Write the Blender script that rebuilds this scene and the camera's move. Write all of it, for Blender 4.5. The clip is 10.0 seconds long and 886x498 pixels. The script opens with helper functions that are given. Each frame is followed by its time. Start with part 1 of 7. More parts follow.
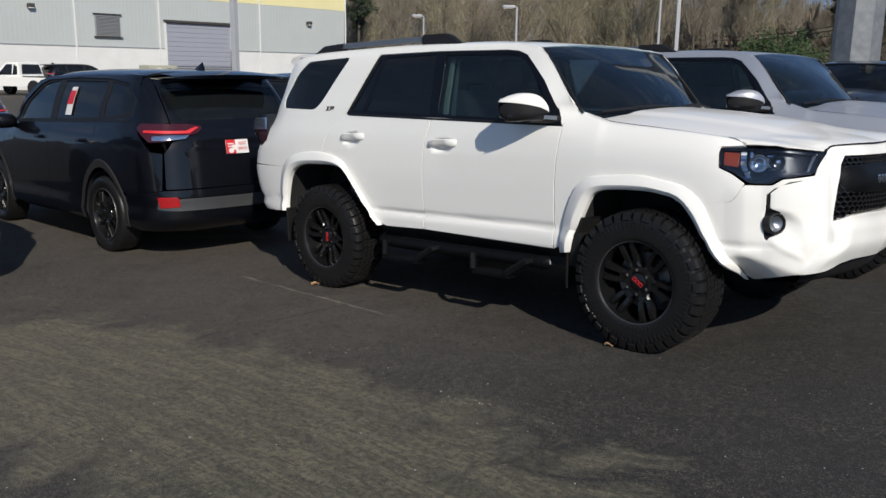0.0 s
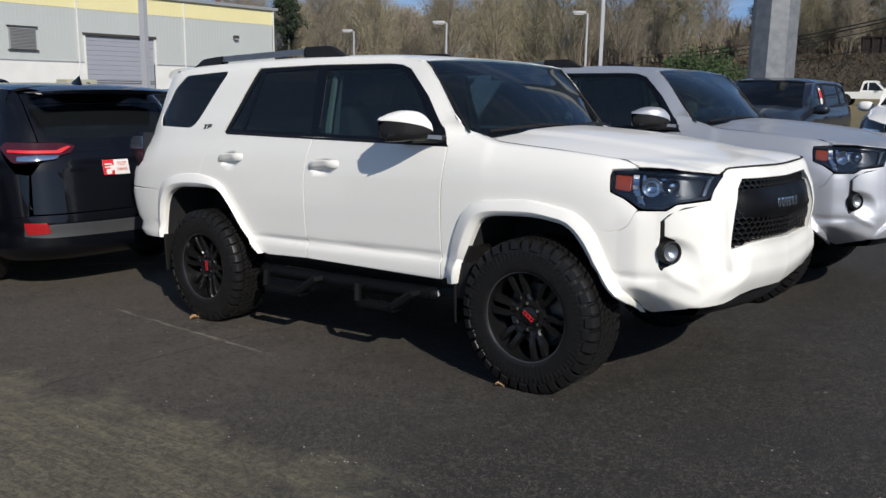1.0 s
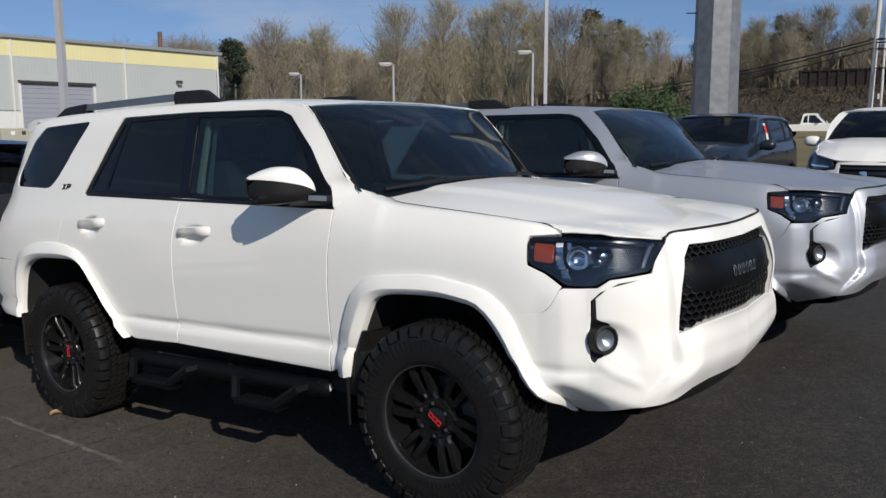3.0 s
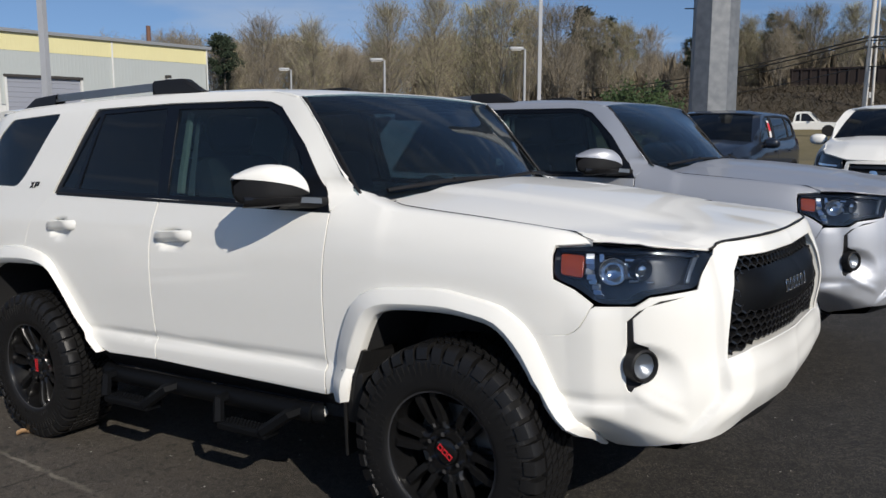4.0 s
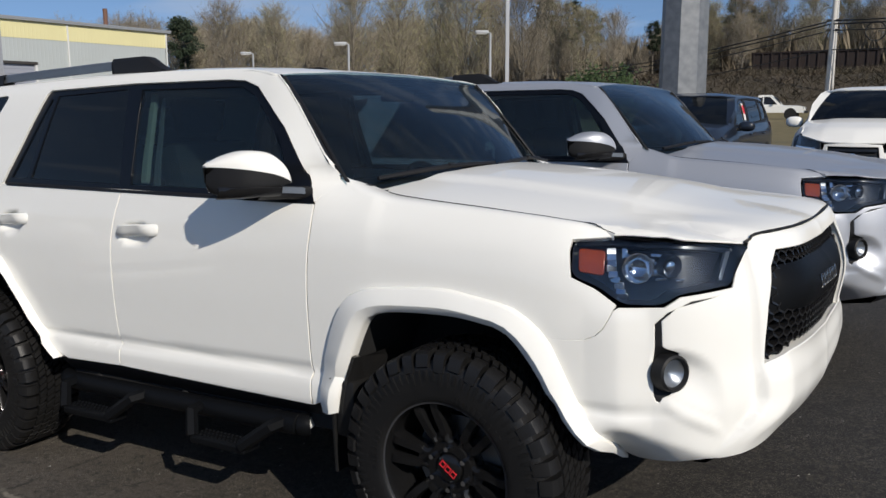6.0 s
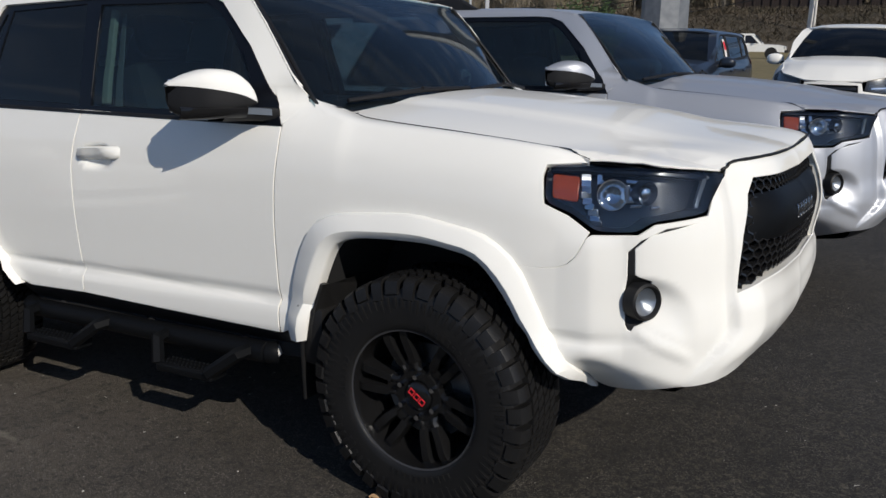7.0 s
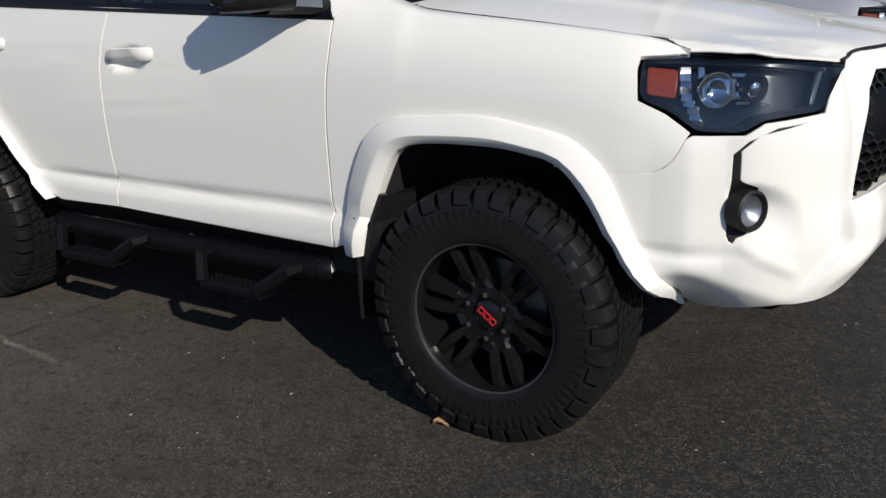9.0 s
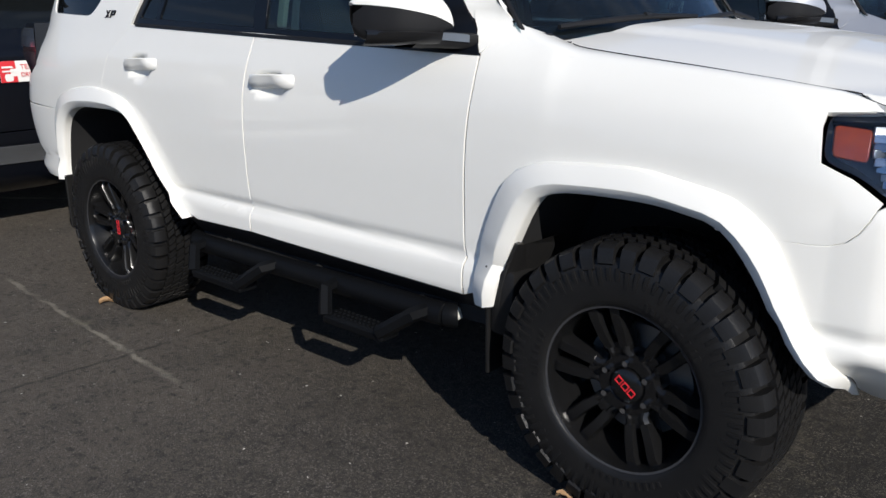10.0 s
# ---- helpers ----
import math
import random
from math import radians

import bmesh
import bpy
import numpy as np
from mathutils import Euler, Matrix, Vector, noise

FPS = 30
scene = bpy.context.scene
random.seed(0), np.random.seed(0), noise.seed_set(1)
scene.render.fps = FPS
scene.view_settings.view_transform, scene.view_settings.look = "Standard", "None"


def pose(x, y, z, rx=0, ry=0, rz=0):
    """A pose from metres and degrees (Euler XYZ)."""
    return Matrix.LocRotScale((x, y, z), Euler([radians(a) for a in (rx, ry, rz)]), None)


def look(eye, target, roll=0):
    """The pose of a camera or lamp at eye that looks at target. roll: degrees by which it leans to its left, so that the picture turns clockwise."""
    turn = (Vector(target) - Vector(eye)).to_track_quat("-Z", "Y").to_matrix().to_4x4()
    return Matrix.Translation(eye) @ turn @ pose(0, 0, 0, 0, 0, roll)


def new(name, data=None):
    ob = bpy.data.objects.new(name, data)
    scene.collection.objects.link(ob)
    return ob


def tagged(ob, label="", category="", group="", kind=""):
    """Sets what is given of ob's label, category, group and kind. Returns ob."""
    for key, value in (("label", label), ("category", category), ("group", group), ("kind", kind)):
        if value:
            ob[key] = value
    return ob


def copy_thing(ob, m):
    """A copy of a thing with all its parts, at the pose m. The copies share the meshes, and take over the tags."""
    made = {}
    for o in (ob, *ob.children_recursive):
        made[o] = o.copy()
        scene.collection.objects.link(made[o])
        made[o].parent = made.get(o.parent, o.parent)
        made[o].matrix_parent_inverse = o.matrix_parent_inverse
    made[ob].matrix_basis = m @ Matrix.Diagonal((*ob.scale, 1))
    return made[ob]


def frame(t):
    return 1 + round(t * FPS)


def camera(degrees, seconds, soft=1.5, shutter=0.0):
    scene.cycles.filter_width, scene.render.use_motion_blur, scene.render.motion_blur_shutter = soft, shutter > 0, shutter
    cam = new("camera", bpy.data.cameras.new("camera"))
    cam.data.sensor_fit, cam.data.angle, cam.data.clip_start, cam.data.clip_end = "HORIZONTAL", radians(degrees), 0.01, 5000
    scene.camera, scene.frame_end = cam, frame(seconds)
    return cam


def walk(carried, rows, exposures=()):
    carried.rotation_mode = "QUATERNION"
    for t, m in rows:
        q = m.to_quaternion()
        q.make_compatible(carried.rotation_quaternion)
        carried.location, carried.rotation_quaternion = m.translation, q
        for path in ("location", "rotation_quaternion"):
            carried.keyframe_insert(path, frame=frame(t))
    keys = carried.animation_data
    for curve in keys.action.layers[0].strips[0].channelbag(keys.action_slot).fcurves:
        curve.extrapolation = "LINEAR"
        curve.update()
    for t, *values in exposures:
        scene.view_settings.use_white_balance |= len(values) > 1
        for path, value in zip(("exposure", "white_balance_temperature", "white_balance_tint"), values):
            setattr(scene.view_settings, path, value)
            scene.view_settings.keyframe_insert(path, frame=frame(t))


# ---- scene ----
cam = camera(56.0, 10.0)
PATH = [
    (0, (3.732, -5.056, 1.563), (2.395, -3.629, 1.147), 0.8),
    (0.5, (3.748, -4.755, 1.581), (2.479, -3.263, 1.175), 0.8),
    (1, (3.671, -4.504, 1.569), (2.444, -2.971, 1.19), 1.0),
    (1.5, (3.598, -4.277, 1.594), (2.454, -2.679, 1.226), 0.7),
    (2, (3.583, -4.039, 1.602), (2.403, -2.46, 1.26), 0.4),
    (2.5, (3.531, -3.833, 1.62), (2.349, -2.247, 1.322), -0.0),
    (3.8, (3.105, -3.386, 1.596), (1.989, -1.752, 1.306), -0.1),
    (4, (3.065, -3.343, 1.601), (1.932, -1.721, 1.307), 0.1),
    (4.5, (2.902, -3.293, 1.597), (1.77, -1.673, 1.288), 0.7),
    (5, (2.775, -3.258, 1.592), (1.685, -1.612, 1.268), 0.3),
    (6.5, (2.791, -3.104, 1.577), (1.745, -1.434, 1.235), 0.2),
    (7, (2.772, -3.085, 1.539), (1.774, -1.418, 1.061), 0.9),
    (7.5, (2.738, -3.077, 1.487), (1.766, -1.448, 0.856), 1.1),
    (8, (2.748, -3.053, 1.47), (1.771, -1.438, 0.811), 0.4),
    (8.5, (2.726, -2.997, 1.458), (1.749, -1.382, 0.795), -0.4),
    (9, (2.511, -2.985, 1.443), (1.513, -1.384, 0.779), 0.3),
    (9.5, (2.322, -2.926, 1.447), (1.169, -1.428, 0.792), 0.8),
    (10, (2.367, -2.839, 1.468), (1.12, -1.403, 0.849), 1.5),
]
walk(cam, [(t, look(eye, target, roll)) for t, eye, target, roll in PATH], exposures=[(0, 0.05, 6600, 10), (1, 0.08, 6600, 10), (2, -0.04, 6650, 10), (2.5, -0.03, 6650, 10), (6.5, 0.0, 6700, 10), (7, -0.12, 6650, 10), (8, -0.02, 6650, 10), (9, 0.02, 6700, 10), (9.5, 0.18, 6650, 10), (10, 0.21, 6450, 10)])

# ---- light ----
SUN_WAY = Vector((-1.35, 0.765, -1.0)).normalized()
sun = new("sun", bpy.data.lights.new("sun", "SUN"))
sun.data.energy, sun.data.angle, sun.data.color = 4.0, radians(0.53), (1.0, 0.945, 0.86)
sun.matrix_basis = SUN_WAY.to_track_quat("-Z", "Y").to_matrix().to_4x4()
world = bpy.data.worlds.new("sky")
scene.world = world
world.use_nodes = True
wn = world.node_tree.nodes
sky = wn.new("ShaderNodeTexSky")
sky.sky_type, sky.sun_disc = "NISHITA", False
sky.sun_elevation = math.asin(-SUN_WAY.z)
sky.sun_rotation = math.atan2(-SUN_WAY.x, -SUN_WAY.y)
sky.air_density, sky.dust_density, sky.ozone_density = 1.0, 0.3, 2.5
wn["Background"].inputs["Strength"].default_value = 0.100
# a clear blue day: the haze near the horizon is thin, with faint streaks of high cloud
lift, tc, hue, cloud, fac, cmix, cmap = (wn.new("ShaderNode" + k) for k in ("VectorMath", "TexCoord", "Mix", "TexNoise", "MapRange", "Mix", "Mapping"))
lift.operation = "ADD"
lift.inputs[1].default_value = (0, 0, 0.16)
hue.data_type = cmix.data_type = "RGBA"
hue.blend_type, hue.inputs["Factor"].default_value, hue.inputs["B"].default_value = "MULTIPLY", 1.0, (0.88, 0.97, 1.08, 1)
cmap.inputs["Scale"].default_value = (3.0, 3.0, 16.0)
cloud.inputs["Scale"].default_value, cloud.inputs["Detail"].default_value = 1.6, 6
fac.inputs["From Min"].default_value, fac.inputs["From Max"].default_value, fac.inputs["To Max"].default_value = 0.48, 0.80, 0.45
cmix.inputs["B"].default_value = (5.2, 5.6, 6.2, 1)
for a, b in ((tc.outputs["Generated"], lift.inputs[0]), (lift.outputs[0], sky.inputs["Vector"]), (sky.outputs["Color"], hue.inputs["A"]), (tc.outputs["Generated"], cmap.inputs["Vector"]),
             (cmap.outputs[0], cloud.inputs["Vector"]), (cloud.outputs["Fac"], fac.inputs["Value"]), (fac.outputs["Result"], cmix.inputs["Factor"]), (hue.outputs["Result"], cmix.inputs["A"]),
             (cmix.outputs["Result"], wn["Background"].inputs["Color"])):
    world.node_tree.links.new(a, b)

# The lot slopes gently down towards the tails of the parked row.
LOT = pose(0.022, 0, -0.07, 0, -2.88, 0)

# ---- materials ----
def material(name, colour, rough=0.5, metal=0.0, vary=0.0, scale=3.0, bump=0.0, bump_scale=60.0, tint=None, coat=0.0, detail=5.0, each=0.0, spec=0.5):
    """A surface with variation at two scales; tint is the colour that its stains lean to; each varies it from piece to piece."""
    mat = bpy.data.materials.new(name)
    mat.use_nodes = True
    nt = mat.node_tree
    b = nt.nodes["Principled BSDF"]
    b.inputs["Base Color"].default_value = (*colour, 1)
    b.inputs["Roughness"].default_value, b.inputs["Metallic"].default_value = rough, metal
    b.inputs["Coat Weight"].default_value, b.inputs["Coat Roughness"].default_value = coat, 0.03
    b.inputs["Specular IOR Level"].default_value = spec
    tc = nt.nodes.new("ShaderNodeTexCoord")
    if vary or each:
        n1, n2 = nt.nodes.new("ShaderNodeTexNoise"), nt.nodes.new("ShaderNodeTexNoise")
        n1.inputs["Scale"].default_value, n1.inputs["Detail"].default_value = scale, detail
        n2.inputs["Scale"].default_value, n2.inputs["Detail"].default_value = scale * 14, 3
        for n in (n1, n2):
            nt.links.new(tc.outputs["Object"], n.inputs["Vector"])
        add = nt.nodes.new("ShaderNodeMath")
        add.operation = "MULTIPLY_ADD"
        add.inputs[1].default_value = 0.45
        nt.links.new(n2.outputs["Fac"], add.inputs[0])
        nt.links.new(n1.outputs["Fac"], add.inputs[2])
        ramp = nt.nodes.new("ShaderNodeMapRange")
        ramp.inputs["From Min"].default_value, ramp.inputs["From Max"].default_value = 0.5, 0.95
        nt.links.new(add.outputs[0], ramp.inputs["Value"])
        mix = nt.nodes.new("ShaderNodeMix")
        mix.data_type = "RGBA"
        t = tint or tuple(c * 0.5 for c in colour)
        low = tuple(c + (k - c) * vary for c, k in zip(colour, t))
        mix.inputs["A"].default_value, mix.inputs["B"].default_value = (*colour, 1), (*low, 1)
        nt.links.new(ramp.outputs["Result"], mix.inputs["Factor"])
        out = mix.outputs["Result"]
        if each:
            info = nt.nodes.new("ShaderNodeObjectInfo")
            hsv = nt.nodes.new("ShaderNodeHueSaturation")
            rng = nt.nodes.new("ShaderNodeMapRange")
            rng.inputs["To Min"].default_value, rng.inputs["To Max"].default_value = 1 - each, 1 + each
            nt.links.new(info.outputs["Random"], rng.inputs["Value"])
            nt.links.new(rng.outputs["Result"], hsv.inputs["Value"])
            nt.links.new(out, hsv.inputs["Color"])
            out = hsv.outputs["Color"]
        nt.links.new(out, b.inputs["Base Color"])
    if bump:
        n3, bp = nt.nodes.new("ShaderNodeTexNoise"), nt.nodes.new("ShaderNodeBump")
        n3.inputs["Scale"].default_value, n3.inputs["Detail"].default_value = bump_scale, 4
        bp.inputs["Strength"].default_value, bp.inputs["Distance"].default_value = bump, 0.01
        nt.links.new(tc.outputs["Object"], n3.inputs["Vector"])
        nt.links.new(n3.outputs["Fac"], bp.inputs["Height"])
        nt.links.new(bp.outputs["Normal"], b.inputs["Normal"])
    return mat


def pane(name, tint, rough=0.0, film=0.0):
    """Thin glass: tinted, see-through, mirror-like at grazing angles; film mixes in a bluish-grey colour in place of
    sky sheen and haze.
    """
    mat = bpy.data.materials.new(name)
    mat.use_nodes = True
    nt = mat.node_tree
    nt.nodes.remove(nt.nodes["Principled BSDF"])
    clear, gloss, mix, face, power, scale, sheen, mix2 = (nt.nodes.new("ShaderNode" + k) for k in ("BsdfTransparent", "BsdfGlossy", "MixShader", "LayerWeight", "Math", "Math", "BsdfDiffuse", "MixShader"))
    clear.inputs["Color"].default_value = (*tint, 1)
    gloss.inputs["Roughness"].default_value = rough
    face.inputs["Blend"].default_value = 0.5
    power.operation, power.inputs[1].default_value = "POWER", 5.0
    scale.operation, scale.inputs[1].default_value, scale.inputs[2].default_value = "MULTIPLY_ADD", 0.94, 0.045
    nt.links.new(face.outputs["Facing"], power.inputs[0])
    nt.links.new(power.outputs[0], scale.inputs[0])
    nt.links.new(scale.outputs[0], mix.inputs[0])
    # painted haze: flat bluish grey that lifts the dark glass
    sheen.inputs["Color"].default_value = (0.42, 0.50, 0.55, 1)
    mix2.inputs[0].default_value = film
    nt.links.new(clear.outputs[0], mix2.inputs[1])
    nt.links.new(sheen.outputs[0], mix2.inputs[2])
    nt.links.new(mix2.outputs[0], mix.inputs[1])
    nt.links.new(gloss.outputs[0], mix.inputs[2])
    nt.links.new(mix.outputs[0], nt.nodes["Material Output"].inputs["Surface"])
    return mat


WHITE = material("white_paint", (0.83, 0.818, 0.77), 0.5, vary=0.07, scale=1.2, coat=0.65, tint=(0.66, 0.63, 0.56), spec=0.05)
SILVER = material("silver_paint", (0.46, 0.475, 0.51), 0.46, metal=0.55, vary=0.15, scale=1.5, coat=0.45, tint=(0.40, 0.40, 0.40))
BLACK = material("black_paint", (0.0025, 0.0032, 0.0055), 0.4, vary=0.4, scale=2, coat=0.7, tint=(0.005, 0.005, 0.006), spec=0.08)
NAVY = material("blue_grey_paint", (0.012, 0.017, 0.028), 0.4, metal=0.2, vary=0.2, scale=2, coat=0.8)
PLASTIC = material("black_plastic", (0.011, 0.011, 0.012), 0.55, vary=0.4, scale=8, bump=0.05, bump_scale=300, spec=0.3)
SATIN = material("satin_black_coating", (0.0055, 0.006, 0.007), 0.45, vary=0.3, scale=12, bump=0.06, bump_scale=400, spec=0.09)
GLOSSBLACK = material("gloss_black_plastic", (0.012, 0.012, 0.013), 0.22, vary=0.2, scale=20)
DARK = material("dark_underbody", (0.010, 0.010, 0.011), 0.85, vary=0.5, scale=6)
RUBBER = material("tyre_rubber", (0.0095, 0.0095, 0.010), 0.40, vary=0.4, scale=18, bump=0.12, bump_scale=220, tint=(0.018, 0.017, 0.016), spec=0.25)
ALLOY = material("matte_black_alloy", (0.010, 0.010, 0.0105), 0.20, metal=0.2, vary=0.3, scale=20)
LIP = material("grey_rim_lip", (0.06, 0.06, 0.064), 0.4, metal=0.3, vary=0.3, scale=20)
STEEL = material("brake_steel", (0.24, 0.235, 0.23), 0.4, metal=0.9, vary=0.4, scale=25)
CHROME = material("chrome", (0.75, 0.76, 0.78), 0.08, metal=1.0)
RAILGREY = material("grey_rail", (0.17, 0.19, 0.215), 0.35, metal=0.6, vary=0.2, scale=6)
LAMPSILVER = material("silvered_lamp_bowl", (0.42, 0.43, 0.44), 0.30, metal=0.9)
AMBER = material("amber_lens", (0.30, 0.042, 0.005), 0.2, vary=0.5, scale=40, coat=0.15)
RED = material("red_lens", (0.34, 0.008, 0.012), 0.2, coat=0.7, vary=0.3, scale=30)
DARKRED = material("dark_red_lens", (0.05, 0.006, 0.01), 0.18, coat=0.7, vary=0.3, scale=30)
HOTRED = material("bright_red_print", (0.62, 0.02, 0.03), 0.5, vary=0.15, scale=30)
CARD = material("white_card", (0.78, 0.77, 0.74), 0.55, vary=0.12, scale=20)
BEZEL = material("smoked_lamp_housing", (0.004, 0.005, 0.008), 0.3, coat=0.3)
SEATS = material("dark_grey_cloth", (0.035, 0.036, 0.04), 0.85, vary=0.3, scale=10, bump=0.3, bump_scale=250)
TRIM = material("pale_cream_trim", (0.42, 0.43, 0.36), 0.6, vary=0.15, scale=6)
HEADLINER = material("grey_headliner", (0.16, 0.165, 0.17), 0.9, vary=0.15, scale=8)
CLEAR = pane("clear_lamp_cover", (0.93, 0.95, 0.97))
SHIELD = pane("windshield_glass", (0.50, 0.60, 0.64), film=0.008)
FRONTGLASS = pane("light_tinted_glass", (0.56, 0.65, 0.66), film=0.008)
PRIVACY = pane("privacy_glass", (0.12, 0.14, 0.17), film=0.016)
LAMPBLUE = material("clear_silvered_lens", (0.55, 0.62, 0.75), 0.12, metal=0.9, vary=0.35, scale=60, tint=(0.08, 0.09, 0.12))
DARKSHIELD = pane("shaded_windshield_glass", (0.22, 0.25, 0.27), film=0.006)
WINDOWBLACK = material("gloss_black_window_trim", (0.004, 0.005, 0.008), 0.3, vary=0.2, scale=6, spec=0.25)
GUARD = material("dark_grey_guard", (0.060, 0.062, 0.066), 0.45, metal=0.2, vary=0.25, scale=8)

# ---- shaping tools ----
def curve(pts):
    """A smooth function through the given (x, y) points, level beyond its ends."""
    xs, ys = [p[0] for p in pts], [p[1] for p in pts]
    n = len(xs)
    d = [(ys[i + 1] - ys[i]) / (xs[i + 1] - xs[i]) for i in range(n - 1)]
    m = [d[0]] + [0 if d[i - 1] * d[i] <= 0 else 2 * d[i - 1] * d[i] / (d[i - 1] + d[i]) for i in range(1, n - 1)] + [d[-1]]

    def f(x):
        if x <= xs[0]:
            return ys[0]
        if x >= xs[-1]:
            return ys[-1]
        i = bisect(xs, x) - 1
        h = xs[i + 1] - xs[i]
        t = (x - xs[i]) / h
        return (ys[i] * (1 + 2 * t) * (1 - t) ** 2 + m[i] * h * t * (1 - t) ** 2
                + ys[i + 1] * t * t * (3 - 2 * t) + m[i + 1] * h * t * t * (t - 1))
    return f


def bisect(xs, x):
    lo, hi = 0, len(xs)
    while lo < hi:
        mid = (lo + hi) // 2
        if x < xs[mid]:
            hi = mid
        else:
            lo = mid + 1
    return lo


def ease(a, b, x):
    t = min(1, max(0, (x - a) / (b - a)))
    return t * t * (3 - 2 * t)


class Skin:
    """The outer skin of a car's right flank, nose and tail: s runs along the plan (it equals x on the flank), z is the height."""

    def __init__(self, plan, side, nose, tail, shoulder, hood_line, s_door=0.82, detail=None, lift=None, hip=None, blunt=None):
        self.side, self.nose, self.tail, self.shoulder, self.hood_line = map(curve, (side, nose, tail, shoulder, hood_line))
        self.s_door, self.detail, self.lift, self.hip, self.blunt = s_door, detail, lift, curve(hip) if hip else None, curve(blunt) if blunt else None
        mid = min(range(len(plan)), key=lambda i: abs(plan[i][0]))
        s = [0.0] * len(plan)
        s[mid] = plan[mid][0]
        for k in range(mid + 1, len(plan)):
            s[k] = s[k - 1] + math.dist(plan[k], plan[k - 1])
        for k in range(mid - 1, -1, -1):
            s[k] = s[k + 1] - math.dist(plan[k], plan[k + 1])
        self.fx, self.fy = curve(list(zip(s, [p[0] for p in plan]))), curve(list(zip(s, [p[1] for p in plan])))
        self.s0, self.s1 = s[0], s[-1]

    def off(self, s, z):
        out = self.side(z)
        zr = z - self.hood_line(s)
        k = ease(self.s_door - 0.25, self.s_door + 0.2, s)
        if k > 0 and zr > -0.3:
            j = k * (1 - ease(0.0, 0.1, zr))
            out = out * (1 - j) + (self.side(min(z, 1.0)) + self.shoulder(zr)) * j
            out -= 0.05 * ease(0.55, 0.95, s) * ease(0.0, 0.1, zr)
        k = ease(1.75, 2.25, s)
        out = out * (1 - k) + self.nose(z) * k
        return out + (self.detail(s, z) if self.detail else 0)

    def __call__(self, s, z, out=0.0):
        s = min(max(s, self.s0), self.s1)
        e = 0.01
        dx, dy = self.fx(s + e) - self.fx(s - e), self.fy(s + e) - self.fy(s - e)
        n = math.hypot(dx, dy)
        o = self.off(s, z) + out
        x = self.fx(s) + dy / n * o + self.tail(z) * ease(1.6, 2.3, -s) + (self.hip(z) * ease(2.0, 2.34, -s) if self.hip else 0)
        y = self.fy(s) - dx / n * o
        if self.blunt and x > 1.9:
            # the nose is squarer in plan than the line it is laid on
            k = self.blunt(-y) * ease(1.9, 2.1, x)
            x, y, z = x + 0.20 * k, y - 0.98 * k, z + 0.345 * (1.5 - z) * k
        return (x, y, z + (self.lift(z) if self.lift else 0))


def rounded(pts, r, n=4):
    """The outline with its corners rounded off."""
    out = []
    for i, p in enumerate(pts):
        a, b = Vector(pts[i - 1]), Vector(pts[(i + 1) % len(pts)])
        p = Vector(p)
        da, db = a - p, b - p
        la, lb = da.length, db.length
        k = min(r, la * 0.45, lb * 0.45)
        u, v = p + da / la * k, p + db / lb * k
        for j in range(n + 1):
            t = j / n
            out.append(tuple(u * (1 - t) ** 2 + p * 2 * t * (1 - t) + v * t * t))
    return out


def flow(pts, n=6):
    """A smooth open line through the points."""
    out = []
    P = [Vector(p) for p in pts]
    for i in range(len(P) - 1):
        a, b, c, d = P[max(i - 1, 0)], P[i], P[i + 1], P[min(i + 2, len(P) - 1)]
        for j in range(n):
            t = j / n
            out.append(tuple(0.5 * (2 * b + (c - a) * t + (2 * a - 5 * b + 4 * c - d) * t * t + (3 * b - a - 3 * c + d) * t ** 3)))
    out.append(tuple(P[-1]))
    return out


def resample(pts, n):
    """n points at even steps along a line."""
    P = [Vector(p) for p in pts]
    d = [0.0]
    for a, b in zip(P, P[1:]):
        d.append(d[-1] + (b - a).length)
    out = []
    for i in range(n):
        t = d[-1] * i / (n - 1)
        k = max(0, min(len(P) - 2, bisect(d, t) - 1))
        w = (t - d[k]) / max(1e-9, d[k + 1] - d[k])
        out.append(tuple(P[k].lerp(P[k + 1], w)))
    return out


def part(name, data, mat, parent=None, label="", smooth=None):
    """Links a bmesh or a mesh as one object under its parent; smooth: the angle in degrees over which edges stay sharp."""
    if isinstance(data, bmesh.types.BMesh):
        me = bpy.data.meshes.new(name)
        bmesh.ops.recalc_face_normals(data, faces=data.faces)
        data.to_mesh(me)
        data.free()
    else:
        me = data
    if smooth is not None:
        me.polygons.foreach_set("use_smooth", [True] * len(me.polygons))
        me.set_sharp_from_angle(angle=radians(smooth))
    if mat:
        for m in (mat if isinstance(mat, (list, tuple)) else [mat]):
            me.materials.append(m)
    ob = new(name, me)
    if parent:
        ob.parent = parent
    if label:
        ob["label"] = label
    return ob


def thing(name, label, category, at=None, group="", kind=""):
    ob = new(name)
    ob.empty_display_size = 0.2
    if at is not None:
        ob.matrix_basis = at
    return tagged(ob, label, category, group, kind)


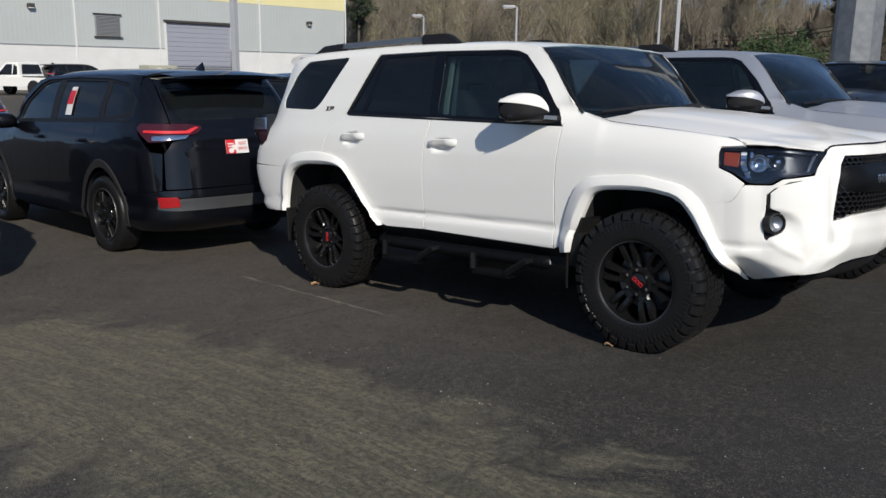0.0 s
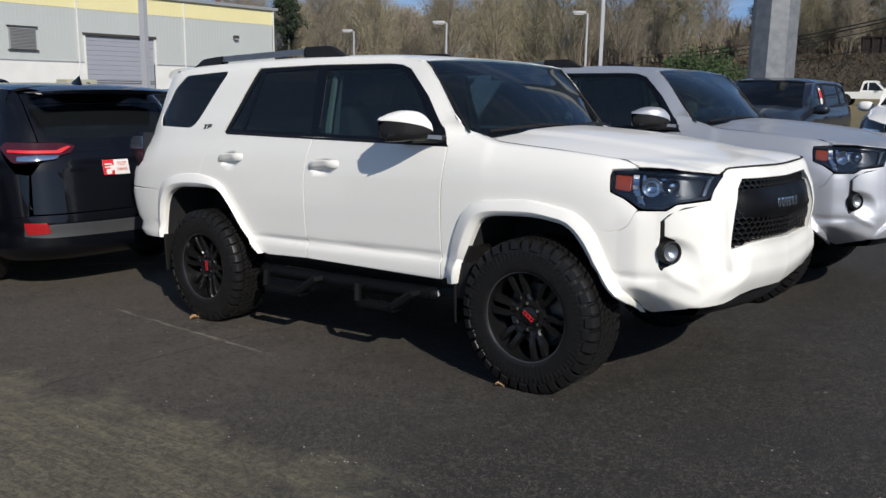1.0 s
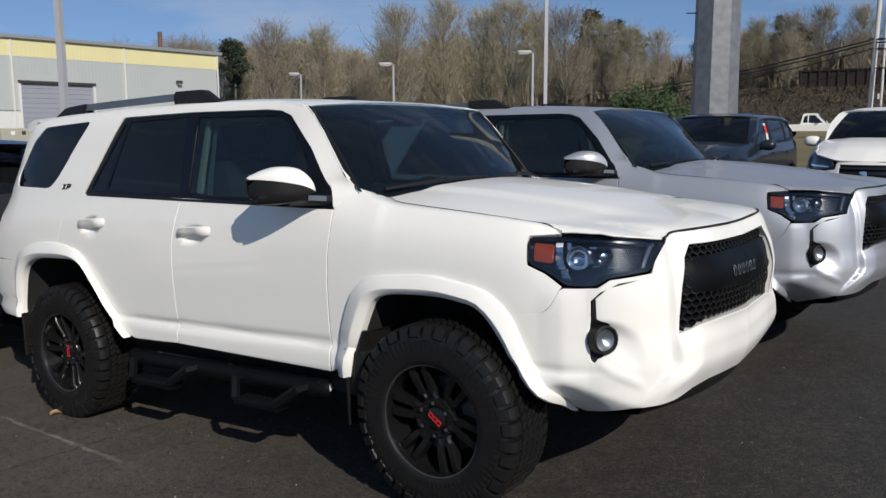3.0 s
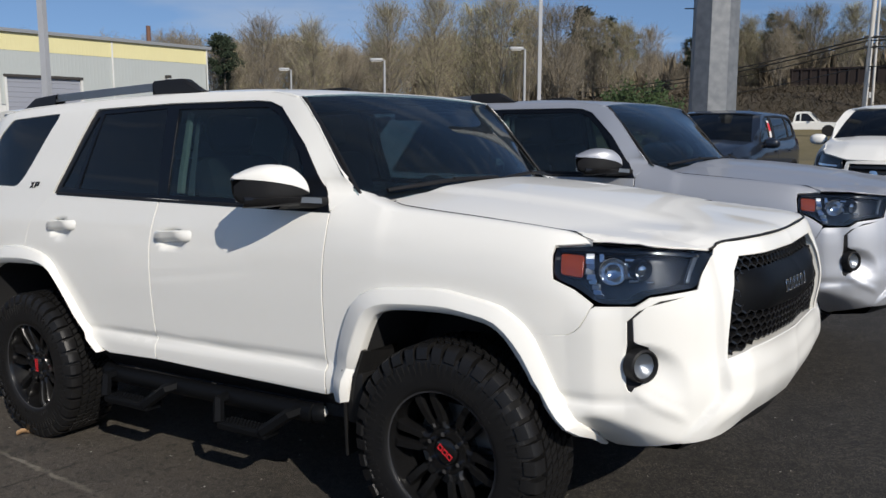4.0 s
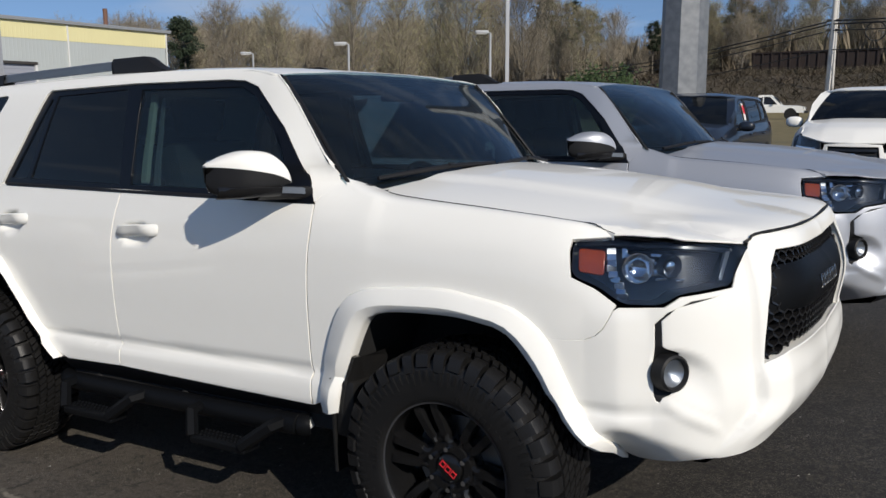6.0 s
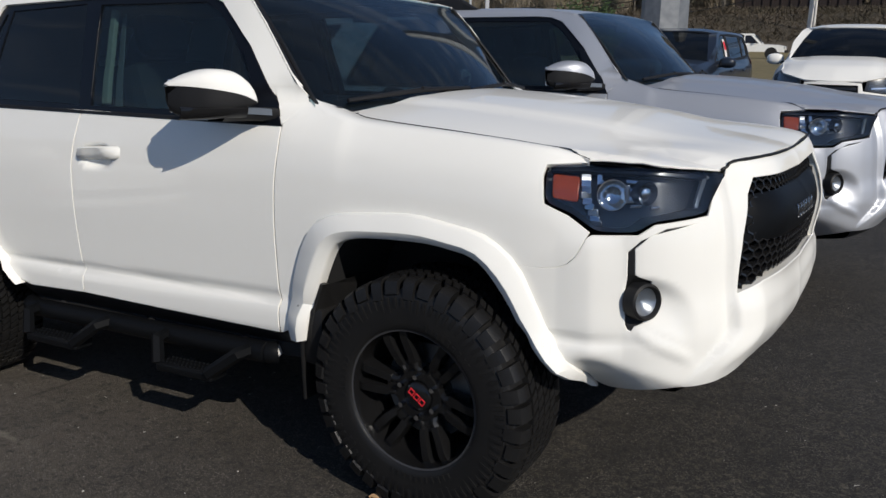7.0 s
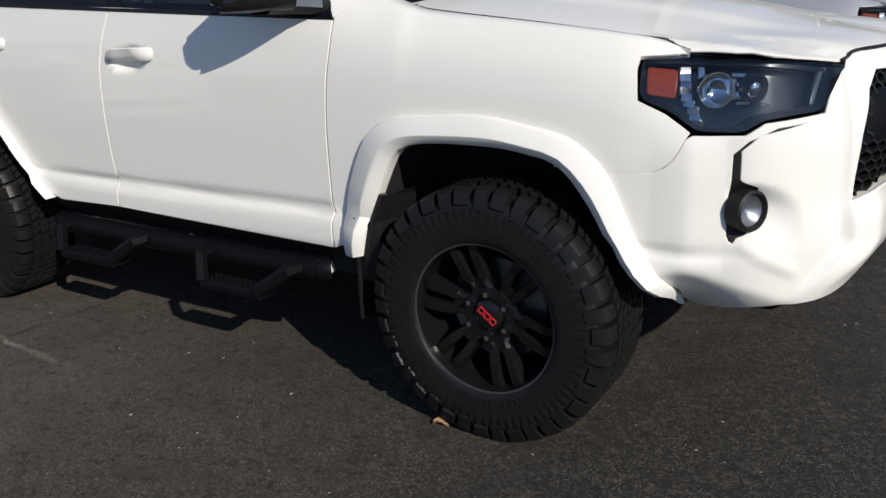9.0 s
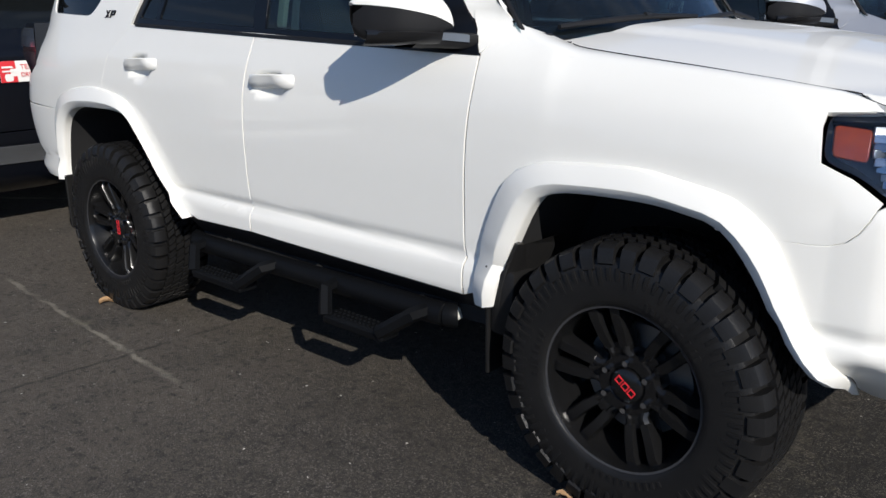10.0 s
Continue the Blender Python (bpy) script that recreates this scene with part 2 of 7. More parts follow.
def box(bm, x0, x1, y0, y1, z0, z1, bevel=0.0, m=None):
    r = bmesh.ops.create_cube(bm, size=1)
    vs = r["verts"]
    bmesh.ops.scale(bm, vec=(x1 - x0, y1 - y0, z1 - z0), verts=vs)
    bmesh.ops.translate(bm, vec=((x0 + x1) / 2, (y0 + y1) / 2, (z0 + z1) / 2), verts=vs)
    if bevel:
        es = list({e for v in vs for e in v.link_edges})
        out = bmesh.ops.bevel(bm, geom=es, offset=bevel, segments=2, affect="EDGES", profile=0.5)
        vs = list({v for f in out["faces"] for v in f.verts} | {v for v in vs if v.is_valid})
    if m is not None:
        bmesh.ops.transform(bm, matrix=m, verts=vs)
    return bm


def tube(bm, pts, r, n=8, r1=None, caps=True):
    """A round bar along a line of points."""
    P = [Vector(p) for p in pts]
    rings = []
    for i, p in enumerate(P):
        d = (P[min(i + 1, len(P) - 1)] - P[max(i - 1, 0)]).normalized()
        u = d.orthogonal().normalized() if i == 0 else (u - d * u.dot(d)).normalized()
        v = d.cross(u)
        rr = r if r1 is None else r + (r1 - r) * i / (len(P) - 1)
        rings.append([bm.verts.new(p + (u * math.cos(2 * math.pi * k / n) + v * math.sin(2 * math.pi * k / n)) * rr) for k in range(n)])
    for a, b in zip(rings, rings[1:]):
        for k in range(n):
            bm.faces.new((a[k], a[(k + 1) % n], b[(k + 1) % n], b[k]))
    if caps:
        bm.faces.new(rings[0][::-1])
        bm.faces.new(rings[-1])
    return bm


def spin(profile, n=48, axis="y"):
    """A body turned about the y axis (or z) from (radius, along) points."""
    bm = bmesh.new()
    rings = []
    for k in range(n):
        a = 2 * math.pi * k / n
        c, s = math.cos(a), math.sin(a)
        rings.append([bm.verts.new((r * c, h, r * s) if axis == "y" else (r * c, r * s, h)) for r, h in profile])
    for k in range(n):
        a, b = rings[k], rings[(k + 1) % n]
        for i in range(len(profile) - 1):
            q = (a[i], a[i + 1], b[i + 1], b[i])
            bm.faces.new(q)
    bmesh.ops.remove_doubles(bm, verts=bm.verts, dist=1e-5)
    return bm


def loft(rows, closed=False):
    bm = bmesh.new()
    R = [[bm.verts.new(p) for p in r] for r in rows]
    for a, b in zip(R, R[1:] + ([R[0]] if closed else [])):
        for i in range(len(a) - 1):
            bm.faces.new((a[i], a[i + 1], b[i + 1], b[i]))
    return bm


def panel(outline, f, step=0.06, thick=0.018, holes=(), out=0.0, edge=0.004):
    """A curved sheet: the outline in (u, v) laid on the surface f(u, v, out), with true normals, a rolled edge and a back."""
    bm = bmesh.new()
    edges = []
    for loop in (outline, *holes):
        vs = [bm.verts.new((p[0], p[1], 0)) for p in loop]
        edges += [bm.edges.new((vs[i], vs[(i + 1) % len(vs)])) for i in range(len(vs))]
    bmesh.ops.triangle_fill(bm, use_beauty=True, use_dissolve=False, edges=edges)
    for ax in (0, 1):
        lo, hi = min(p[ax] for p in outline), max(p[ax] for p in outline)
        for i in range(1, int((hi - lo) / step) + 1):
            co, no = [0, 0, 0], [0, 0, 0]
            co[ax], no[ax] = lo + i * step, 1
            if co[ax] < hi - 1e-4:
                bmesh.ops.bisect_plane(bm, geom=list(bm.verts) + list(bm.edges) + list(bm.faces), dist=1e-5, plane_co=co, plane_no=no)
    e = 0.006
    P, N = [], []
    for v in bm.verts:
        u, w = v.co.x, v.co.y
        du = Vector(f(u + e, w, out)) - Vector(f(u - e, w, out))
        dv = Vector(f(u, w + e, out)) - Vector(f(u, w - e, out))
        n = du.cross(dv)
        q = Vector(f(u, w, out + 0.02)) - Vector(f(u, w, out))
        n = (n if n.dot(q) > 0 else -n).normalized() if n.length > 1e-12 else q.normalized()
        P.append(Vector(f(u, w, out)))
        N.append(n)
    bm.verts.index_update()
    nv = len(P)
    verts = P + [p - n * thick for p, n in zip(P, N)]
    norms = N + [-n for n in N]
    faces = []
    for fc in bm.faces:
        ids = [v.index for v in fc.verts]
        a, b, c = (P[i] for i in ids[:3])
        if (b - a).cross(c - a).dot(N[ids[0]]) < 0:
            ids.reverse()
        faces.append(ids)
        faces.append([i + nv for i in reversed(ids)])
    rim, way = [], {}
    for ed in bm.edges:
        if len(ed.link_faces) == 1:
            i, j = (v.index for v in ed.verts)
            mid = ed.link_faces[0].calc_center_median()
            fm = Vector(f(mid.x, mid.y, out))
            side = (P[j] - P[i]).cross(N[i])
            if side.dot((P[i] + P[j]) / 2 - fm) < 0:
                side = -side
            if side.length < 1e-9:
                continue
            side.normalize()
            rim.append((i, j, side))
            for k in (i, j):
                way[k] = way.get(k, Vector()) + side
    if not edge:
        faces += [[i, j, j + nv, i + nv] for i, j, _ in rim]
    else:
        at = {}
        for i, w in way.items():
            w = w.normalized() if w.length > 1e-6 else w
            at[i] = len(verts)
            verts += [P[i], P[i] + w * edge - N[i] * edge, P[i] + w * edge - N[i] * thick]
            norms += [N[i], w, w]
        for i, j, side in rim:
            a, b = at[i], at[j]
            for q, d in (([a, b, b + 1, a + 1], side + N[i]), ([a + 1, b + 1, b + 2, a + 2], side)):
                if (verts[q[1]] - verts[q[0]]).cross(verts[q[2]] - verts[q[0]]).dot(d) < 0:
                    q.reverse()
                faces.append(q)
    bm.free()
    me = bpy.data.meshes.new("panel")
    me.from_pydata([tuple(v) for v in verts], [], faces)
    me.polygons.foreach_set("use_smooth", [True] * len(me.polygons))
    me.normals_split_custom_set_from_vertices([tuple(n) for n in norms])
    return me


def fitted(base, front, side=()):
    """A hood surface base(x, y) bent so that its front edge and its sides meet the given (x, y, z) points."""
    fr = sorted((abs(y), x, z - base(x, y)[2]) for x, y, z in front)
    fr = [q for k, q in enumerate(fr) if k == 0 or q[0] > fr[k - 1][0] + 1e-3]
    fx, fd = curve([q[:2] for q in fr]), curve([(q[0], q[2]) for q in fr])
    if side:
        sd = sorted((x, abs(y), z - base(x, y)[2]) for x, y, z in side)
        sy, sz = curve([q[:2] for q in sd]), curve([(q[0], q[2]) for q in sd])

    def g(x, y, out=0.0):
        a = abs(y)
        near = ease(0.40, 0.0, fx(a) - x)
        d = fd(a) * near
        if side:
            d += sz(x) * min(1.0, a / sy(x)) ** 4 * (1 - near)
        return (x, y, base(x, y)[2] + d + out)
    return g


def flip(f):
    """The same surface on the car's other side."""
    def g(u, v, out=0.0):
        x, y, z = f(u, v, out)
        return (x, -y, z)
    return g

# ---- the off-road wagon ----
PLAN = [(-2.50, 0), (-2.485, -0.35), (-2.45, -0.60), (-2.38, -0.755), (-2.26, -0.84), (-2.05, -0.882), (-1.7, -0.898), (-1.2, -0.905), (0, -0.908),
        (0.8, -0.905), (1.3, -0.90), (1.55, -0.895), (1.70, -0.888), (1.83, -0.875), (1.95, -0.848), (2.05, -0.80), (2.13, -0.735), (2.20, -0.64),
        (2.25, -0.54), (2.29, -0.43), (2.33, -0.22), (2.345, 0)]
SIDE = [(0.45, -0.05), (0.50, -0.02), (0.53, 0), (0.56, 0.008), (0.60, 0.008), (0.635, 0.002), (0.652, -0.016), (0.662, -0.018), (0.69, -0.005), (0.80, 0), (0.95, 0.004),
        (1.08, 0.002), (1.2, -0.012), (1.28, -0.03), (1.34, -0.045), (1.42, -0.062), (1.55, -0.10), (1.70, -0.142), (1.80, -0.18), (1.86, -0.235)]
NOSE = [(0.38, -0.10), (0.42, -0.05), (0.46, -0.015), (0.50, 0.0), (0.58, 0.010), (0.65, 0.018), (0.70, 0.015), (0.78, 0.005), (0.9, 0), (1.0, -0.012), (1.08, -0.035),
        (1.15, -0.06), (1.2, -0.14)]
TAIL = [(0.48, 0.10), (0.54, 0.03), (0.60, -0.02), (0.8, -0.03), (1.0, 0), (1.2, 0.03), (1.37, 0.08), (1.55, 0.12), (1.8, 0.17), (1.86, 0.19)]
HIP = [(0.5, -0.03), (0.6, -0.07), (0.7, -0.11), (0.8, -0.14), (0.95, -0.165), (1.07, -0.15), (1.18, -0.075), (1.28, -0.015), (1.34, 0)]
BLUNT = [(-0.1, 0), (0.0, 0.0), (0.28, 0.080), (0.449, 0.120), (0.524, 0.120), (0.604, 0.098), (0.68, 0.070), (0.763, 0.036), (0.82, 0.012), (0.88, 0), (1.0, 0)]
SHOULDER = [(-0.30, 0), (-0.2, -0.006), (-0.12, -0.022), (-0.06, -0.05), (-0.02, -0.08), (0, -0.10), (0.05, -0.2)]
HOODL = [(0.85, 1.335), (1.056, 1.322), (1.122, 1.303), (1.256, 1.288), (1.571, 1.258), (1.71, 1.243), (1.84, 1.222), (1.9, 1.2), (2.0, 1.18), (2.3, 1.14)]
HOOD_SEAM = [(0.905, -0.762), (0.935, -0.735), (0.975, -0.675), (1.04, -0.705), (1.11, -0.733), (1.31, -0.754), (1.553, -0.750), (1.70, -0.738), (1.80, -0.738), (1.87, -0.750), (1.922, -0.766)]
FOG = [(2.352, 0.996), (2.2, 0.990), (2.113, 0.962), (2.070, 0.930), (2.066, 0.80), (2.062, 0.712), (2.070, 0.694), (2.084, 0.688), (2.096, 0.702), (2.120, 0.708), (2.156, 0.731), (2.177, 0.785), (2.155, 0.835), (2.112, 0.852), (2.098, 0.862), (2.098, 0.935), (2.150, 0.970), (2.279, 0.985)]
SEAM = [(1.60, 0.879), (1.728, 0.878), (1.82, 0.876), (1.865, 0.880), (1.895, 0.893), (1.918, 0.915), (1.936, 0.945), (1.950, 0.972)]
ARCH_F = [(0.923, 0.53), (0.943, 0.618), (0.990, 0.734), (1.055, 0.862), (1.10, 0.904), (1.195, 0.924), (1.40, 0.928), (1.52, 0.914), (1.62, 0.884),
          (1.706, 0.777), (1.752, 0.69), (1.812, 0.608), (1.853, 0.563), (1.891, 0.527), (1.945, 0.462)]
FLARE_F = [(0.835, 0.515), (0.852, 0.679), (0.903, 0.834), (0.97, 0.946), (1.065, 0.992), (1.19, 1.005), (1.38, 1.012), (1.50, 0.994), (1.627, 0.968),
           (1.70, 0.922), (1.75, 0.868), (1.797, 0.768), (1.847, 0.662), (1.898, 0.592), (1.947, 0.52), (2.010, 0.440)]
ARCH_R = [(-1.946, 0.575), (-1.93, 0.689), (-1.866, 0.88), (-1.735, 0.962), (-1.50, 0.980), (-1.215, 0.965), (-1.055, 0.845), (-0.885, 0.645), (-0.77, 0.552)]
FLARE_R = [(-2.03, 0.575), (-2.02, 0.72), (-1.985, 0.92), (-1.88, 1.027), (-1.62, 1.072), (-1.40, 1.066), (-1.20, 1.01), (-1.075, 0.855), (-0.96, 0.70), (-0.775, 0.55)]


FOLD = curve([(1.86, 0.585), (1.957, 0.605), (2.044, 0.584), (2.131, 0.551), (2.242, 0.501), (2.40, 0.45)])
POCKET = curve([(2.06, 0.862), (2.122, 0.859), (2.19, 0.843), (2.258, 0.806), (2.32, 0.74)])
RIDGE = curve([(2.06, 0.705), (2.097, 0.684), (2.175, 0.638), (2.298, 0.577), (2.35, 0.555)])


def nose_detail(s, z):
    """The nose standing proud between the lamps, the raised chin, the pocket beside the fog lamp and the door-handle dishes."""
    edge = 2.44 - 0.16 * ease(0.66, 0.49, z)
    swell = (-0.012 + 0.050 * ease(0.66, 0.95, z)) * ease(2.46, 2.68, s)
    o = swell + 0.052 * (0.35 * ease(edge - 0.006, edge + 0.022, s) + 0.65 * ease(edge - 0.01, edge + 0.12, s)) * (0.25 + 0.75 * ease(0.47, 0.64, z)) + 0.012 * ease(edge - 0.006, edge + 0.030, s) * (1 - ease(0.70, 0.78, z)) * ease(0.47, 0.60, z)
    if 2.06 < s < 2.32:
        d = POCKET(s) - z
        o -= 0.048 * ease(0.0, 0.060, d) * (1 - ease(0.07, 0.19, d)) * (1 - ease(2.15, 2.31, s)) * ease(2.06, 2.10, s)
        o += 0.008 * (1 - ease(0.0, 0.036, abs(z - RIDGE(s)))) * ease(2.08, 2.12, s) * ease(2.32, 2.24, s)
    if 1.85 < s < 2.40 and z < 0.70:
        d = FOLD(s) - z
        o -= 0.55 * (d + math.hypot(d, 0.013)) * ease(2.38, 2.27, s) * ease(1.85, 1.94, s)
    if 1.86 < s < 2.07:
        o += 0.013 * (1 - math.hypot((s - 1.962) / 0.10, 0.15) if abs(s - 1.962) < 0.0988 else 0.0) * ease(0.57, 0.63, z) * ease(1.02, 0.94, z)
    for hx, hz in ((-0.16, 1.146), (-1.105, 1.178)):
        d = math.hypot((s - hx) / 0.115, (z - hz) / 0.058)
        o -= 0.030 * (1 - ease(0.40, 1.0, d))
    return o


skin = Skin(PLAN, SIDE, NOSE, TAIL, SHOULDER, HOODL, detail=nose_detail, hip=HIP, blunt=BLUNT)


def wrap(s, z, out=0.0):
    """The skin carried on over the car's middle, at the nose."""
    if s > skin.s1:
        x, y, h = skin(2 * skin.s1 - s, z, out)
        return (x, -y, h)
    return skin(s, z, out)


def tailwrap(s, z, out=0.0):
    if s < skin.s0:
        x, y, h = skin(2 * skin.s0 - s, z, out)
        return (x, -y, h)
    return skin(s, z, out)


HOOD_Z = curve([(0.95, 1.372), (1.1, 1.362), (1.4, 1.335), (1.8, 1.278), (2.0, 1.238), (2.2, 1.186), (2.33, 1.148), (2.45, 1.09)])
ROOF_Z = curve([(-2.15, 1.83), (-1.9, 1.855), (-1.4, 1.875), (-0.7, 1.873), (-0.1, 1.858), (0.3, 1.828), (0.5, 1.80), (0.65, 1.75)])


def hood_at(x, y, out=0.0):
    a = abs(y)
    z = HOOD_Z(x) - 0.072 * (a / 0.8) ** 2.2 + 0.012 * (1 - ease(0.38, 0.50, a + (x - 1.2) * 0.06)) * ease(2.3, 1.9, x) if x < 2.3 else HOOD_Z(x) - 0.072 * (a / 0.8) ** 2.2
    return (x, y, z + out)


def roof_at(x, y, out=0.0):
    a = abs(y) / 0.70
    return (x, y, ROOF_Z(x) - 0.012 * a * a - 0.035 * a ** 8 + out)


GLASS_EDGE = [(0.945, 1.325), (0.886, 1.3685), (0.855, 1.414), (0.772, 1.527), (0.689, 1.644), (0.625, 1.72), (0.575, 1.765)]
_edge = [skin(u, v, -0.010) for u, v in GLASS_EDGE]
_at = [(p[2] - 1.325) / 0.44 for p in _edge]
SHIELD_X, SHIELD_Y = curve([(a, p[0]) for a, p in zip(_at, _edge)]), curve([(a, -p[1]) for a, p in zip(_at, _edge)][:1] + [(a, 0.785 - 0.052 * a) for a in _at[1:]])


def shield_at(u, v, out=0.0):
    """The windshield: u across from -1 to 1, v from the cowl up to the roof."""
    k = abs(u) ** 2.3
    xc, zc = 1.10 - 0.575 * v + 0.022 * math.sin(math.pi * v), 1.335 + 0.462 * v + 0.022 * math.sin(math.pi * v)
    return (xc + (SHIELD_X(v) - xc) * k + 0.6 * out, u * SHIELD_Y(v), zc + (1.325 + 0.44 * v - zc) * k + 0.8 * out)


def flare(arch, edge, f, lip=0.047):
    """An arch moulding between the wheel opening and the line where it meets the flank."""
    A, B = resample(flow(arch), 34), resample(flow(edge), 34)
    rows = []
    for a, b in zip(A, B):
        row = []
        for k, o in ((1.05, -0.008), (1.0, 0.006), (0.96, 0.017), (0.90, 0.021), (0.40, lip - 0.006), (0.34, lip - 0.004), (0.28, lip - 0.006), (0.04, lip - 0.020), (0.0, lip - 0.025), (-0.02, lip - 0.034), (-0.02, -0.02)):
            u, v = a[0] + (b[0] - a[0]) * k, a[1] + (b[1] - a[1]) * k
            row.append(f(u, v, o))
        rows.append(row)
    return loft(rows)


TYRE_R = 0.412


def block_of(bm, section, a0, a1, side=1, skew=0.0):
    """A tread block: a (radius, along) section swept from one angle to another about the axle."""
    ends = []
    for a in (a0, a1):
        row = []
        for rr, hh in section:
            an = a + skew * hh
            row.append(bm.verts.new((rr * math.cos(an), side * hh, rr * math.sin(an))))
        ends.append(row)
    n = len(section)
    for k in range(n):
        bm.faces.new((ends[0][k], ends[0][(k + 1) % n], ends[1][(k + 1) % n], ends[1][k]))
    bm.faces.new(ends[0][::-1])
    bm.faces.new(ends[1])


def rugged_tread(r, half):
    """Close-set shoulder blocks that fold over the edge, two slanted inner rows, ribs and raised print on the sidewall."""
    bm = bmesh.new()
    count, rt = 38, random.Random(4)
    pitch = 2 * math.pi / count
    for k in range(count):
        a = pitch * k
        for side in (-1, 1):
            drop = 0.016 if k % 2 else 0.0
            sec = [(r - 0.035, half * 0.56), (r - 0.003, half * 0.57), (r, half * 0.66), (r - 0.003, half * 0.84), (r - 0.012, half * 0.94), (r - 0.030, half * 1.0),
                   (r - 0.050 - drop, half * 1.030), (r - 0.058 - drop, half * 0.97)]
            wob = rt.uniform(-0.004, 0.004)
            block_of(bm, sec, a + pitch * 0.10 + wob, a + pitch * (0.84 - 0.10 * (k % 2)), side, side * 0.10)
            # inner rows, cut by a sipe
            for h0, h1, off in ((0.30, 0.52, 0.30), (0.02, 0.26, 0.62)):
                b0 = a + pitch * off * (1 if side > 0 else -1)
                for c0, c1 in ((0.04, 0.40), (0.50, 0.84)):
                    block_of(bm, [(r - 0.035, half * h0), (r - 0.001, half * h0), (r, half * (h0 + h1) / 2), (r - 0.001, half * h1), (r - 0.035, half * h1)], b0 + pitch * c0, b0 + pitch * c1, side, 1.3 * side)
        # long ribs that run down the outer sidewall
        for q in range(2):
            b0 = a + pitch * (0.14 + 0.5 * q)
            low = 0.112 if (k + q) % 2 else 0.098
            block_of(bm, [(r - low, half * 0.99), (r - low, half * 1.028), (r - 0.080, half * 1.036), (r - 0.062, half * 1.024), (r - 0.062, half * 0.98)], b0, b0 + pitch * 0.20, -1)
    # raised print, as plain bars
    for c, n in ((0.6, 9), (2.7, 7), (4.4, 11)):
        for k in range(n):
            b0 = c + k * 0.085
            h = rt.choice((0.016, 0.022, 0.022))
            block_of(bm, [(r - 0.152, half * 0.99), (r - 0.152, half * 1.028), (r - 0.152 + h, half * 1.034), (r - 0.152 + h, half * 0.99)], b0, b0 + rt.uniform(0.02, 0.05), -1)
    return bm


def rugged_spokes(rim_r, face, spokes=6, turn=11.0):
    """Six spokes, each a broad stem that forks into two straight prongs."""
    bm = bmesh.new()
    for k in range(spokes):
        m = pose(0, 0, 0, 0, -360 / spokes * k + turn, 0)
        arms = [((0.070, 0, face - 0.004, 0.046, 1), (0.096, 0, face - 0.014, 0.034, 1), (0.126, 0, face - 0.016, 0.043, 1))]
        for sgn in (-1, 1):
            arms.append(((0.112, sgn * 0.0240, face - 0.015, 0.0165, 0), (0.150, sgn * 0.0300, face - 0.024, 0.0170, 0), (rim_r - 0.034, sgn * 0.0335, face - 0.034, 0.0175, 0), (rim_r - 0.010, sgn * 0.036, face - 0.030, 0.0210, 0)))
        for pts in arms:
            rows = []
            for rad, tan, dep, wd, dish in pts:
                rows.append([(rad, dep + 0.055, tan - wd), (rad, dep + 0.010, tan - wd), (rad, dep, tan - wd * 0.74), (rad, dep, tan - wd * 0.55), (rad, dep + 0.008 * dish, tan - wd * 0.42), (rad, dep + 0.008 * dish, tan + wd * 0.42), (rad, dep, tan + wd * 0.55), (rad, dep, tan + wd * 0.74), (rad, dep + 0.010, tan + wd), (rad, dep + 0.055, tan + wd)])
            R = [[bm.verts.new(m @ Vector(p)) for p in row] for row in rows]
            for u, v in zip(R, R[1:]):
                for i in range(len(u) - 1):
                    bm.faces.new((u[i], u[i + 1], v[i + 1], v[i]))
            bm.faces.new(R[-1])
            bm.faces.new(R[0][::-1])
    return bm


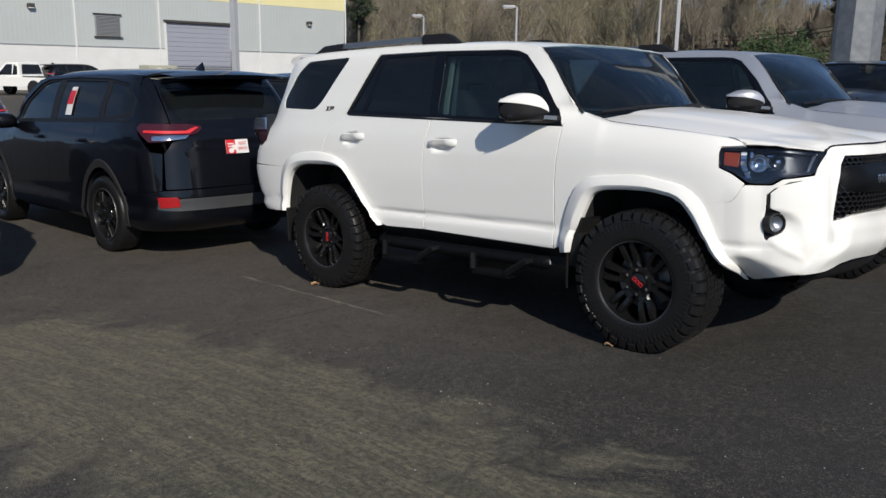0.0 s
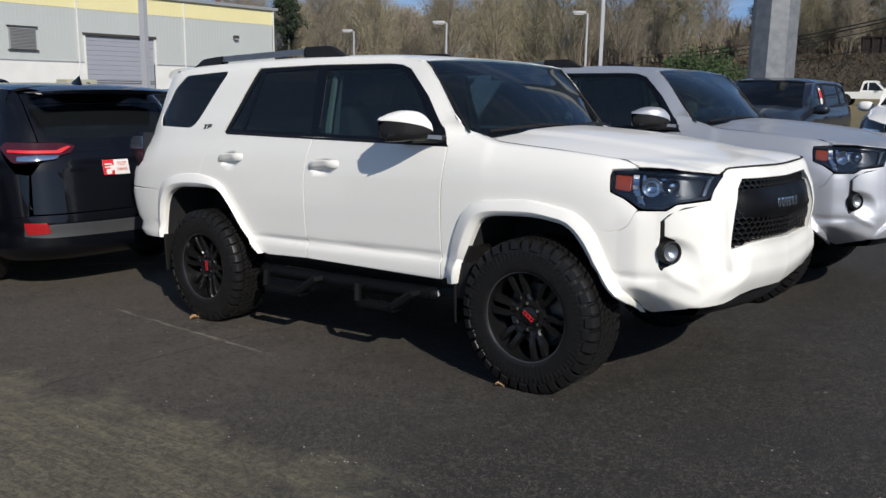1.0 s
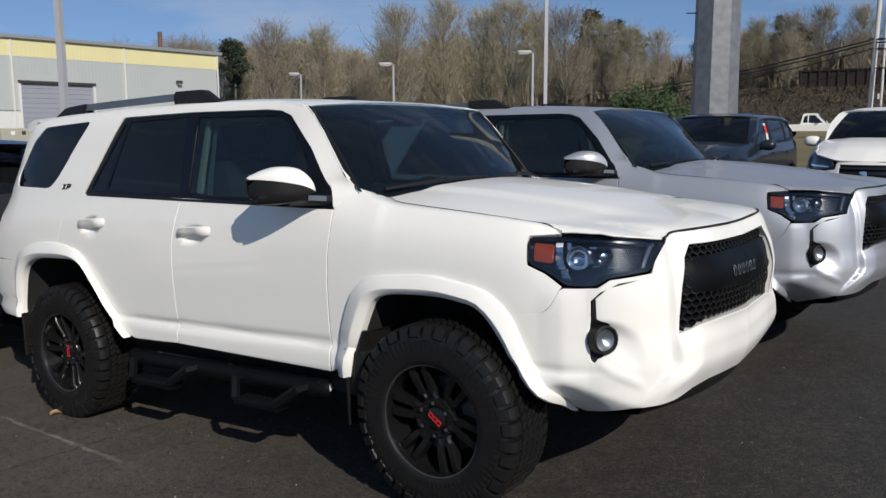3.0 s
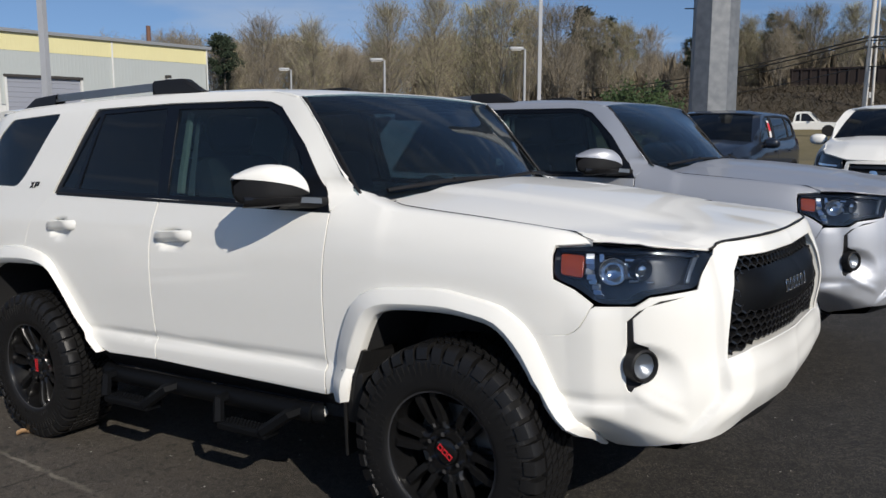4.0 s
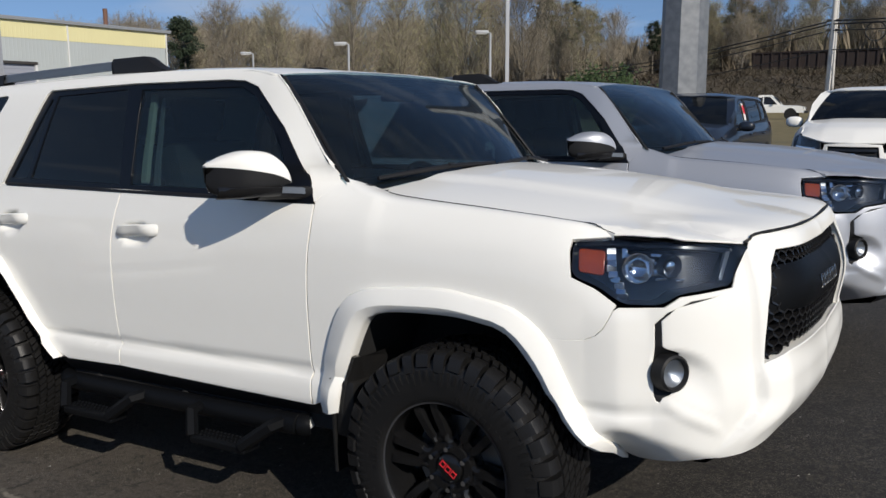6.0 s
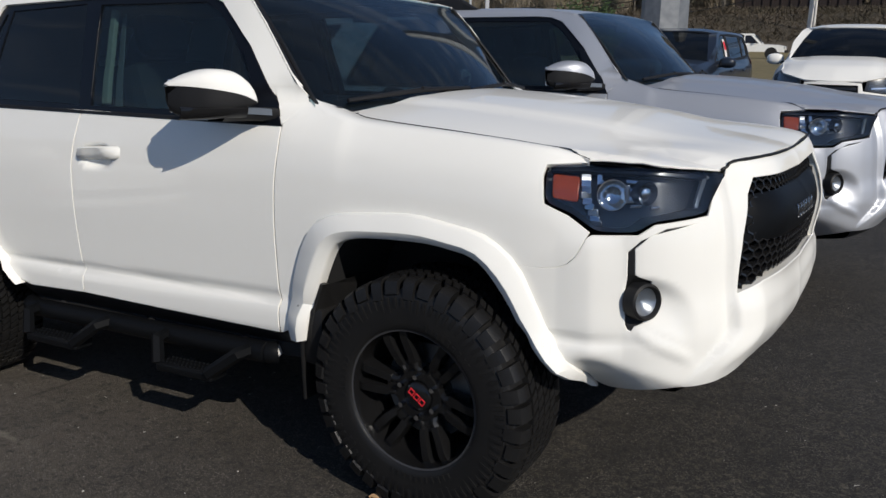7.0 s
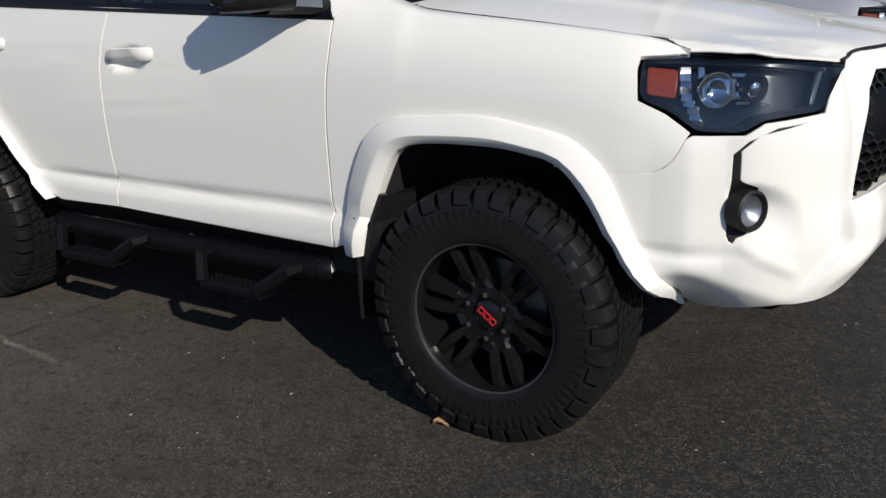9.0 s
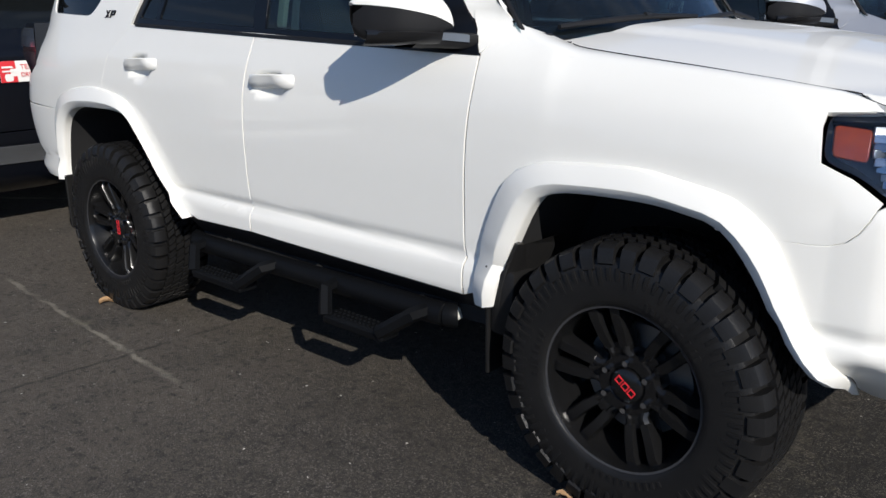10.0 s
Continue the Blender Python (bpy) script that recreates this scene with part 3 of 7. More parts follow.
def build_wheel(parent, where, outer=1, r=TYRE_R, rim_r=0.222, half=0.142, rugged=True, spokes=6, turn=11.0):
    """A wheel whose outer face looks along -y: tyre, rim, disc, cap and nuts."""
    w = new("wheel")
    w.parent = parent
    w.matrix_basis = where if outer > 0 else where @ pose(0, 0, 0, 0, 0, 180)
    if rugged:
        rim_r, half = 0.236, 0.150
        face, lip, cap_y = -0.086, -0.142, 0.020
        prof = [(rim_r - 0.008, half * 0.80), (rim_r + 0.006, half * 0.955), (rim_r + 0.014, half * 0.995), (rim_r + 0.030, half * 1.012), (r - 0.115, half * 1.02), (r - 0.085, half * 1.015), (r - 0.055, half * 0.985), (r - 0.038, half * 0.90), (r - 0.024, half * 0.6), (r - 0.022, 0)]
    else:
        face, lip, cap_y = -half * 0.66, -half * 0.97, 0.034
        prof = [(rim_r - 0.01, half * 0.78), (rim_r + 0.012, half * 0.86), (rim_r + 0.05, half), (r - 0.05, half * 1.02), (r - 0.02, half * 0.95), (r - 0.006, half * 0.82), (r, half * 0.6), (r, 0)]
    prof = prof + [(a, -b) for a, b in reversed(prof[:-1])]
    tyre = part("tyre", spin(prof, 64), RUBBER, w, "knobbly black all-terrain tyre" if rugged else "", smooth=35)
    if rugged:
        tagged(part("tread", rugged_tread(r, half), RUBBER, tyre, smooth=28), "chunky black tread blocks and sidewall ribs", kind="stuff")
    # lip and barrel
    bm = spin([(rim_r + 0.002, lip + 0.020), (rim_r + 0.009, lip + 0.006), (rim_r + 0.006, lip), (rim_r - 0.001, lip + 0.002)], 56)
    part("rim_lip", bm, LIP, w, "grey rim lip", smooth=40)
    bm = spin([(rim_r - 0.001, lip + 0.002), (rim_r - 0.008, lip + 0.020), (rim_r - 0.014, face + 0.02), (rim_r - 0.03, face + 0.05), (rim_r - 0.035, half * 0.6), (0.06, half * 0.62)], 56)
    part("rim_barrel", bm, ALLOY, w, "", smooth=40)
    if rugged:
        part("spokes", rugged_spokes(rim_r, face, spokes, turn), ALLOY, w, "matte black forked alloy spokes", smooth=25)
        hub = [(0.0, face - 0.004), (0.050, face - 0.004), (0.056, face - 0.010), (0.086, face - 0.010), (0.094, face + 0.006), (0.096, face + 0.06)]
    else:
        bm = bmesh.new()
        for k in range(spokes):
            m = pose(0, 0, 0, 0, -360 / spokes * k + 18, 0)
            arms = [((0.05, 0, face - 0.010, 0.044), (0.09, 0, face - 0.024, 0.039), (0.140, 0, face - 0.022, 0.036))]
            for sgn in (-1, 1):
                arms.append(((0.125, sgn * 0.016, face - 0.020, 0.018), (0.16, sgn * 0.032, face - 0.016, 0.016), (rim_r - 0.02, sgn * 0.054, face - 0.004, 0.021)))
            for pts in arms:
                R = [[bm.verts.new(m @ Vector(p)) for p in ((rad, dep + 0.055, tan - wd), (rad, dep + 0.012, tan - wd), (rad, dep, tan - wd * 0.72), (rad, dep, tan + wd * 0.72), (rad, dep + 0.012, tan + wd), (rad, dep + 0.055, tan + wd))] for rad, tan, dep, wd in pts]
                for u, v in zip(R, R[1:]):
                    for i in range(len(u) - 1):
                        bm.faces.new((u[i], u[i + 1], v[i + 1], v[i]))
        part("spokes", bm, ALLOY, w, "matte black forked alloy spokes", smooth=30)
        hub = [(0.0, face - 0.012), (0.050, face - 0.012), (0.078, face - 0.004), (0.088, face + 0.014), (0.09, face + 0.06)]
    part("hub", spin(hub, 36), ALLOY, w, "", smooth=35)
    part("brake_disc", spin([(0.07, -0.03), (0.165, -0.03), (0.165, 0.0), (0.07, 0.0)], 36), STEEL, w, "grey steel brake disc", smooth=35)
    cap = part("hub_cap", spin([(0.0, face - cap_y), (0.042, face - cap_y + 0.001), (0.048, face - cap_y + 0.006), (0.050, face - 0.002)], 32), ALLOY, w, "black centre cap with a red mark" if rugged else "", smooth=40)
    for k in range(6):
        a = math.radians(60 * k + 30)
        bm = bmesh.new()
        bmesh.ops.create_cone(bm, cap_ends=True, segments=6, radius1=0.0105, radius2=0.009, depth=0.022, matrix=pose(0.0705 * math.cos(a), face - 0.018, 0.0705 * math.sin(a), 90, 0, 0))
        part("lug_nut", bm, CHROME, w, "", smooth=40)
    return w, cap, face - cap_y


def red_mark(cap, front, turn):
    """Three small red outlined marks on the cap."""
    for c in (-0.0245, 0.0, 0.0245):
        for x0, x1, z0, z1 in ((-0.0105, 0.0105, 0.0075, 0.0108), (-0.0105, -0.007, -0.011, 0.0075), (0.007, 0.0105, -0.011, 0.0075), (-0.007, 0.007, -0.011, -0.008)):
            bm = bmesh.new()
            box(bm, c + x0, c + x1, front - 0.002, front + 0.001, z0, z1, m=pose(0, 0, 0, 0, turn, 0))
            part("red_stroke", bm, HOTRED, cap)


def shell(mir, S):
    """A door mirror: painted wedge cap, black housing with a glossy lip, glass and arm."""
    O = [0.895, 0.905, 0.93, 0.97, 1.02, 1.07, 1.105, 1.125, 1.132]
    xf, xr = curve(list(zip(O, (0.715, 0.757, 0.768, 0.756, 0.735, 0.700, 0.650, 0.605, 0.570)))), curve(list(zip(O, (0.63, 0.60, 0.575, 0.560, 0.550, 0.544, 0.541, 0.543, 0.550))))
    zt, zs = curve(list(zip(O, (1.372, 1.402, 1.448, 1.479, 1.484, 1.473, 1.456, 1.444, 1.436)))), curve(list(zip(O, (1.362, 1.364, 1.374, 1.393, 1.407, 1.419, 1.427, 1.431, 1.432))))
    zb = curve(list(zip(O, (1.358, 1.356, 1.350, 1.328, 1.314, 1.318, 1.330, 1.345, 1.372))))
    steps = resample([(o, 0, 0) for o in O], 25)

    def ring(o, a0, a1, lift, inset=0.0, power=0.72, n=14):
        row = []
        mid, hw = (xf(o) + xr(o)) / 2, (xf(o) - xr(o)) / 2 - inset
        for k in range(n + 1):
            a = a0 + (a1 - a0) * k / n
            c, q = math.cos(a), math.sin(a)
            z = zs(o) + (zt(o) - zs(o) + 0.001) * q ** power if q >= 0 else zs(o) - 0.002 + (zs(o) - zb(o) - 0.002) * -((-q) ** 0.55)
            row.append((mid + hw * math.copysign(abs(c) ** 0.75, c), S * o, z + lift))
        return row

    def close(bm):
        for v in bm.verts:
            k = max(0.0, (abs(v.co.y) - 0.86) / 0.27)
            v.co.x -= 0.035 * k
            v.co.y -= S * 0.030 * k
        bmesh.ops.holes_fill(bm, edges=[e for e in bm.edges if len(e.link_faces) == 1], sides=80)
        return bm
    part("cap", close(loft([ring(o[0], 0.0, math.pi, 0.0) for o in steps])), WHITE, mir, "white mirror cap", smooth=50)
    part("housing", close(loft([ring(o[0], 0.0, -math.pi, 0.0, 0.004) for o in steps])), PLASTIC, mir, "black lower housing", smooth=50)
    # glossy lip that wraps the foot of the housing
    rows = []
    for o in [0.952 + 0.168 * k / 14 for k in range(15)]:
        f, m_, t_ = xf(o), (xf(o) + xr(o)) / 2, 1.358 + 0.006 * (o - 0.92) / 0.2
        rows.append([(m_, S * o, t_ - 0.006), (f - 0.012, S * (o + 0.004), t_ - 0.004), (f - 0.001, S * (o + 0.005), t_ - 0.010), (f - 0.006, S * (o + 0.004), t_ - 0.026), (f - 0.020, S * o, t_ - 0.042), (m_, S * (o - 0.01), t_ - 0.050)])
    part("housing_lip", close(loft(rows)), GLOSSBLACK, mir, "gloss black lip", smooth=50)
    bm = bmesh.new()
    box(bm, 0.506, 0.513, min(S * 0.935, S * 1.078), max(S * 0.935, S * 1.078), 1.34, 1.455, 0.003)
    part("mirror_glass", bm, CHROME, mir, "mirror glass")
    rows = []
    for y, x0, x1, z0, z1 in ((1.00, 0.60, 0.690, 1.306, 1.330), (0.96, 0.62, 0.700, 1.304, 1.352), (0.90, 0.66, 0.752, 1.302, 1.348), (0.845, 0.69, 0.800, 1.296, 1.345)):
        rows.append([(x0, S * y, z0), (x0, S * y, z1), (x1 - 0.02, S * y, z1), (x1, S * y, z1 - 0.006), (x1, S * y, z0 + 0.012), (x1 - 0.02, S * y, z0), (x0, S * y, z0)])
    bm = loft(rows)
    bmesh.ops.holes_fill(bm, edges=[e for e in bm.edges if len(e.link_faces) == 1])
    part("arm", bm, PLASTIC, mir, "black mirror arm", smooth=50)
    rows = [[(x - 0.006, S * y, 1.354 - d), (x + 0.006, S * y, 1.351 - d), (x + 0.006, S * y, 1.329 - d), (x - 0.006, S * y, 1.327 - d)] for y, x, d in ((0.948, 0.703, 0.0), (0.93, 0.722, 0.002), (0.90, 0.754, 0.006), (0.872, 0.782, 0.010))]
    part("arm_strip", loft(rows), RAILGREY, mir, "grey strip")


def seat(parent, x, y, name="seat"):
    bm = bmesh.new()
    box(bm, x - 0.28, x + 0.25, y - 0.26, y + 0.26, 0.80, 0.95, 0.05)
    s = part(name, bm, SEATS, parent, "dark grey cloth seat", smooth=40)
    bm = bmesh.new()
    box(bm, -0.08, 0.08, y - 0.25, y + 0.25, 0, 0.62, 0.06, m=pose(x - 0.26, 0, 0.92, 0, -14, 0))
    part("backrest", bm, SEATS, s, smooth=40)
    bm = bmesh.new()
    box(bm, -0.05, 0.05, y - 0.13, y + 0.13, 0.66, 0.84, 0.04, m=pose(x - 0.26, 0, 0.92, 0, -14, 0))
    part("headrest", bm, SEATS, s, smooth=40)
    return s


def interior(car):
    seat(car, 0.12, -0.37)
    seat(car, 0.12, 0.37)
    for y in (-0.42, 0.0, 0.42):
        seat(car, -0.82, y)
    bm = bmesh.new()
    rows = [[(x, t * 0.74, z) for x, z in ((1.02, 1.30), (0.80, 1.315), (0.68, 1.27), (0.64, 1.14), (0.66, 0.90))] for t in [-1 + i / 8 for i in range(17)]]
    part("dashboard", loft(rows), SEATS, car, "dark grey dashboard", smooth=50)
    w = part("steering_wheel", torus(0.185, 0.016, pose(0.52, 0.37, 1.20, 0, 65, 0)), PLASTIC, car, "black steering wheel", smooth=60)
    part("wheel_boss", tube(bmesh.new(), [(0.66, 0.37, 1.12), (0.51, 0.37, 1.205)], 0.05, 10), PLASTIC, w, smooth=40)
    bm = bmesh.new()
    box(bm, -0.012, 0.012, -0.12, 0.12, -0.035, 0.035, 0.01, m=pose(0.60, 0.0, 1.70, 0, 12, 0))
    part("rear_view_mirror", bm, PLASTIC, car, "black rear-view mirror", smooth=40)
    bm = bmesh.new()
    box(bm, -2.0, 0.9, -0.80, 0.80, 0.62, 0.70)
    part("cabin_floor", bm, DARK, car)
    rows = [[(x, t * 0.66, ROOF_Z(x) - 0.05 - 0.03 * t * t) for x in (-2.0, -1.2, -0.4, 0.2, 0.45)] for t in [-1 + i / 6 for i in range(13)]]
    part("headliner", loft(rows), HEADLINER, car, "grey headliner", smooth=60)
    for S in (-1, 1):
        bm = bmesh.new()
        box(bm, -1.2, 0.78, min(S * 0.80, S * 0.84), max(S * 0.80, S * 0.84), 0.7, 1.27)
        part("door_lining", bm, SEATS, car, "dark door lining")
    # chassis: floor pan, rails and axles close the underside
    for x0, x1, y0, y1, z0, z1 in ((-2.3, 2.1, -0.46, 0.46, 0.44, 0.62), (-0.80, 0.86, -0.80, 0.80, 0.46, 0.60), (-2.35, -1.97, -0.80, 0.80, 0.60, 0.75), (2.02, 2.2, -0.62, 0.62, 0.55, 0.95), (0.84, 2.05, -0.50, 0.50, 0.60, 1.12)):
        bm = bmesh.new()
        box(bm, x0, x1, y0, y1, z0, z1, 0.02)
        part("chassis", bm, DARK, car, "dark underbody")
    for x in (1.395, -1.395):
        part("axle", tube(bmesh.new(), [(x, -0.7, 0.41), (x, 0.7, 0.41)], 0.045, 10), DARK, car, smooth=40)


def torus(R, r, m, n=32, k=8):
    bm = bmesh.new()
    V = [[bm.verts.new(m @ Vector(((R + r * math.cos(2 * math.pi * j / k)) * math.cos(2 * math.pi * i / n), (R + r * math.cos(2 * math.pi * j / k)) * math.sin(2 * math.pi * i / n), r * math.sin(2 * math.pi * j / k)))) for j in range(k)] for i in range(n)]
    for i in range(n):
        for j in range(k):
            bm.faces.new((V[i][j], V[(i + 1) % n][j], V[(i + 1) % n][(j + 1) % k], V[i][(j + 1) % k]))
    return bm


def build_offroader():
    car = thing("off_road_suv", "white off-road SUV with black wheels and step bars parked on asphalt", "car", LOT)
    s1, s0 = skin.s1, skin.s0
    arch_f, arch_r = resample(flow(FLARE_F), 30), resample(flow(FLARE_R), 30)
    # line of the front door's rear edge, of its front edge and of the rear door's rear edge
    mid = [(-0.33, 0.56), (-0.334, 0.71), (-0.337, 0.81), (-0.332, 1.03), (-0.314, 1.184), (-0.275, 1.335)]
    fore = [(0.785, 0.535), (0.791, 0.885), (0.801, 1.06), (0.818, 1.20), (0.818, 1.288)]
    aft = [(-1.215, 1.364), (-1.285, 1.313), (-1.40, 1.225), (-1.446, 1.13), (-1.456, 1.082)]
    glass_top = [(-0.945, 1.79), (-0.92, 1.803), (-0.3, 1.793), (0.30, 1.768), (0.40, 1.757), (0.478, 1.728), (0.558, 1.65), (0.638, 1.565), (0.727, 1.434), (0.814, 1.29)]
    gap = 0.0046
    brow3 = [skin(s, z) for s, z in ((1.93, 1.186), (2.0, 1.181), (2.1, 1.173), (2.2, 1.164), (2.3, 1.153), (2.4, 1.141), (2.45, 1.134), (2.47, 1.144), (2.498, 1.157), (2.67, 1.164), (s1, 1.164))]
    hood_fit = fitted(hood_at, [(x, y, z + 0.0055) for x, y, z in brow3[1:]])
    for sgn, f in ((-1, skin), (1, flip(skin))):
        # front fender, up to the hood line and round to the lamp
        hood_edge = [(0.886, 1.3685), (0.91, 1.350), (0.95, 1.335), (1.0, 1.316)] + [(s, skin.hood_line(s) - 0.018) for s in (1.06, 1.12, 1.2, 1.3, 1.45, 1.6, 1.72, 1.82, 1.88)] + [(1.945, 1.183)]
        arch = [p for p in arch_f if p[0] < 1.60 and p[1] > 0.525]
        outline = [(u + gap, v) for u, v in flow(fore, 3)] + hood_edge + [(1.816, 1.180), (1.811, 1.15), (1.820, 1.067), (1.893, 1.034), (1.958, 0.988)] + [(u - 0.0025, v + 0.002) for u, v in reversed(SEAM)] + [(u, v - 0.02) for u, v in reversed(arch)]
        part("front_fender", panel(outline, f, 0.04, edge=0.0022), WHITE, car)
        # front door
        door = [(u + gap, v) for u, v in flow(mid, 3)] + [(u - gap, v) for u, v in reversed(flow(fore, 3))]
        d = part("front_door", panel(door, f, 0.025, edge=0.0022), WHITE, car)
        door2 = [(u - gap, v) for u, v in reversed(flow(mid, 3))] + [(-0.72, 0.55)] + [(u - 0.015, v) for u, v in reversed(arch_r) if u > -1.456 and v > 0.57] + [(u + gap, v) for u, v in reversed(aft)]
        d2 = part("rear_door", panel(door2, f, 0.025, edge=0.0022), WHITE, car)
        for dd, hx, hz in ((d, -0.155, 1.163), (d2, -1.10, 1.195)):
            bar = bmesh.new()
            pts = [(hx + 0.145, hz + 0.004, -0.004), (hx + 0.11, hz + 0.005, 0.022), (hx + 0.03, hz + 0.004, 0.033), (hx - 0.06, hz, 0.03), (hx - 0.105, hz - 0.002, 0.018), (hx - 0.125, hz - 0.002, -0.004)]
            rows = []
            for u, v, o in pts:
                rows.append([f(u, v + 0.026, o - 0.012), f(u, v + 0.022, o), f(u, v, o + 0.006), f(u, v - 0.022, o - 0.002), f(u, v - 0.026, o - 0.014)])
            part("door_handle", loft(rows), WHITE, dd, "", smooth=60)
        # black strips behind the door shut lines, put in for the gaps' shade
        for seam in (fore, aft):
            part("door_seal", loft([[f(u - 0.009, v, -0.009), f(u + 0.009, v, -0.009)] for u, v in flow(seam, 3) if v > 0.70]), PLASTIC, car, "black strip for the shade in the door gap")
        # quarter, pillars and roof side in one pressing
        glass_edge = GLASS_EDGE[1:]
        roof_side = glass_edge + [(0.50, 1.785), (0.387, 1.802), (-0.135, 1.832), (-0.85, 1.848), (-1.34, 1.85), (-1.85, 1.84), (-2.2, 1.815)]
        # the ledge from the fender's shoulder in to the hood's shut line
        rows = []
        for (su, sv), (hx, hy) in zip(resample(flow(hood_edge, 3), 30), resample(flow(HOOD_SEAM, 3), 30)):
            a_, b_, low_ = Vector(f(su, sv)), Vector(hood_fit(hx, hy if f is skin else -hy)), Vector(f(su, sv - 0.03))
            tt = (hx - 0.905) / 0.095
            if tt < 1.6:
                q_ = min(1.0, max(0.0, tt))
                b_ = b_.lerp(Vector(shield_at((-1 if f is skin else 1) * (1 - 0.12 * q_), 0.10 * (1 - q_), 0.006)), ease(1.6, 1.0, tt))
            ctl = a_ + (a_ - low_).normalized() * 0.03
            rows.append([low_ + (a_ - low_) * 0.9 - (ctl - a_) * 0.02] + [a_ * (1 - q) ** 2 + ctl * 2 * q * (1 - q) + b_ * q * q for q in (0, 0.2, 0.4, 0.6, 0.8, 1.0)] + [b_ - Vector((0, 0, 0.02))])
        part("fender_ledge", loft(rows), WHITE, car, "white upper edge of the fender", smooth=65)
        # black seal between the pillar and the glass
        rows = [[f(u - 0.003, v, 0.001), f(u, v, -0.004), shield_at(-0.985 if f is skin else 0.985, (v - 1.325) / 0.44, 0.002)] for u, v in resample(flow(glass_edge, 4), 20)]
        part("glass_seal", loft(rows), GLOSSBLACK, car, "black rubber glass seal", smooth=60)
        rear_edge = [(-2.44, 1.70), (-2.50, 1.55), (-2.53, 1.40), (-2.52, 1.37), (-2.40, 1.37), (-2.36, 1.34), (-2.40, 1.13), (-2.52, 1.10), (-2.54, 0.96)]
        outline = aft[::-1] + [(u, v) for u, v in glass_top] + [(0.818, 1.292)] + roof_side + rear_edge + [(-1.98, 0.94)] + [(u + 0.01, v - 0.01) for u, v in arch_r if u < -1.5 and v > 0.9] + [(-1.456, 1.05)]
        quarter = rounded([(-2.135, 1.42), (-1.61, 1.402), (-1.535, 1.45), (-1.26, 1.80), (-1.85, 1.79), (-2.03, 1.70), (-2.19, 1.50)], 0.05)
        part("body_side", panel(outline, f, 0.06, holes=[quarter], edge=0.0022), WHITE, car)
        # windows and their black surrounds
        part("quarter_window", panel(quarter, f, 0.1, 0.005, out=-0.006, edge=0.0), PRIVACY, car, "dark privacy glass")
        def line(x):
            return 1.362 + (x + 1.19) * (1.286 - 1.362) / 2.0
        frame_out = [(-1.215, 1.364), (-0.275, 1.333), (0.815, 1.290)] + [(u, v) for u, v in reversed(glass_top[:-1])]
        rear_pane = [(-0.99, line(-0.99) + 0.03), (-0.305, line(-0.305) + 0.025), (-0.335, 1.772), (-0.865, 1.772)]
        vent_pane = [(-1.155, line(-1.155) + 0.03), (-1.02, line(-1.02) + 0.03), (-0.893, 1.755), (-0.912, 1.76)]
        front_pane = [(-0.235, line(-0.235) + 0.025), (0.62, line(0.62) + 0.03), (0.66, 1.43), (0.535, 1.615), (0.455, 1.695), (0.38, 1.735), (-0.245, 1.762)]
        part("window_frame", panel(frame_out, f, 0.12, 0.02, holes=[rear_pane, vent_pane, front_pane], out=-0.012), WINDOWBLACK, car, "gloss black window surround")
        bm = loft([[f(u, line(u) + 0.010, -0.008), f(u, line(u) + 0.007, 0.003), f(u, line(u) - 0.004, 0.003), f(u, line(u) - 0.007, -0.006)] for u in [-1.17 + 1.98 * i / 30 for i in range(31)]])
        part("belt_moulding", bm, PLASTIC, car, "black rubber belt strip", smooth=50)
        part("rear_window", panel(rear_pane, f, 0.15, 0.004, out=-0.018, edge=0.0), PRIVACY, d2, "dark privacy glass")
        part("vent_window", panel(vent_pane, f, 0.15, 0.004, out=-0.018, edge=0.0), PRIVACY, d2, "dark privacy glass")
        part("front_window", panel(front_pane, f, 0.15, 0.004, out=-0.018, edge=0.0), FRONTGLASS, d, "lightly tinted glass")
        part("mirror_sail", panel([(0.60, 1.302), (0.816, 1.284), (0.812, 1.293), (0.725, 1.434), (0.636, 1.565), (0.612, 1.552), (0.66, 1.44)], f, 0.03, 0.01, out=0.004, edge=0.002), WINDOWBLACK, car, "black triangular mirror base")
        # cream pillar trim seen through the glass
        part("pillar_trim", panel(rounded([(-0.240, 1.36), (-0.207, 1.36), (-0.222, 1.74), (-0.245, 1.74)], 0.01), f, 0.1, 0.02, out=-0.07), TRIM, car, "pale cream belt pillar trim")
        part("seat_belt", panel(rounded([(-0.190, 1.34), (-0.150, 1.34), (-0.190, 1.72), (-0.205, 1.72)], 0.008), f, 0.1, 0.004, out=-0.10), HEADLINER, car, "grey seat belt")
        # sill
        bm = loft([[f(u, 0.556, -0.006), f(u, 0.54, -0.012), f(u, 0.47, -0.03), f(u, 0.45, -0.10)] for u in [-0.80 + 1.7 * i / 20 for i in range(21)]])
        part("sill", bm, PLASTIC, car, "black lower sill", smooth=60)
        part("wheel_flare", flare(ARCH_F, FLARE_F, f), WHITE, car, smooth=32)
        part("wheel_flare", flare(ARCH_R, FLARE_R, f), WHITE, car, smooth=32)
        # wheel housings
        for ax, arch_pts in ((1.395, ARCH_F), (-1.395, ARCH_R)):
            A = [a for a in resample(flow(arch_pts), 30) if a[1] > 0.57]
            rows = [[(a[0], (-1 if f is skin else 1) * yy, a[1]) for yy in (0.882, 0.72, 0.45)] for a in A]
            bm = loft(rows)
            part("wheel_housing", bm, DARK, car, "black inner wheel housing", smooth=60)
            bm = bmesh.new()
            yy = (-1 if f is skin else 1) * 0.47
            vs = [bm.verts.new((a[0], yy, a[1])) for a in A]
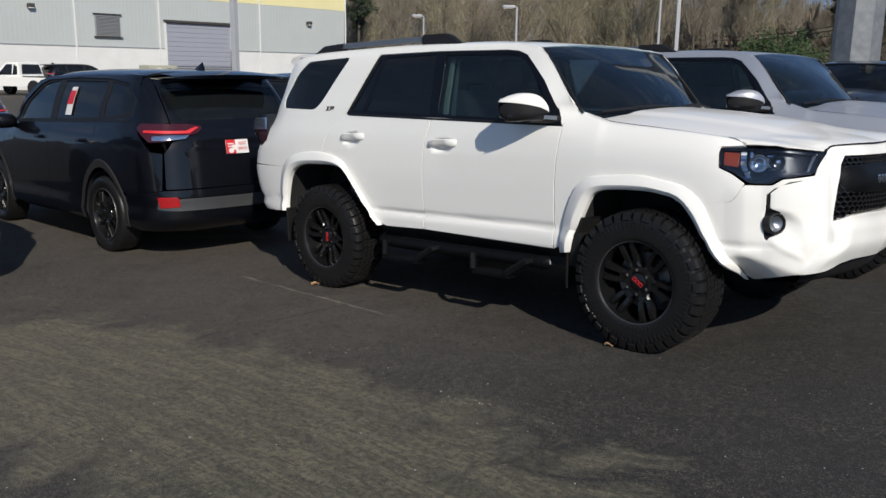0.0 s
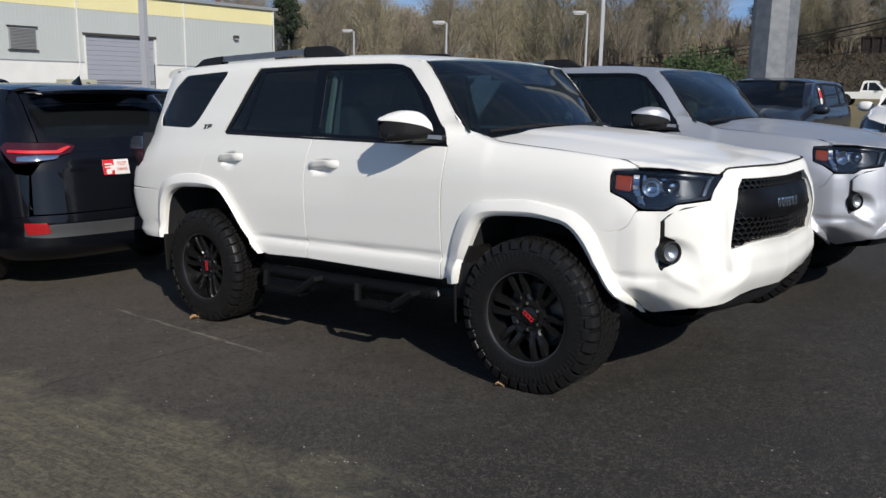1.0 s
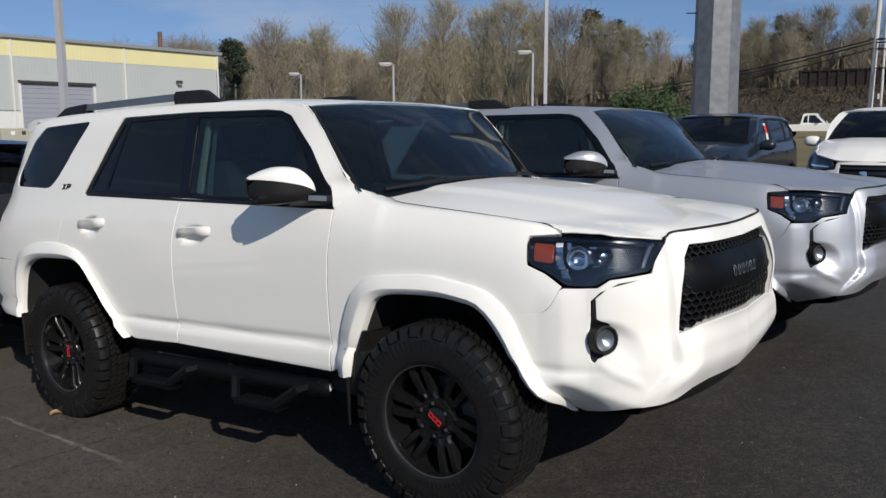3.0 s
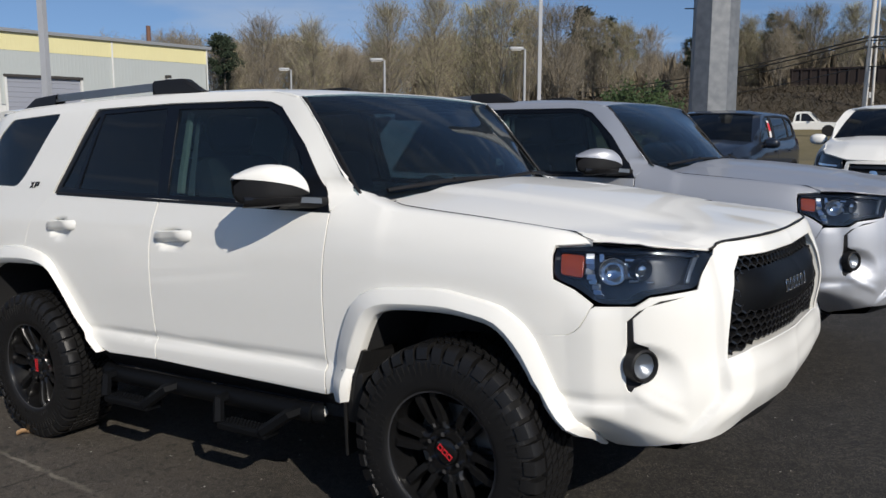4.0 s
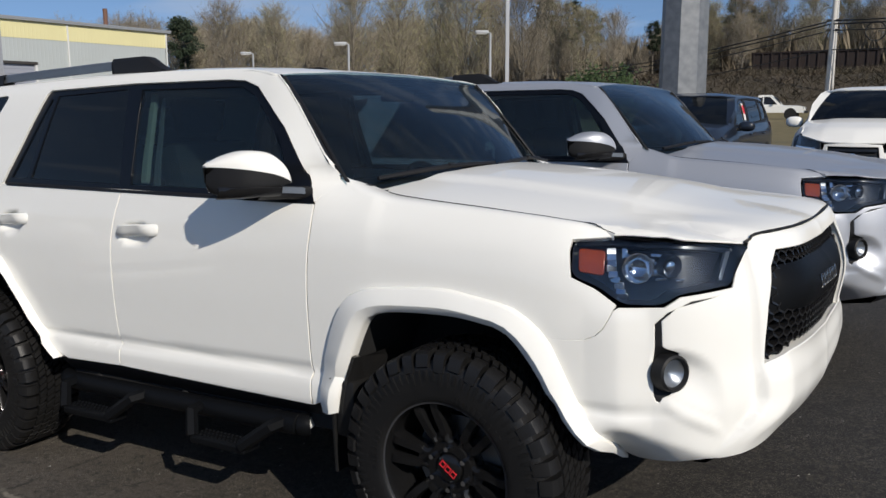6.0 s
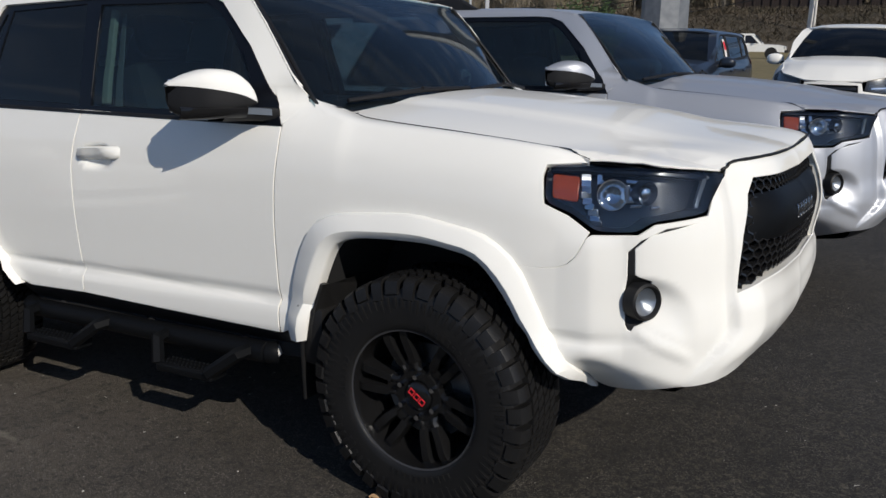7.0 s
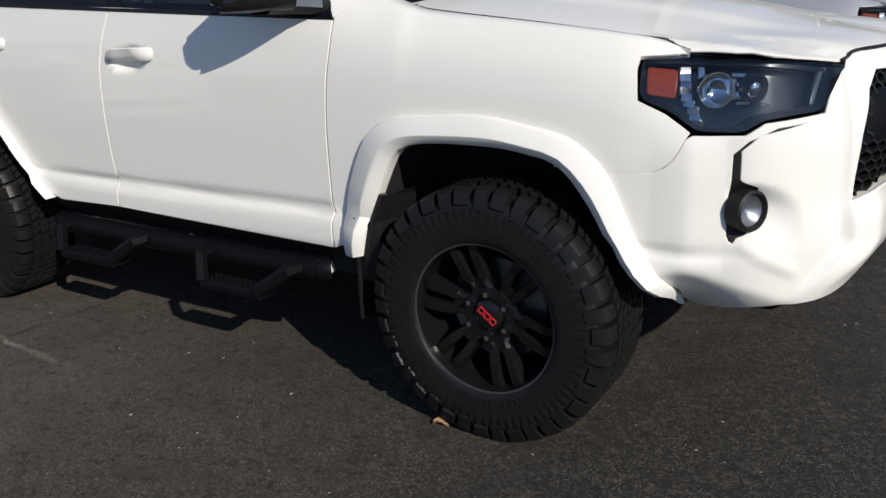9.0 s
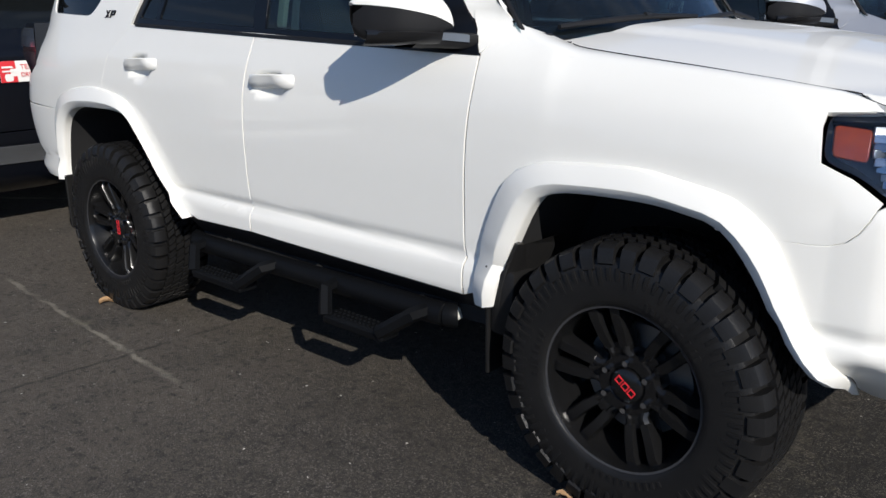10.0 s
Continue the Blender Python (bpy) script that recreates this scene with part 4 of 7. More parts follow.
            bm.faces.new(vs)
            part("housing_wall", bm, DARK, car, "")
        # headlight
        lamp = rounded([(1.823, 1.174), (1.948, 1.178), (2.20, 1.157), (2.468, 1.128), (2.362, 1.019), (2.156, 1.012), (2.10, 0.984), (1.98, 0.991), (1.905, 1.043), (1.826, 1.074)], 0.026, 3)
        hl = part("headlight", panel(lamp, f, 0.05, 0.02, out=-0.075), BEZEL, car, "smoked headlight with a chrome reflector and amber marker")
        rim = loft([[f(u, v, 0.001), f(u, v, -0.08)] for u, v in lamp + lamp[:1]])
        part("lamp_rim", rim, BEZEL, hl, smooth=40)
        part("lens", panel(lamp, f, 0.05, 0.003, out=0.0, edge=0.0), CLEAR, hl, "clear lamp cover")
        amb = rounded([(1.838, 1.147), (1.918, 1.138), (1.915, 1.072), (1.842, 1.083)], 0.008)
        part("turn_signal", panel(amb, f, 0.04, 0.012, out=-0.03), AMBER, hl, "amber side marker")
        strip = [(1.83, 1.166), (1.95, 1.168), (2.20, 1.148), (2.44, 1.118), (2.44, 1.110), (2.20, 1.140), (1.95, 1.159), (1.83, 1.158)]
        part("lamp_brow", panel(strip, f, 0.05, 0.02, out=-0.028), BEZEL, hl, "")
        # curved side reflector, bowl, projector and inner light bar
        hr = random.Random(3)
        for k in range(9):
            zc = 1.138 - k * 0.0165
            uc = 1.942 + 0.030 * (k / 8) ** 2 + (0.008 if k > 5 else 0)
            a_ = [(uc - 0.014, zc - 0.007), (uc + 0.014, zc - 0.008), (uc + 0.014, zc + 0.007), (uc - 0.014, zc + 0.008)]
            tilt = hr.uniform(-0.5, 0.5), hr.uniform(-0.5, 0.5)
            part("reflector_facet", panel(a_, lambda u, v, out=0.0, uc=uc, zc=zc, tilt=tilt: f(u, v, out + tilt[0] * (u - uc) + tilt[1] * (v - zc)), 0.05, 0.006, out=-0.035), CHROME if k % 3 else LAMPSILVER, hl, "chrome reflector facet")
        for u0, u1, z0, z1 in ((1.985, 2.0, 1.10, 1.145), (2.085, 2.10, 1.06, 1.11), (2.105, 2.16, 1.060, 1.066), (2.11, 2.15, 1.045, 1.05), (2.20, 2.23, 1.035, 1.04)):
            part("chrome_fin", panel([(u0, z0), (u1, z0), (u1, z1), (u0, z1)], lambda u, v, out=0.0: f(u, v, out + 0.35 * (v - 1.08)), 0.05, 0.006, out=-0.045), CHROME, hl)
        for (cu, cv, rr, dep, mt) in ((2.035, 1.088, 0.044, -0.035, CHROME), (2.17, 1.085, 0.034, -0.045, BEZEL)):
            q0, q1 = Vector(f(cu, cv, -0.02)), Vector(f(cu, cv, 0.03))
            d_ = (q1 - q0).normalized()
            m = Matrix.Translation(Vector(f(cu, cv, dep))) @ d_.to_track_quat("Z", "Y").to_matrix().to_4x4()
            bm = spin([(0.001, -0.022), (rr * 0.45, -0.018), (rr * 0.8, -0.006), (rr, 0.012), (rr * 1.06, 0.012), (rr * 1.06, -0.02)], 28, "z")
            bmesh.ops.transform(bm, matrix=m, verts=bm.verts)
            part("reflector", bm, mt, hl, "chrome bowl" if mt is CHROME else "", smooth=40)
            bm = bmesh.new()
            bmesh.ops.create_uvsphere(bm, u_segments=20, v_segments=10, radius=rr * 0.62, matrix=m @ Matrix.Diagonal((1, 1, 0.6, 1)))
            part("projector", bm, CHROME if mt is BEZEL else CLEAR, hl, "round projector lens", smooth=80)
        part("light_bar", panel([(2.425, 1.112), (2.437, 1.110), (2.366, 1.032), (2.354, 1.032)], f, 0.04, 0.01, out=-0.03), RAILGREY, hl, "pale inner light strip")
        for k in range(3):
            part("chrome_fin", panel([(2.10, 1.125 - k * 0.024), (2.17, 1.118 - k * 0.024), (2.17, 1.112 - k * 0.024), (2.10, 1.119 - k * 0.024)], f, 0.05, 0.006, out=-0.05), CHROME, hl)
        # fog lamp in its black bezel
        fog = FOG
        fg = part("fog_lamp", panel(fog, f, 0.03, 0.012, out=-0.005), PLASTIC, car, "round fog lamp in a black bezel")
        c0, c1 = Vector(f(2.122, 0.775, 0.010)), Vector(f(2.122, 0.775, 0.05))
        ax_ = Vector((0.86, -0.5 if f is skin else 0.5, 0.05)).normalized()
        m = Matrix.Translation(c0 + Vector((0.022, -0.012 if f is skin else 0.012, 0))) @ ax_.to_track_quat("Z", "Y").to_matrix().to_4x4()
        bm = spin([(0.040, -0.01), (0.042, 0.010), (0.048, 0.017), (0.055, 0.012), (0.058, -0.03)], 32, "z")
        bmesh.ops.transform(bm, matrix=m, verts=bm.verts)
        part("bezel_ring", bm, PLASTIC, fg, "black ring", smooth=50)
        bm = spin([(0.001, -0.018), (0.025, -0.012), (0.042, 0.004)], 28, "z")
        bmesh.ops.transform(bm, matrix=m, verts=bm.verts)
        part("reflector", bm, LAMPSILVER, fg, "silvered bowl", smooth=60)
        bm = spin([(0.001, 0.012), (0.025, 0.009), (0.042, 0.005)], 28, "z")
        bmesh.ops.transform(bm, matrix=m, verts=bm.verts)
        part("lens", bm, CLEAR, fg, "clear lens", smooth=60)
        # tail lamp
        sgn_ = -1 if f is skin else 1
        def lamp_ring(z, g=0.0):
            t_ = (z - 1.08) / 0.29
            push = 0.17 * ease(0.0, 0.55, t_) - 0.10 * ease(0.80, 1.0, t_)
            return [(x - gx_ * g, sgn_ * (y + gy_ * g), z) for x, y, gx_, gy_ in ((-2.24 + 0.03 * t_, 0.70, 0, 0), (-2.275, 0.845 - 0.02 * t_, -0.3, 1), (-2.36 - push * 0.7, 0.835 - 0.03 * t_, 0.5, 1), (-2.415 - push, 0.77 - 0.02 * t_, 1, 0.5), (-2.43 - push, 0.66, 1, 0))]
        bm = loft([lamp_ring(1.08 + 0.29 * k / 8) for k in range(9)])
        bmesh.ops.holes_fill(bm, edges=[e for e in bm.edges if len(e.link_faces) == 1])
        t = part("tail_lamp", bm, BEZEL, car, "smoked tail lamp with a clear upper and dark red lower lens", smooth=35)
        part("upper_lens", loft([lamp_ring(z, 0.006)[1:] for z in (1.245, 1.27, 1.30, 1.33, 1.345)]), LAMPBLUE, t, "clear silvery upper lens", smooth=50)
        part("lower_lens", loft([lamp_ring(z, 0.005)[1:] for z in (1.10, 1.14, 1.18, 1.22)]), DARKRED, t, "dark red lower lens", smooth=50)
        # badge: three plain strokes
        for (ua, za), (ub, zb) in (((-1.447, 1.395), (-1.408, 1.428)), ((-1.436, 1.428), (-1.422, 1.396)), ((-1.402, 1.396), (-1.386, 1.428)), ((-1.390, 1.424), (-1.358, 1.424)), ((-1.396, 1.410), (-1.366, 1.410)), ((-1.366, 1.408), (-1.356, 1.426))):
            part("badge_stroke", panel([(ua - 0.005, za), (ua + 0.005, za), (ub + 0.005, zb), (ub - 0.005, zb)] if abs(za - zb) > 0.01 else [(ua, za - 0.004), (ub, za - 0.004), (ub, za + 0.004), (ua, za + 0.004)], f, 0.05, 0.003, out=0.004, edge=0.001), PLASTIC, car, "black badge stroke")
        # door mirror
        mir = new("door_mirror")
        mir.parent = car
        S = (-1 if f is skin else 1)
        shell(mir, S)
        # step bar
        rb = new("step_bar")
        rb.parent = car
        bm = bmesh.new()
        tube(bm, flow([(-0.84, S * 0.80, 0.43), (-0.80, S * 0.865, 0.43), (-0.6, S * 0.875, 0.428), (0.55, S * 0.875, 0.43), (0.68, S * 0.868, 0.43), (0.715, S * 0.85, 0.43)], 5), 0.042, 14)
        part("bar", bm, SATIN, rb, "textured black tube", smooth=50)
        # the glint on the bar's cut end, painted as a small white disc
        bm = bmesh.new()
        bmesh.ops.create_cone(bm, cap_ends=True, segments=14, radius1=0.024, radius2=0.020, depth=0.014, matrix=pose(0.716, S * 0.852, 0.438, 0, 68, S * -24))
        part("end_cap", bm, CARD, rb, "white disc for the glint on the bar's cut end", smooth=40)
        # added strip that keeps sun from slipping between sill and bar
        bm = bmesh.new()
        box(bm, -0.80, 0.84, min(S * 0.80, S * 0.838), max(S * 0.80, S * 0.838), 0.415, 0.535, 0.01)
        part("sill_liner", bm, DARK, car, "black strip added behind the step bar to stop sunlight")
        for x0, x1 in ((-0.70, -0.20), (0.16, 0.62)):
            for xa, xb in ((x0, x0 + 0.03), (x1, x1 - 0.15)):
                part("step_hoop", tube(bmesh.new(), [(xa, S * 0.885, 0.44), (xa * 0.9 + xb * 0.1, S * 0.955, 0.435), (xb, S * 0.985, 0.345)], 0.026, 6), SATIN, rb, "", smooth=50)
            bm = bmesh.new()
            box(bm, x0 + 0.02, x1 - 0.13, min(S * 0.90, S * 0.995), max(S * 0.90, S * 0.995), 0.312, 0.352, 0.012)
            for k in range(12):
                xx = x0 + 0.05 + k * (x1 - x0 - 0.22) / 11
                for yy in (0.925, 0.95, 0.975):
                    bmesh.ops.create_cone(bm, cap_ends=True, segments=6, radius1=0.006, radius2=0.004, depth=0.006, matrix=pose(xx, S * yy, 0.354))
            part("step_tread", bm, SATIN, rb, "black ridged step")
        for bx in (-0.6, 0.0, 0.55):
            bm = bmesh.new()
            tube(bm, [(bx, S * 0.87, 0.44), (bx, S * 0.70, 0.50)], 0.02, 6)
            part("bracket", bm, DARK, rb)
        # roof rail
        rr_ = new("roof_rail")
        rr_.parent = car
        def rail_at(x, h, w):
            return (x, S * (0.60 + w), roof_at(x, 0.60)[2] + h)
        for xa, xb, hi, tip in ((-1.88, -1.48, 0.058, -1), (-0.58, -0.20, 0.066, 1)):
            rows = []
            for i in range(13):
                t_ = i / 12
                x = xa + (xb - xa) * t_
                e_ = ease(0, 0.45, t_) if tip < 0 else ease(1, 0.6, t_)
                h = 0.006 + hi * e_
                rows.append([rail_at(x, -0.02, 0.03), rail_at(x, h * 0.75, 0.028), rail_at(x, h, 0.016), rail_at(x, h, -0.016), rail_at(x, h * 0.75, -0.028), rail_at(x, -0.02, -0.03)])
            bm = loft(rows)
            bmesh.ops.holes_fill(bm, edges=[e for e in bm.edges if len(e.link_faces) == 1])
            part("rail_foot", bm, PLASTIC, rr_, "black rail foot", smooth=40)
        rows = []
        for i in range(15):
            x = -1.52 + 0.98 * i / 14
            rows.append([rail_at(x, 0.022, 0.018), rail_at(x, 0.056, 0.018), rail_at(x, 0.062, 0.010), rail_at(x, 0.062, -0.010), rail_at(x, 0.056, -0.018), rail_at(x, 0.022, -0.018), rail_at(x, 0.022, 0.018)])
        part("rail_bar", loft(rows), RAILGREY, rr_, "grey metal rail", smooth=30)
        # wheels
        for ax in (1.395, -1.395):
            wh, cap, front = build_wheel(car, pose(ax, S * 0.832, TYRE_R - 0.004, 0, 0, 0), -S)
            red_mark(cap, front, 38 if ax > 0 else 90)
        # mud flaps
        for mx in (0.90, -1.93):
            bm = bmesh.new()
            box(bm, mx - 0.008, mx + 0.008, min(S * 0.72, S * 0.93), max(S * 0.72, S * 0.93), 0.30 if mx > 0 else 0.32, 0.60 if mx < 0 else 0.66, 0.006)
            part("mud_flap", bm, RUBBER, car, "black rubber mud flap")
        bm = bmesh.new()
        box(bm, 0.865, 0.955, min(S * 0.74, S * 0.925), max(S * 0.74, S * 0.925), 0.50, 0.72, 0.02, m=pose(0, 0, 0, 0, 4, 0))
        box(bm, 0.93, 0.985, min(S * 0.80, S * 0.915), max(S * 0.80, S * 0.915), 0.58, 0.66, 0.015)
        part("arch_liner", bm, RUBBER, car, "black arch liner corner", smooth=40)
        rows = [[(x - 0.006, S * 0.90, z), (x + 0.004, S * 0.922, z), (x + 0.020, S * 0.926, z), (x + 0.036, S * 0.90, z), (x + 0.046, S * 0.74, z)] for x, z in resample(flow(ARCH_F[:4], 4), 12)[:8]]
        bm = loft(rows)
        bmesh.ops.holes_fill(bm, edges=[e for e in bm.edges if len(e.link_faces) == 1])
        part("splash_guard", bm, RUBBER, car, "black splash guard inside the arch", smooth=40)
    # bumper and nose in one, with the grille opening and the fog openings cut out
    lower = [(1.615, 0.873)] + [(u + 0.0025, v - 0.002) for u, v in SEAM[1:]] + [(1.968, 0.978), (2.105, 0.972), (2.162, 0.999), (2.372, 1.006), (2.462, 1.124), (2.475, 1.145), (2.50, 1.157), (2.67, 1.163), (s1, 1.163)]
    under = [(s1, 0.54), (2.80, 0.54), (2.66, 0.538), (2.547, 0.522), (2.498, 0.503), (2.448, 0.487), (2.40, 0.483), (2.35, 0.484), (2.254, 0.485), (2.167, 0.462), (2.06, 0.445), (1.99, 0.470), (1.95, 0.53), (1.885, 0.60), (1.82, 0.66), (1.75, 0.78), (1.66, 0.865)]
    half_outline = lower + under
    grille_half = [(2.545, 1.112), (2.522, 1.06), (2.487, 0.94), (2.472, 0.85), (2.460, 0.758)]
    hole_g = [(s1, 1.114), (2.56, 1.112)] + grille_half[1:] + [(2.58, 0.782), (2.75, 0.79), (s1, 0.792)]
    outline = lower + [(2 * s1 - u, v) for u, v in reversed(lower[:-1])] + [(2 * s1 - u, v) for u, v in reversed(under[1:])] + under
    hole_g2 = hole_g[1:-1]

    def across(u):
        # the far end of the grille stops short of the near end's mirror place
        return u - 0.17 * max(0.0, u - 2.46) / (2 * s1 - 4.92)

    def gwrap(u, v, out=0.0):
        return wrap(across(u), v, out)
    grille_out = hole_g2 + [(2 * s1 - u, v) for u, v in reversed(hole_g2)]
    opening = [(across(u), v) for u, v in grille_out]
    fogs = [FOG, [(2 * s1 - u, v) for u, v in FOG]]
    bump = part("front_bumper", panel(outline, wrap, 0.0125, 0.006, holes=[opening] + fogs), WHITE, car, "white moulded bumper and nose")
    # dark lower edge, carried down and forward as an added shadow caster
    bm = loft([[(2.345 - 0.17 * t * t, t * 0.66, 0.62), (2.335 - 0.15 * t * t, t * 0.64, 0.53), (2.32 - 0.14 * t * t, t * 0.62, 0.475), (2.28 - 0.13 * t * t, t * 0.60, 0.445), (1.95, t * 0.58, 0.42)] for t in [-1 + i / 8 for i in range(17)]])
    part("skid_plate", bm, PLASTIC, car, "black under-bumper plate, shaped to cast the nose's ground shadow", smooth=50)
    # grille: dark backing, a honeycomb of bars, the thick cross bar with plain letter bars
    gr = part("grille", panel(opening, wrap, 0.08, 0.01, out=-0.115, edge=0), DARK, car, "black honeycomb grille with a thick cross bar")
    sur = loft([[wrap(u, v, -0.004), wrap(u, v, -0.055), wrap(u, v, -0.12)] for u, v in opening + opening[:1]])
    part("surround", sur, WHITE, gr, "white inner wall of the grille opening", smooth=40)
    bm = bmesh.new()
    du, dv = 0.044, 0.026

    def inside(u, v):
        uu = u if u < s1 else 2 * s1 - u
        k = (v - 0.768) / (1.10 - 0.768)
        return 0.758 < v < 1.108 and uu > 2.460 + k * 0.085 + 0.004 and v > 0.758 + 0.034 * ease(2.46, 2.7, uu)
    for row in range(-1, 14):
        for col in range(0, 24):
            u, v = 2.46 + col * du + (row % 2) * du / 2, 0.77 + row * dv
            a, b, c = (u, v + dv * 0.28), (u + du / 2, v + dv * 0.72), (u, v - dv * 0.28)
            for p, q in ((c, a), (a, b), (a, (u - du / 2, v + dv * 0.72))):
                if inside(*p) and inside(*q):
                    pa, qa = [Vector(gwrap(*k, -0.020)) for k in (p, q)]
                    pb, qb = [Vector(gwrap(*k, -0.056)) for k in (p, q)]
                    t_ = (qa - pa).cross(pb - pa).normalized() * 0.0032
                    vs = [bm.verts.new(k) for k in (pa - t_, pa + t_, qa + t_, qa - t_, pb - t_, pb + t_, qb + t_, qb - t_)]
                    for qd in ((0, 1, 2, 3), (0, 4, 5, 1), (2, 6, 7, 3), (1, 5, 6, 2), (0, 3, 7, 4)):
                        bm.faces.new([vs[i] for i in qd])
    part("honeycomb", bm, GLOSSBLACK, gr, "gloss black honeycomb mesh")
    cross = [(2.518, 1.048), (2.58, 1.056), (s1, 1.062), (2 * s1 - 2.58, 1.056), (2 * s1 - 2.518, 1.048), (2 * s1 - 2.477, 0.922), (2 * s1 - 2.51, 0.915), (s1, 0.905), (2.51, 0.915), (2.477, 0.922)]

    def bulge(u, v, out=0.0):
        k = (v - 0.903) / 0.16
        return gwrap(u, v, out + 0.030 * math.sin(math.pi * min(1, max(0, k))) ** 0.6 * ease(2.48, 2.68, u if u < s1 else 2 * s1 - u) + 0.002)
    part("cross_bar", panel(cross, bulge, 0.02, 0.03, out=-0.030), SATIN, gr, "matte black cross bar")
    for k in range(6):
        u = s1 - 0.125 + k * 0.050
        part("letter_bar", panel(rounded([(u - 0.014, 0.957), (u + 0.014, 0.957), (u + 0.014, 1.001), (u - 0.014, 1.001)], 0.005), bulge, 0.05, 0.004, out=-0.022, edge=0.001, holes=[rounded([(u - 0.009, 0.963), (u + 0.009, 0.963), (u + 0.009, 0.995), (u - 0.009, 0.995)], 0.003)]), CHROME, gr, "plain silvery bar")
    # hood, roof, windshield
    brow = [(x, y) for x, y, z in brow3]
    half_h = [(1.105, 0), (1.09, -0.3), (1.045, -0.5)] + [(x, y + 0.006) for x, y in flow(HOOD_SEAM[2:], 3)] + brow[1:]
    hood_out = half_h + [(x, -y) for x, y in reversed(half_h[1:-1])]

    part("hood", panel(hood_out, hood_fit, 0.05, 0.006, edge=0.003), WHITE, car, "white hood with a raised middle")
    for q in (-1, 1):
        seam = [hood_fit(x, q * -(y + 0.003), 0.0006) for x, y in flow(HOOD_SEAM[3:], 4)]
        part("hood_shut_line", tube(bmesh.new(), seam, 0.0017, 5), PLASTIC, car, "dark hood shut line", smooth=60)
        bm = bmesh.new()
        box(bm, 0.86, 1.03, min(q * 0.64, q * 0.775), max(q * 0.64, q * 0.775), 1.24, 1.318, 0.01)
        part("cowl_corner", bm, PLASTIC, car, "black cowl corner")
    # a black tube drawn along the hood's front gap in place of its shade
    lead = [(x + 0.004, y, z + 0.0035) for x, y, z in brow3[6:]]
    part("hood_seal", tube(bmesh.new(), flow(lead + [(x, -y, z) for x, y, z in reversed(lead[:-1])], 3), 0.0048, 6), PLASTIC, car, "black line for the shade in the gap at the hood's front edge", smooth=60)
    half_r = [(0.53, 0), (0.535, -0.35), (0.555, -0.62)] + [skin(s, z)[:2] for s, z in ((0.565, 1.768), (0.50, 1.785), (0.43, 1.797), (0.2, 1.812), (-0.135, 1.832), (-0.85, 1.848), (-1.34, 1.85), (-1.85, 1.84), (-2.15, 1.817))] + [(-2.12, 0)]
    roof_out = half_r + [(x, -y) for x, y in reversed(half_r[1:-1])]

    def roof_fit(x, y, out=0.0):
        zs = 1.797 + 0.053 * ease(0.43, -0.9, x) - 0.03 * ease(-1.6, -2.2, x) - 0.030 * max(0.0, (x - 0.43) / 0.135)
        k = min(1.0, abs(y) / 0.70)
        zt = ROOF_Z(x)
        return (x, y, zt + (zs - zt) * (0.25 * k * k + 0.75 * k ** 7) + out)
    part("roof", panel(roof_out, roof_fit, 0.07, 0.02), WHITE, car)
    part("windshield", panel([(-1, 0), (-0.5, 0), (0, 0), (0.5, 0), (1, 0), (1, 0.5), (1, 1), (0.5, 1), (0, 1), (-0.5, 1), (-1, 1), (-1, 0.5)], shield_at, 0.12, 0.005, edge=0), SHIELD, car, "bluish laminated windshield")
    part("glass_label", panel([(0.86, 0.10), (0.93, 0.10), (0.93, 0.145), (0.86, 0.145)], shield_at, 0.12, 0.001, out=-0.006, edge=0), CARD, car, "small white paper label")
    for q in (-1, 1):
        part("windshield_seal", tube(bmesh.new(), flow([shield_at(q * 0.90, 0.005, 0.008), shield_at(q * 0.965, 0.02, 0.008), shield_at(q * 0.992, 0.08, 0.008), shield_at(q * 0.992, 0.5, 0.006), shield_at(q * 0.99, 0.97, 0.004)], 5), 0.007, 6), PLASTIC, car, "black rubber windshield seal", smooth=60)
    band = [(-1, 0), (0, 0), (1, 0), (1, 1), (0, 1), (-1, 1)]
    inner = rounded([(-0.975, 0.085), (0.975, 0.085), (0.972, 0.955), (-0.972, 0.955)], 0.06)
    part("windshield_border", panel(band, shield_at, 0.12, 0.004, holes=[inner], out=-0.007, edge=0), PLASTIC, car, "black glass border")
    cowl = loft([[(1.12 - 0.12 * t * t, t * 0.72, 1.335 - 0.03 * t * t), (1.05 - 0.12 * t * t, t * 0.73, 1.322), (0.95 - 0.1 * t * t, t * 0.72, 1.33)] for t in [-1 + i / 10 for i in range(21)]])
    part("cowl", cowl, PLASTIC, car, "black cowl panel", smooth=60)
    for y0, y1, xr in ((-0.62, 0.0, 0.0), (0.02, 0.60, 0.0)):
        wp = part("wiper", tube(bmesh.new(), flow([shield_at(y0 / 0.72, 0.035, 0.02), shield_at((y0 + y1) / 1.44, 0.05, 0.03), shield_at(y1 / 0.72, 0.05, 0.022)], 5), 0.009, 6), PLASTIC, car, "black windshield wiper", smooth=60)
        part("wiper_arm", tube(bmesh.new(), [(1.06, y1 - 0.02, 1.36), shield_at((y0 + y1) / 1.44, 0.05, 0.04)], 0.008, 6), PLASTIC, wp)
    # tail: bumper, gate, glass, spoiler
    outline = [(-1.99, 0.935), (-1.96, 0.70), (-1.955, 0.58), (-2.1, 0.565), (-2.3, 0.56), (s0, 0.56)]
    outline = outline + [(2 * s0 - u, v) for u, v in reversed(outline[:-1])] + [(2 * s0 + 2.54, 0.935), (-2.54, 0.935)]
    part("rear_bumper", panel(outline, tailwrap, 0.05, 0.02), WHITE, car)
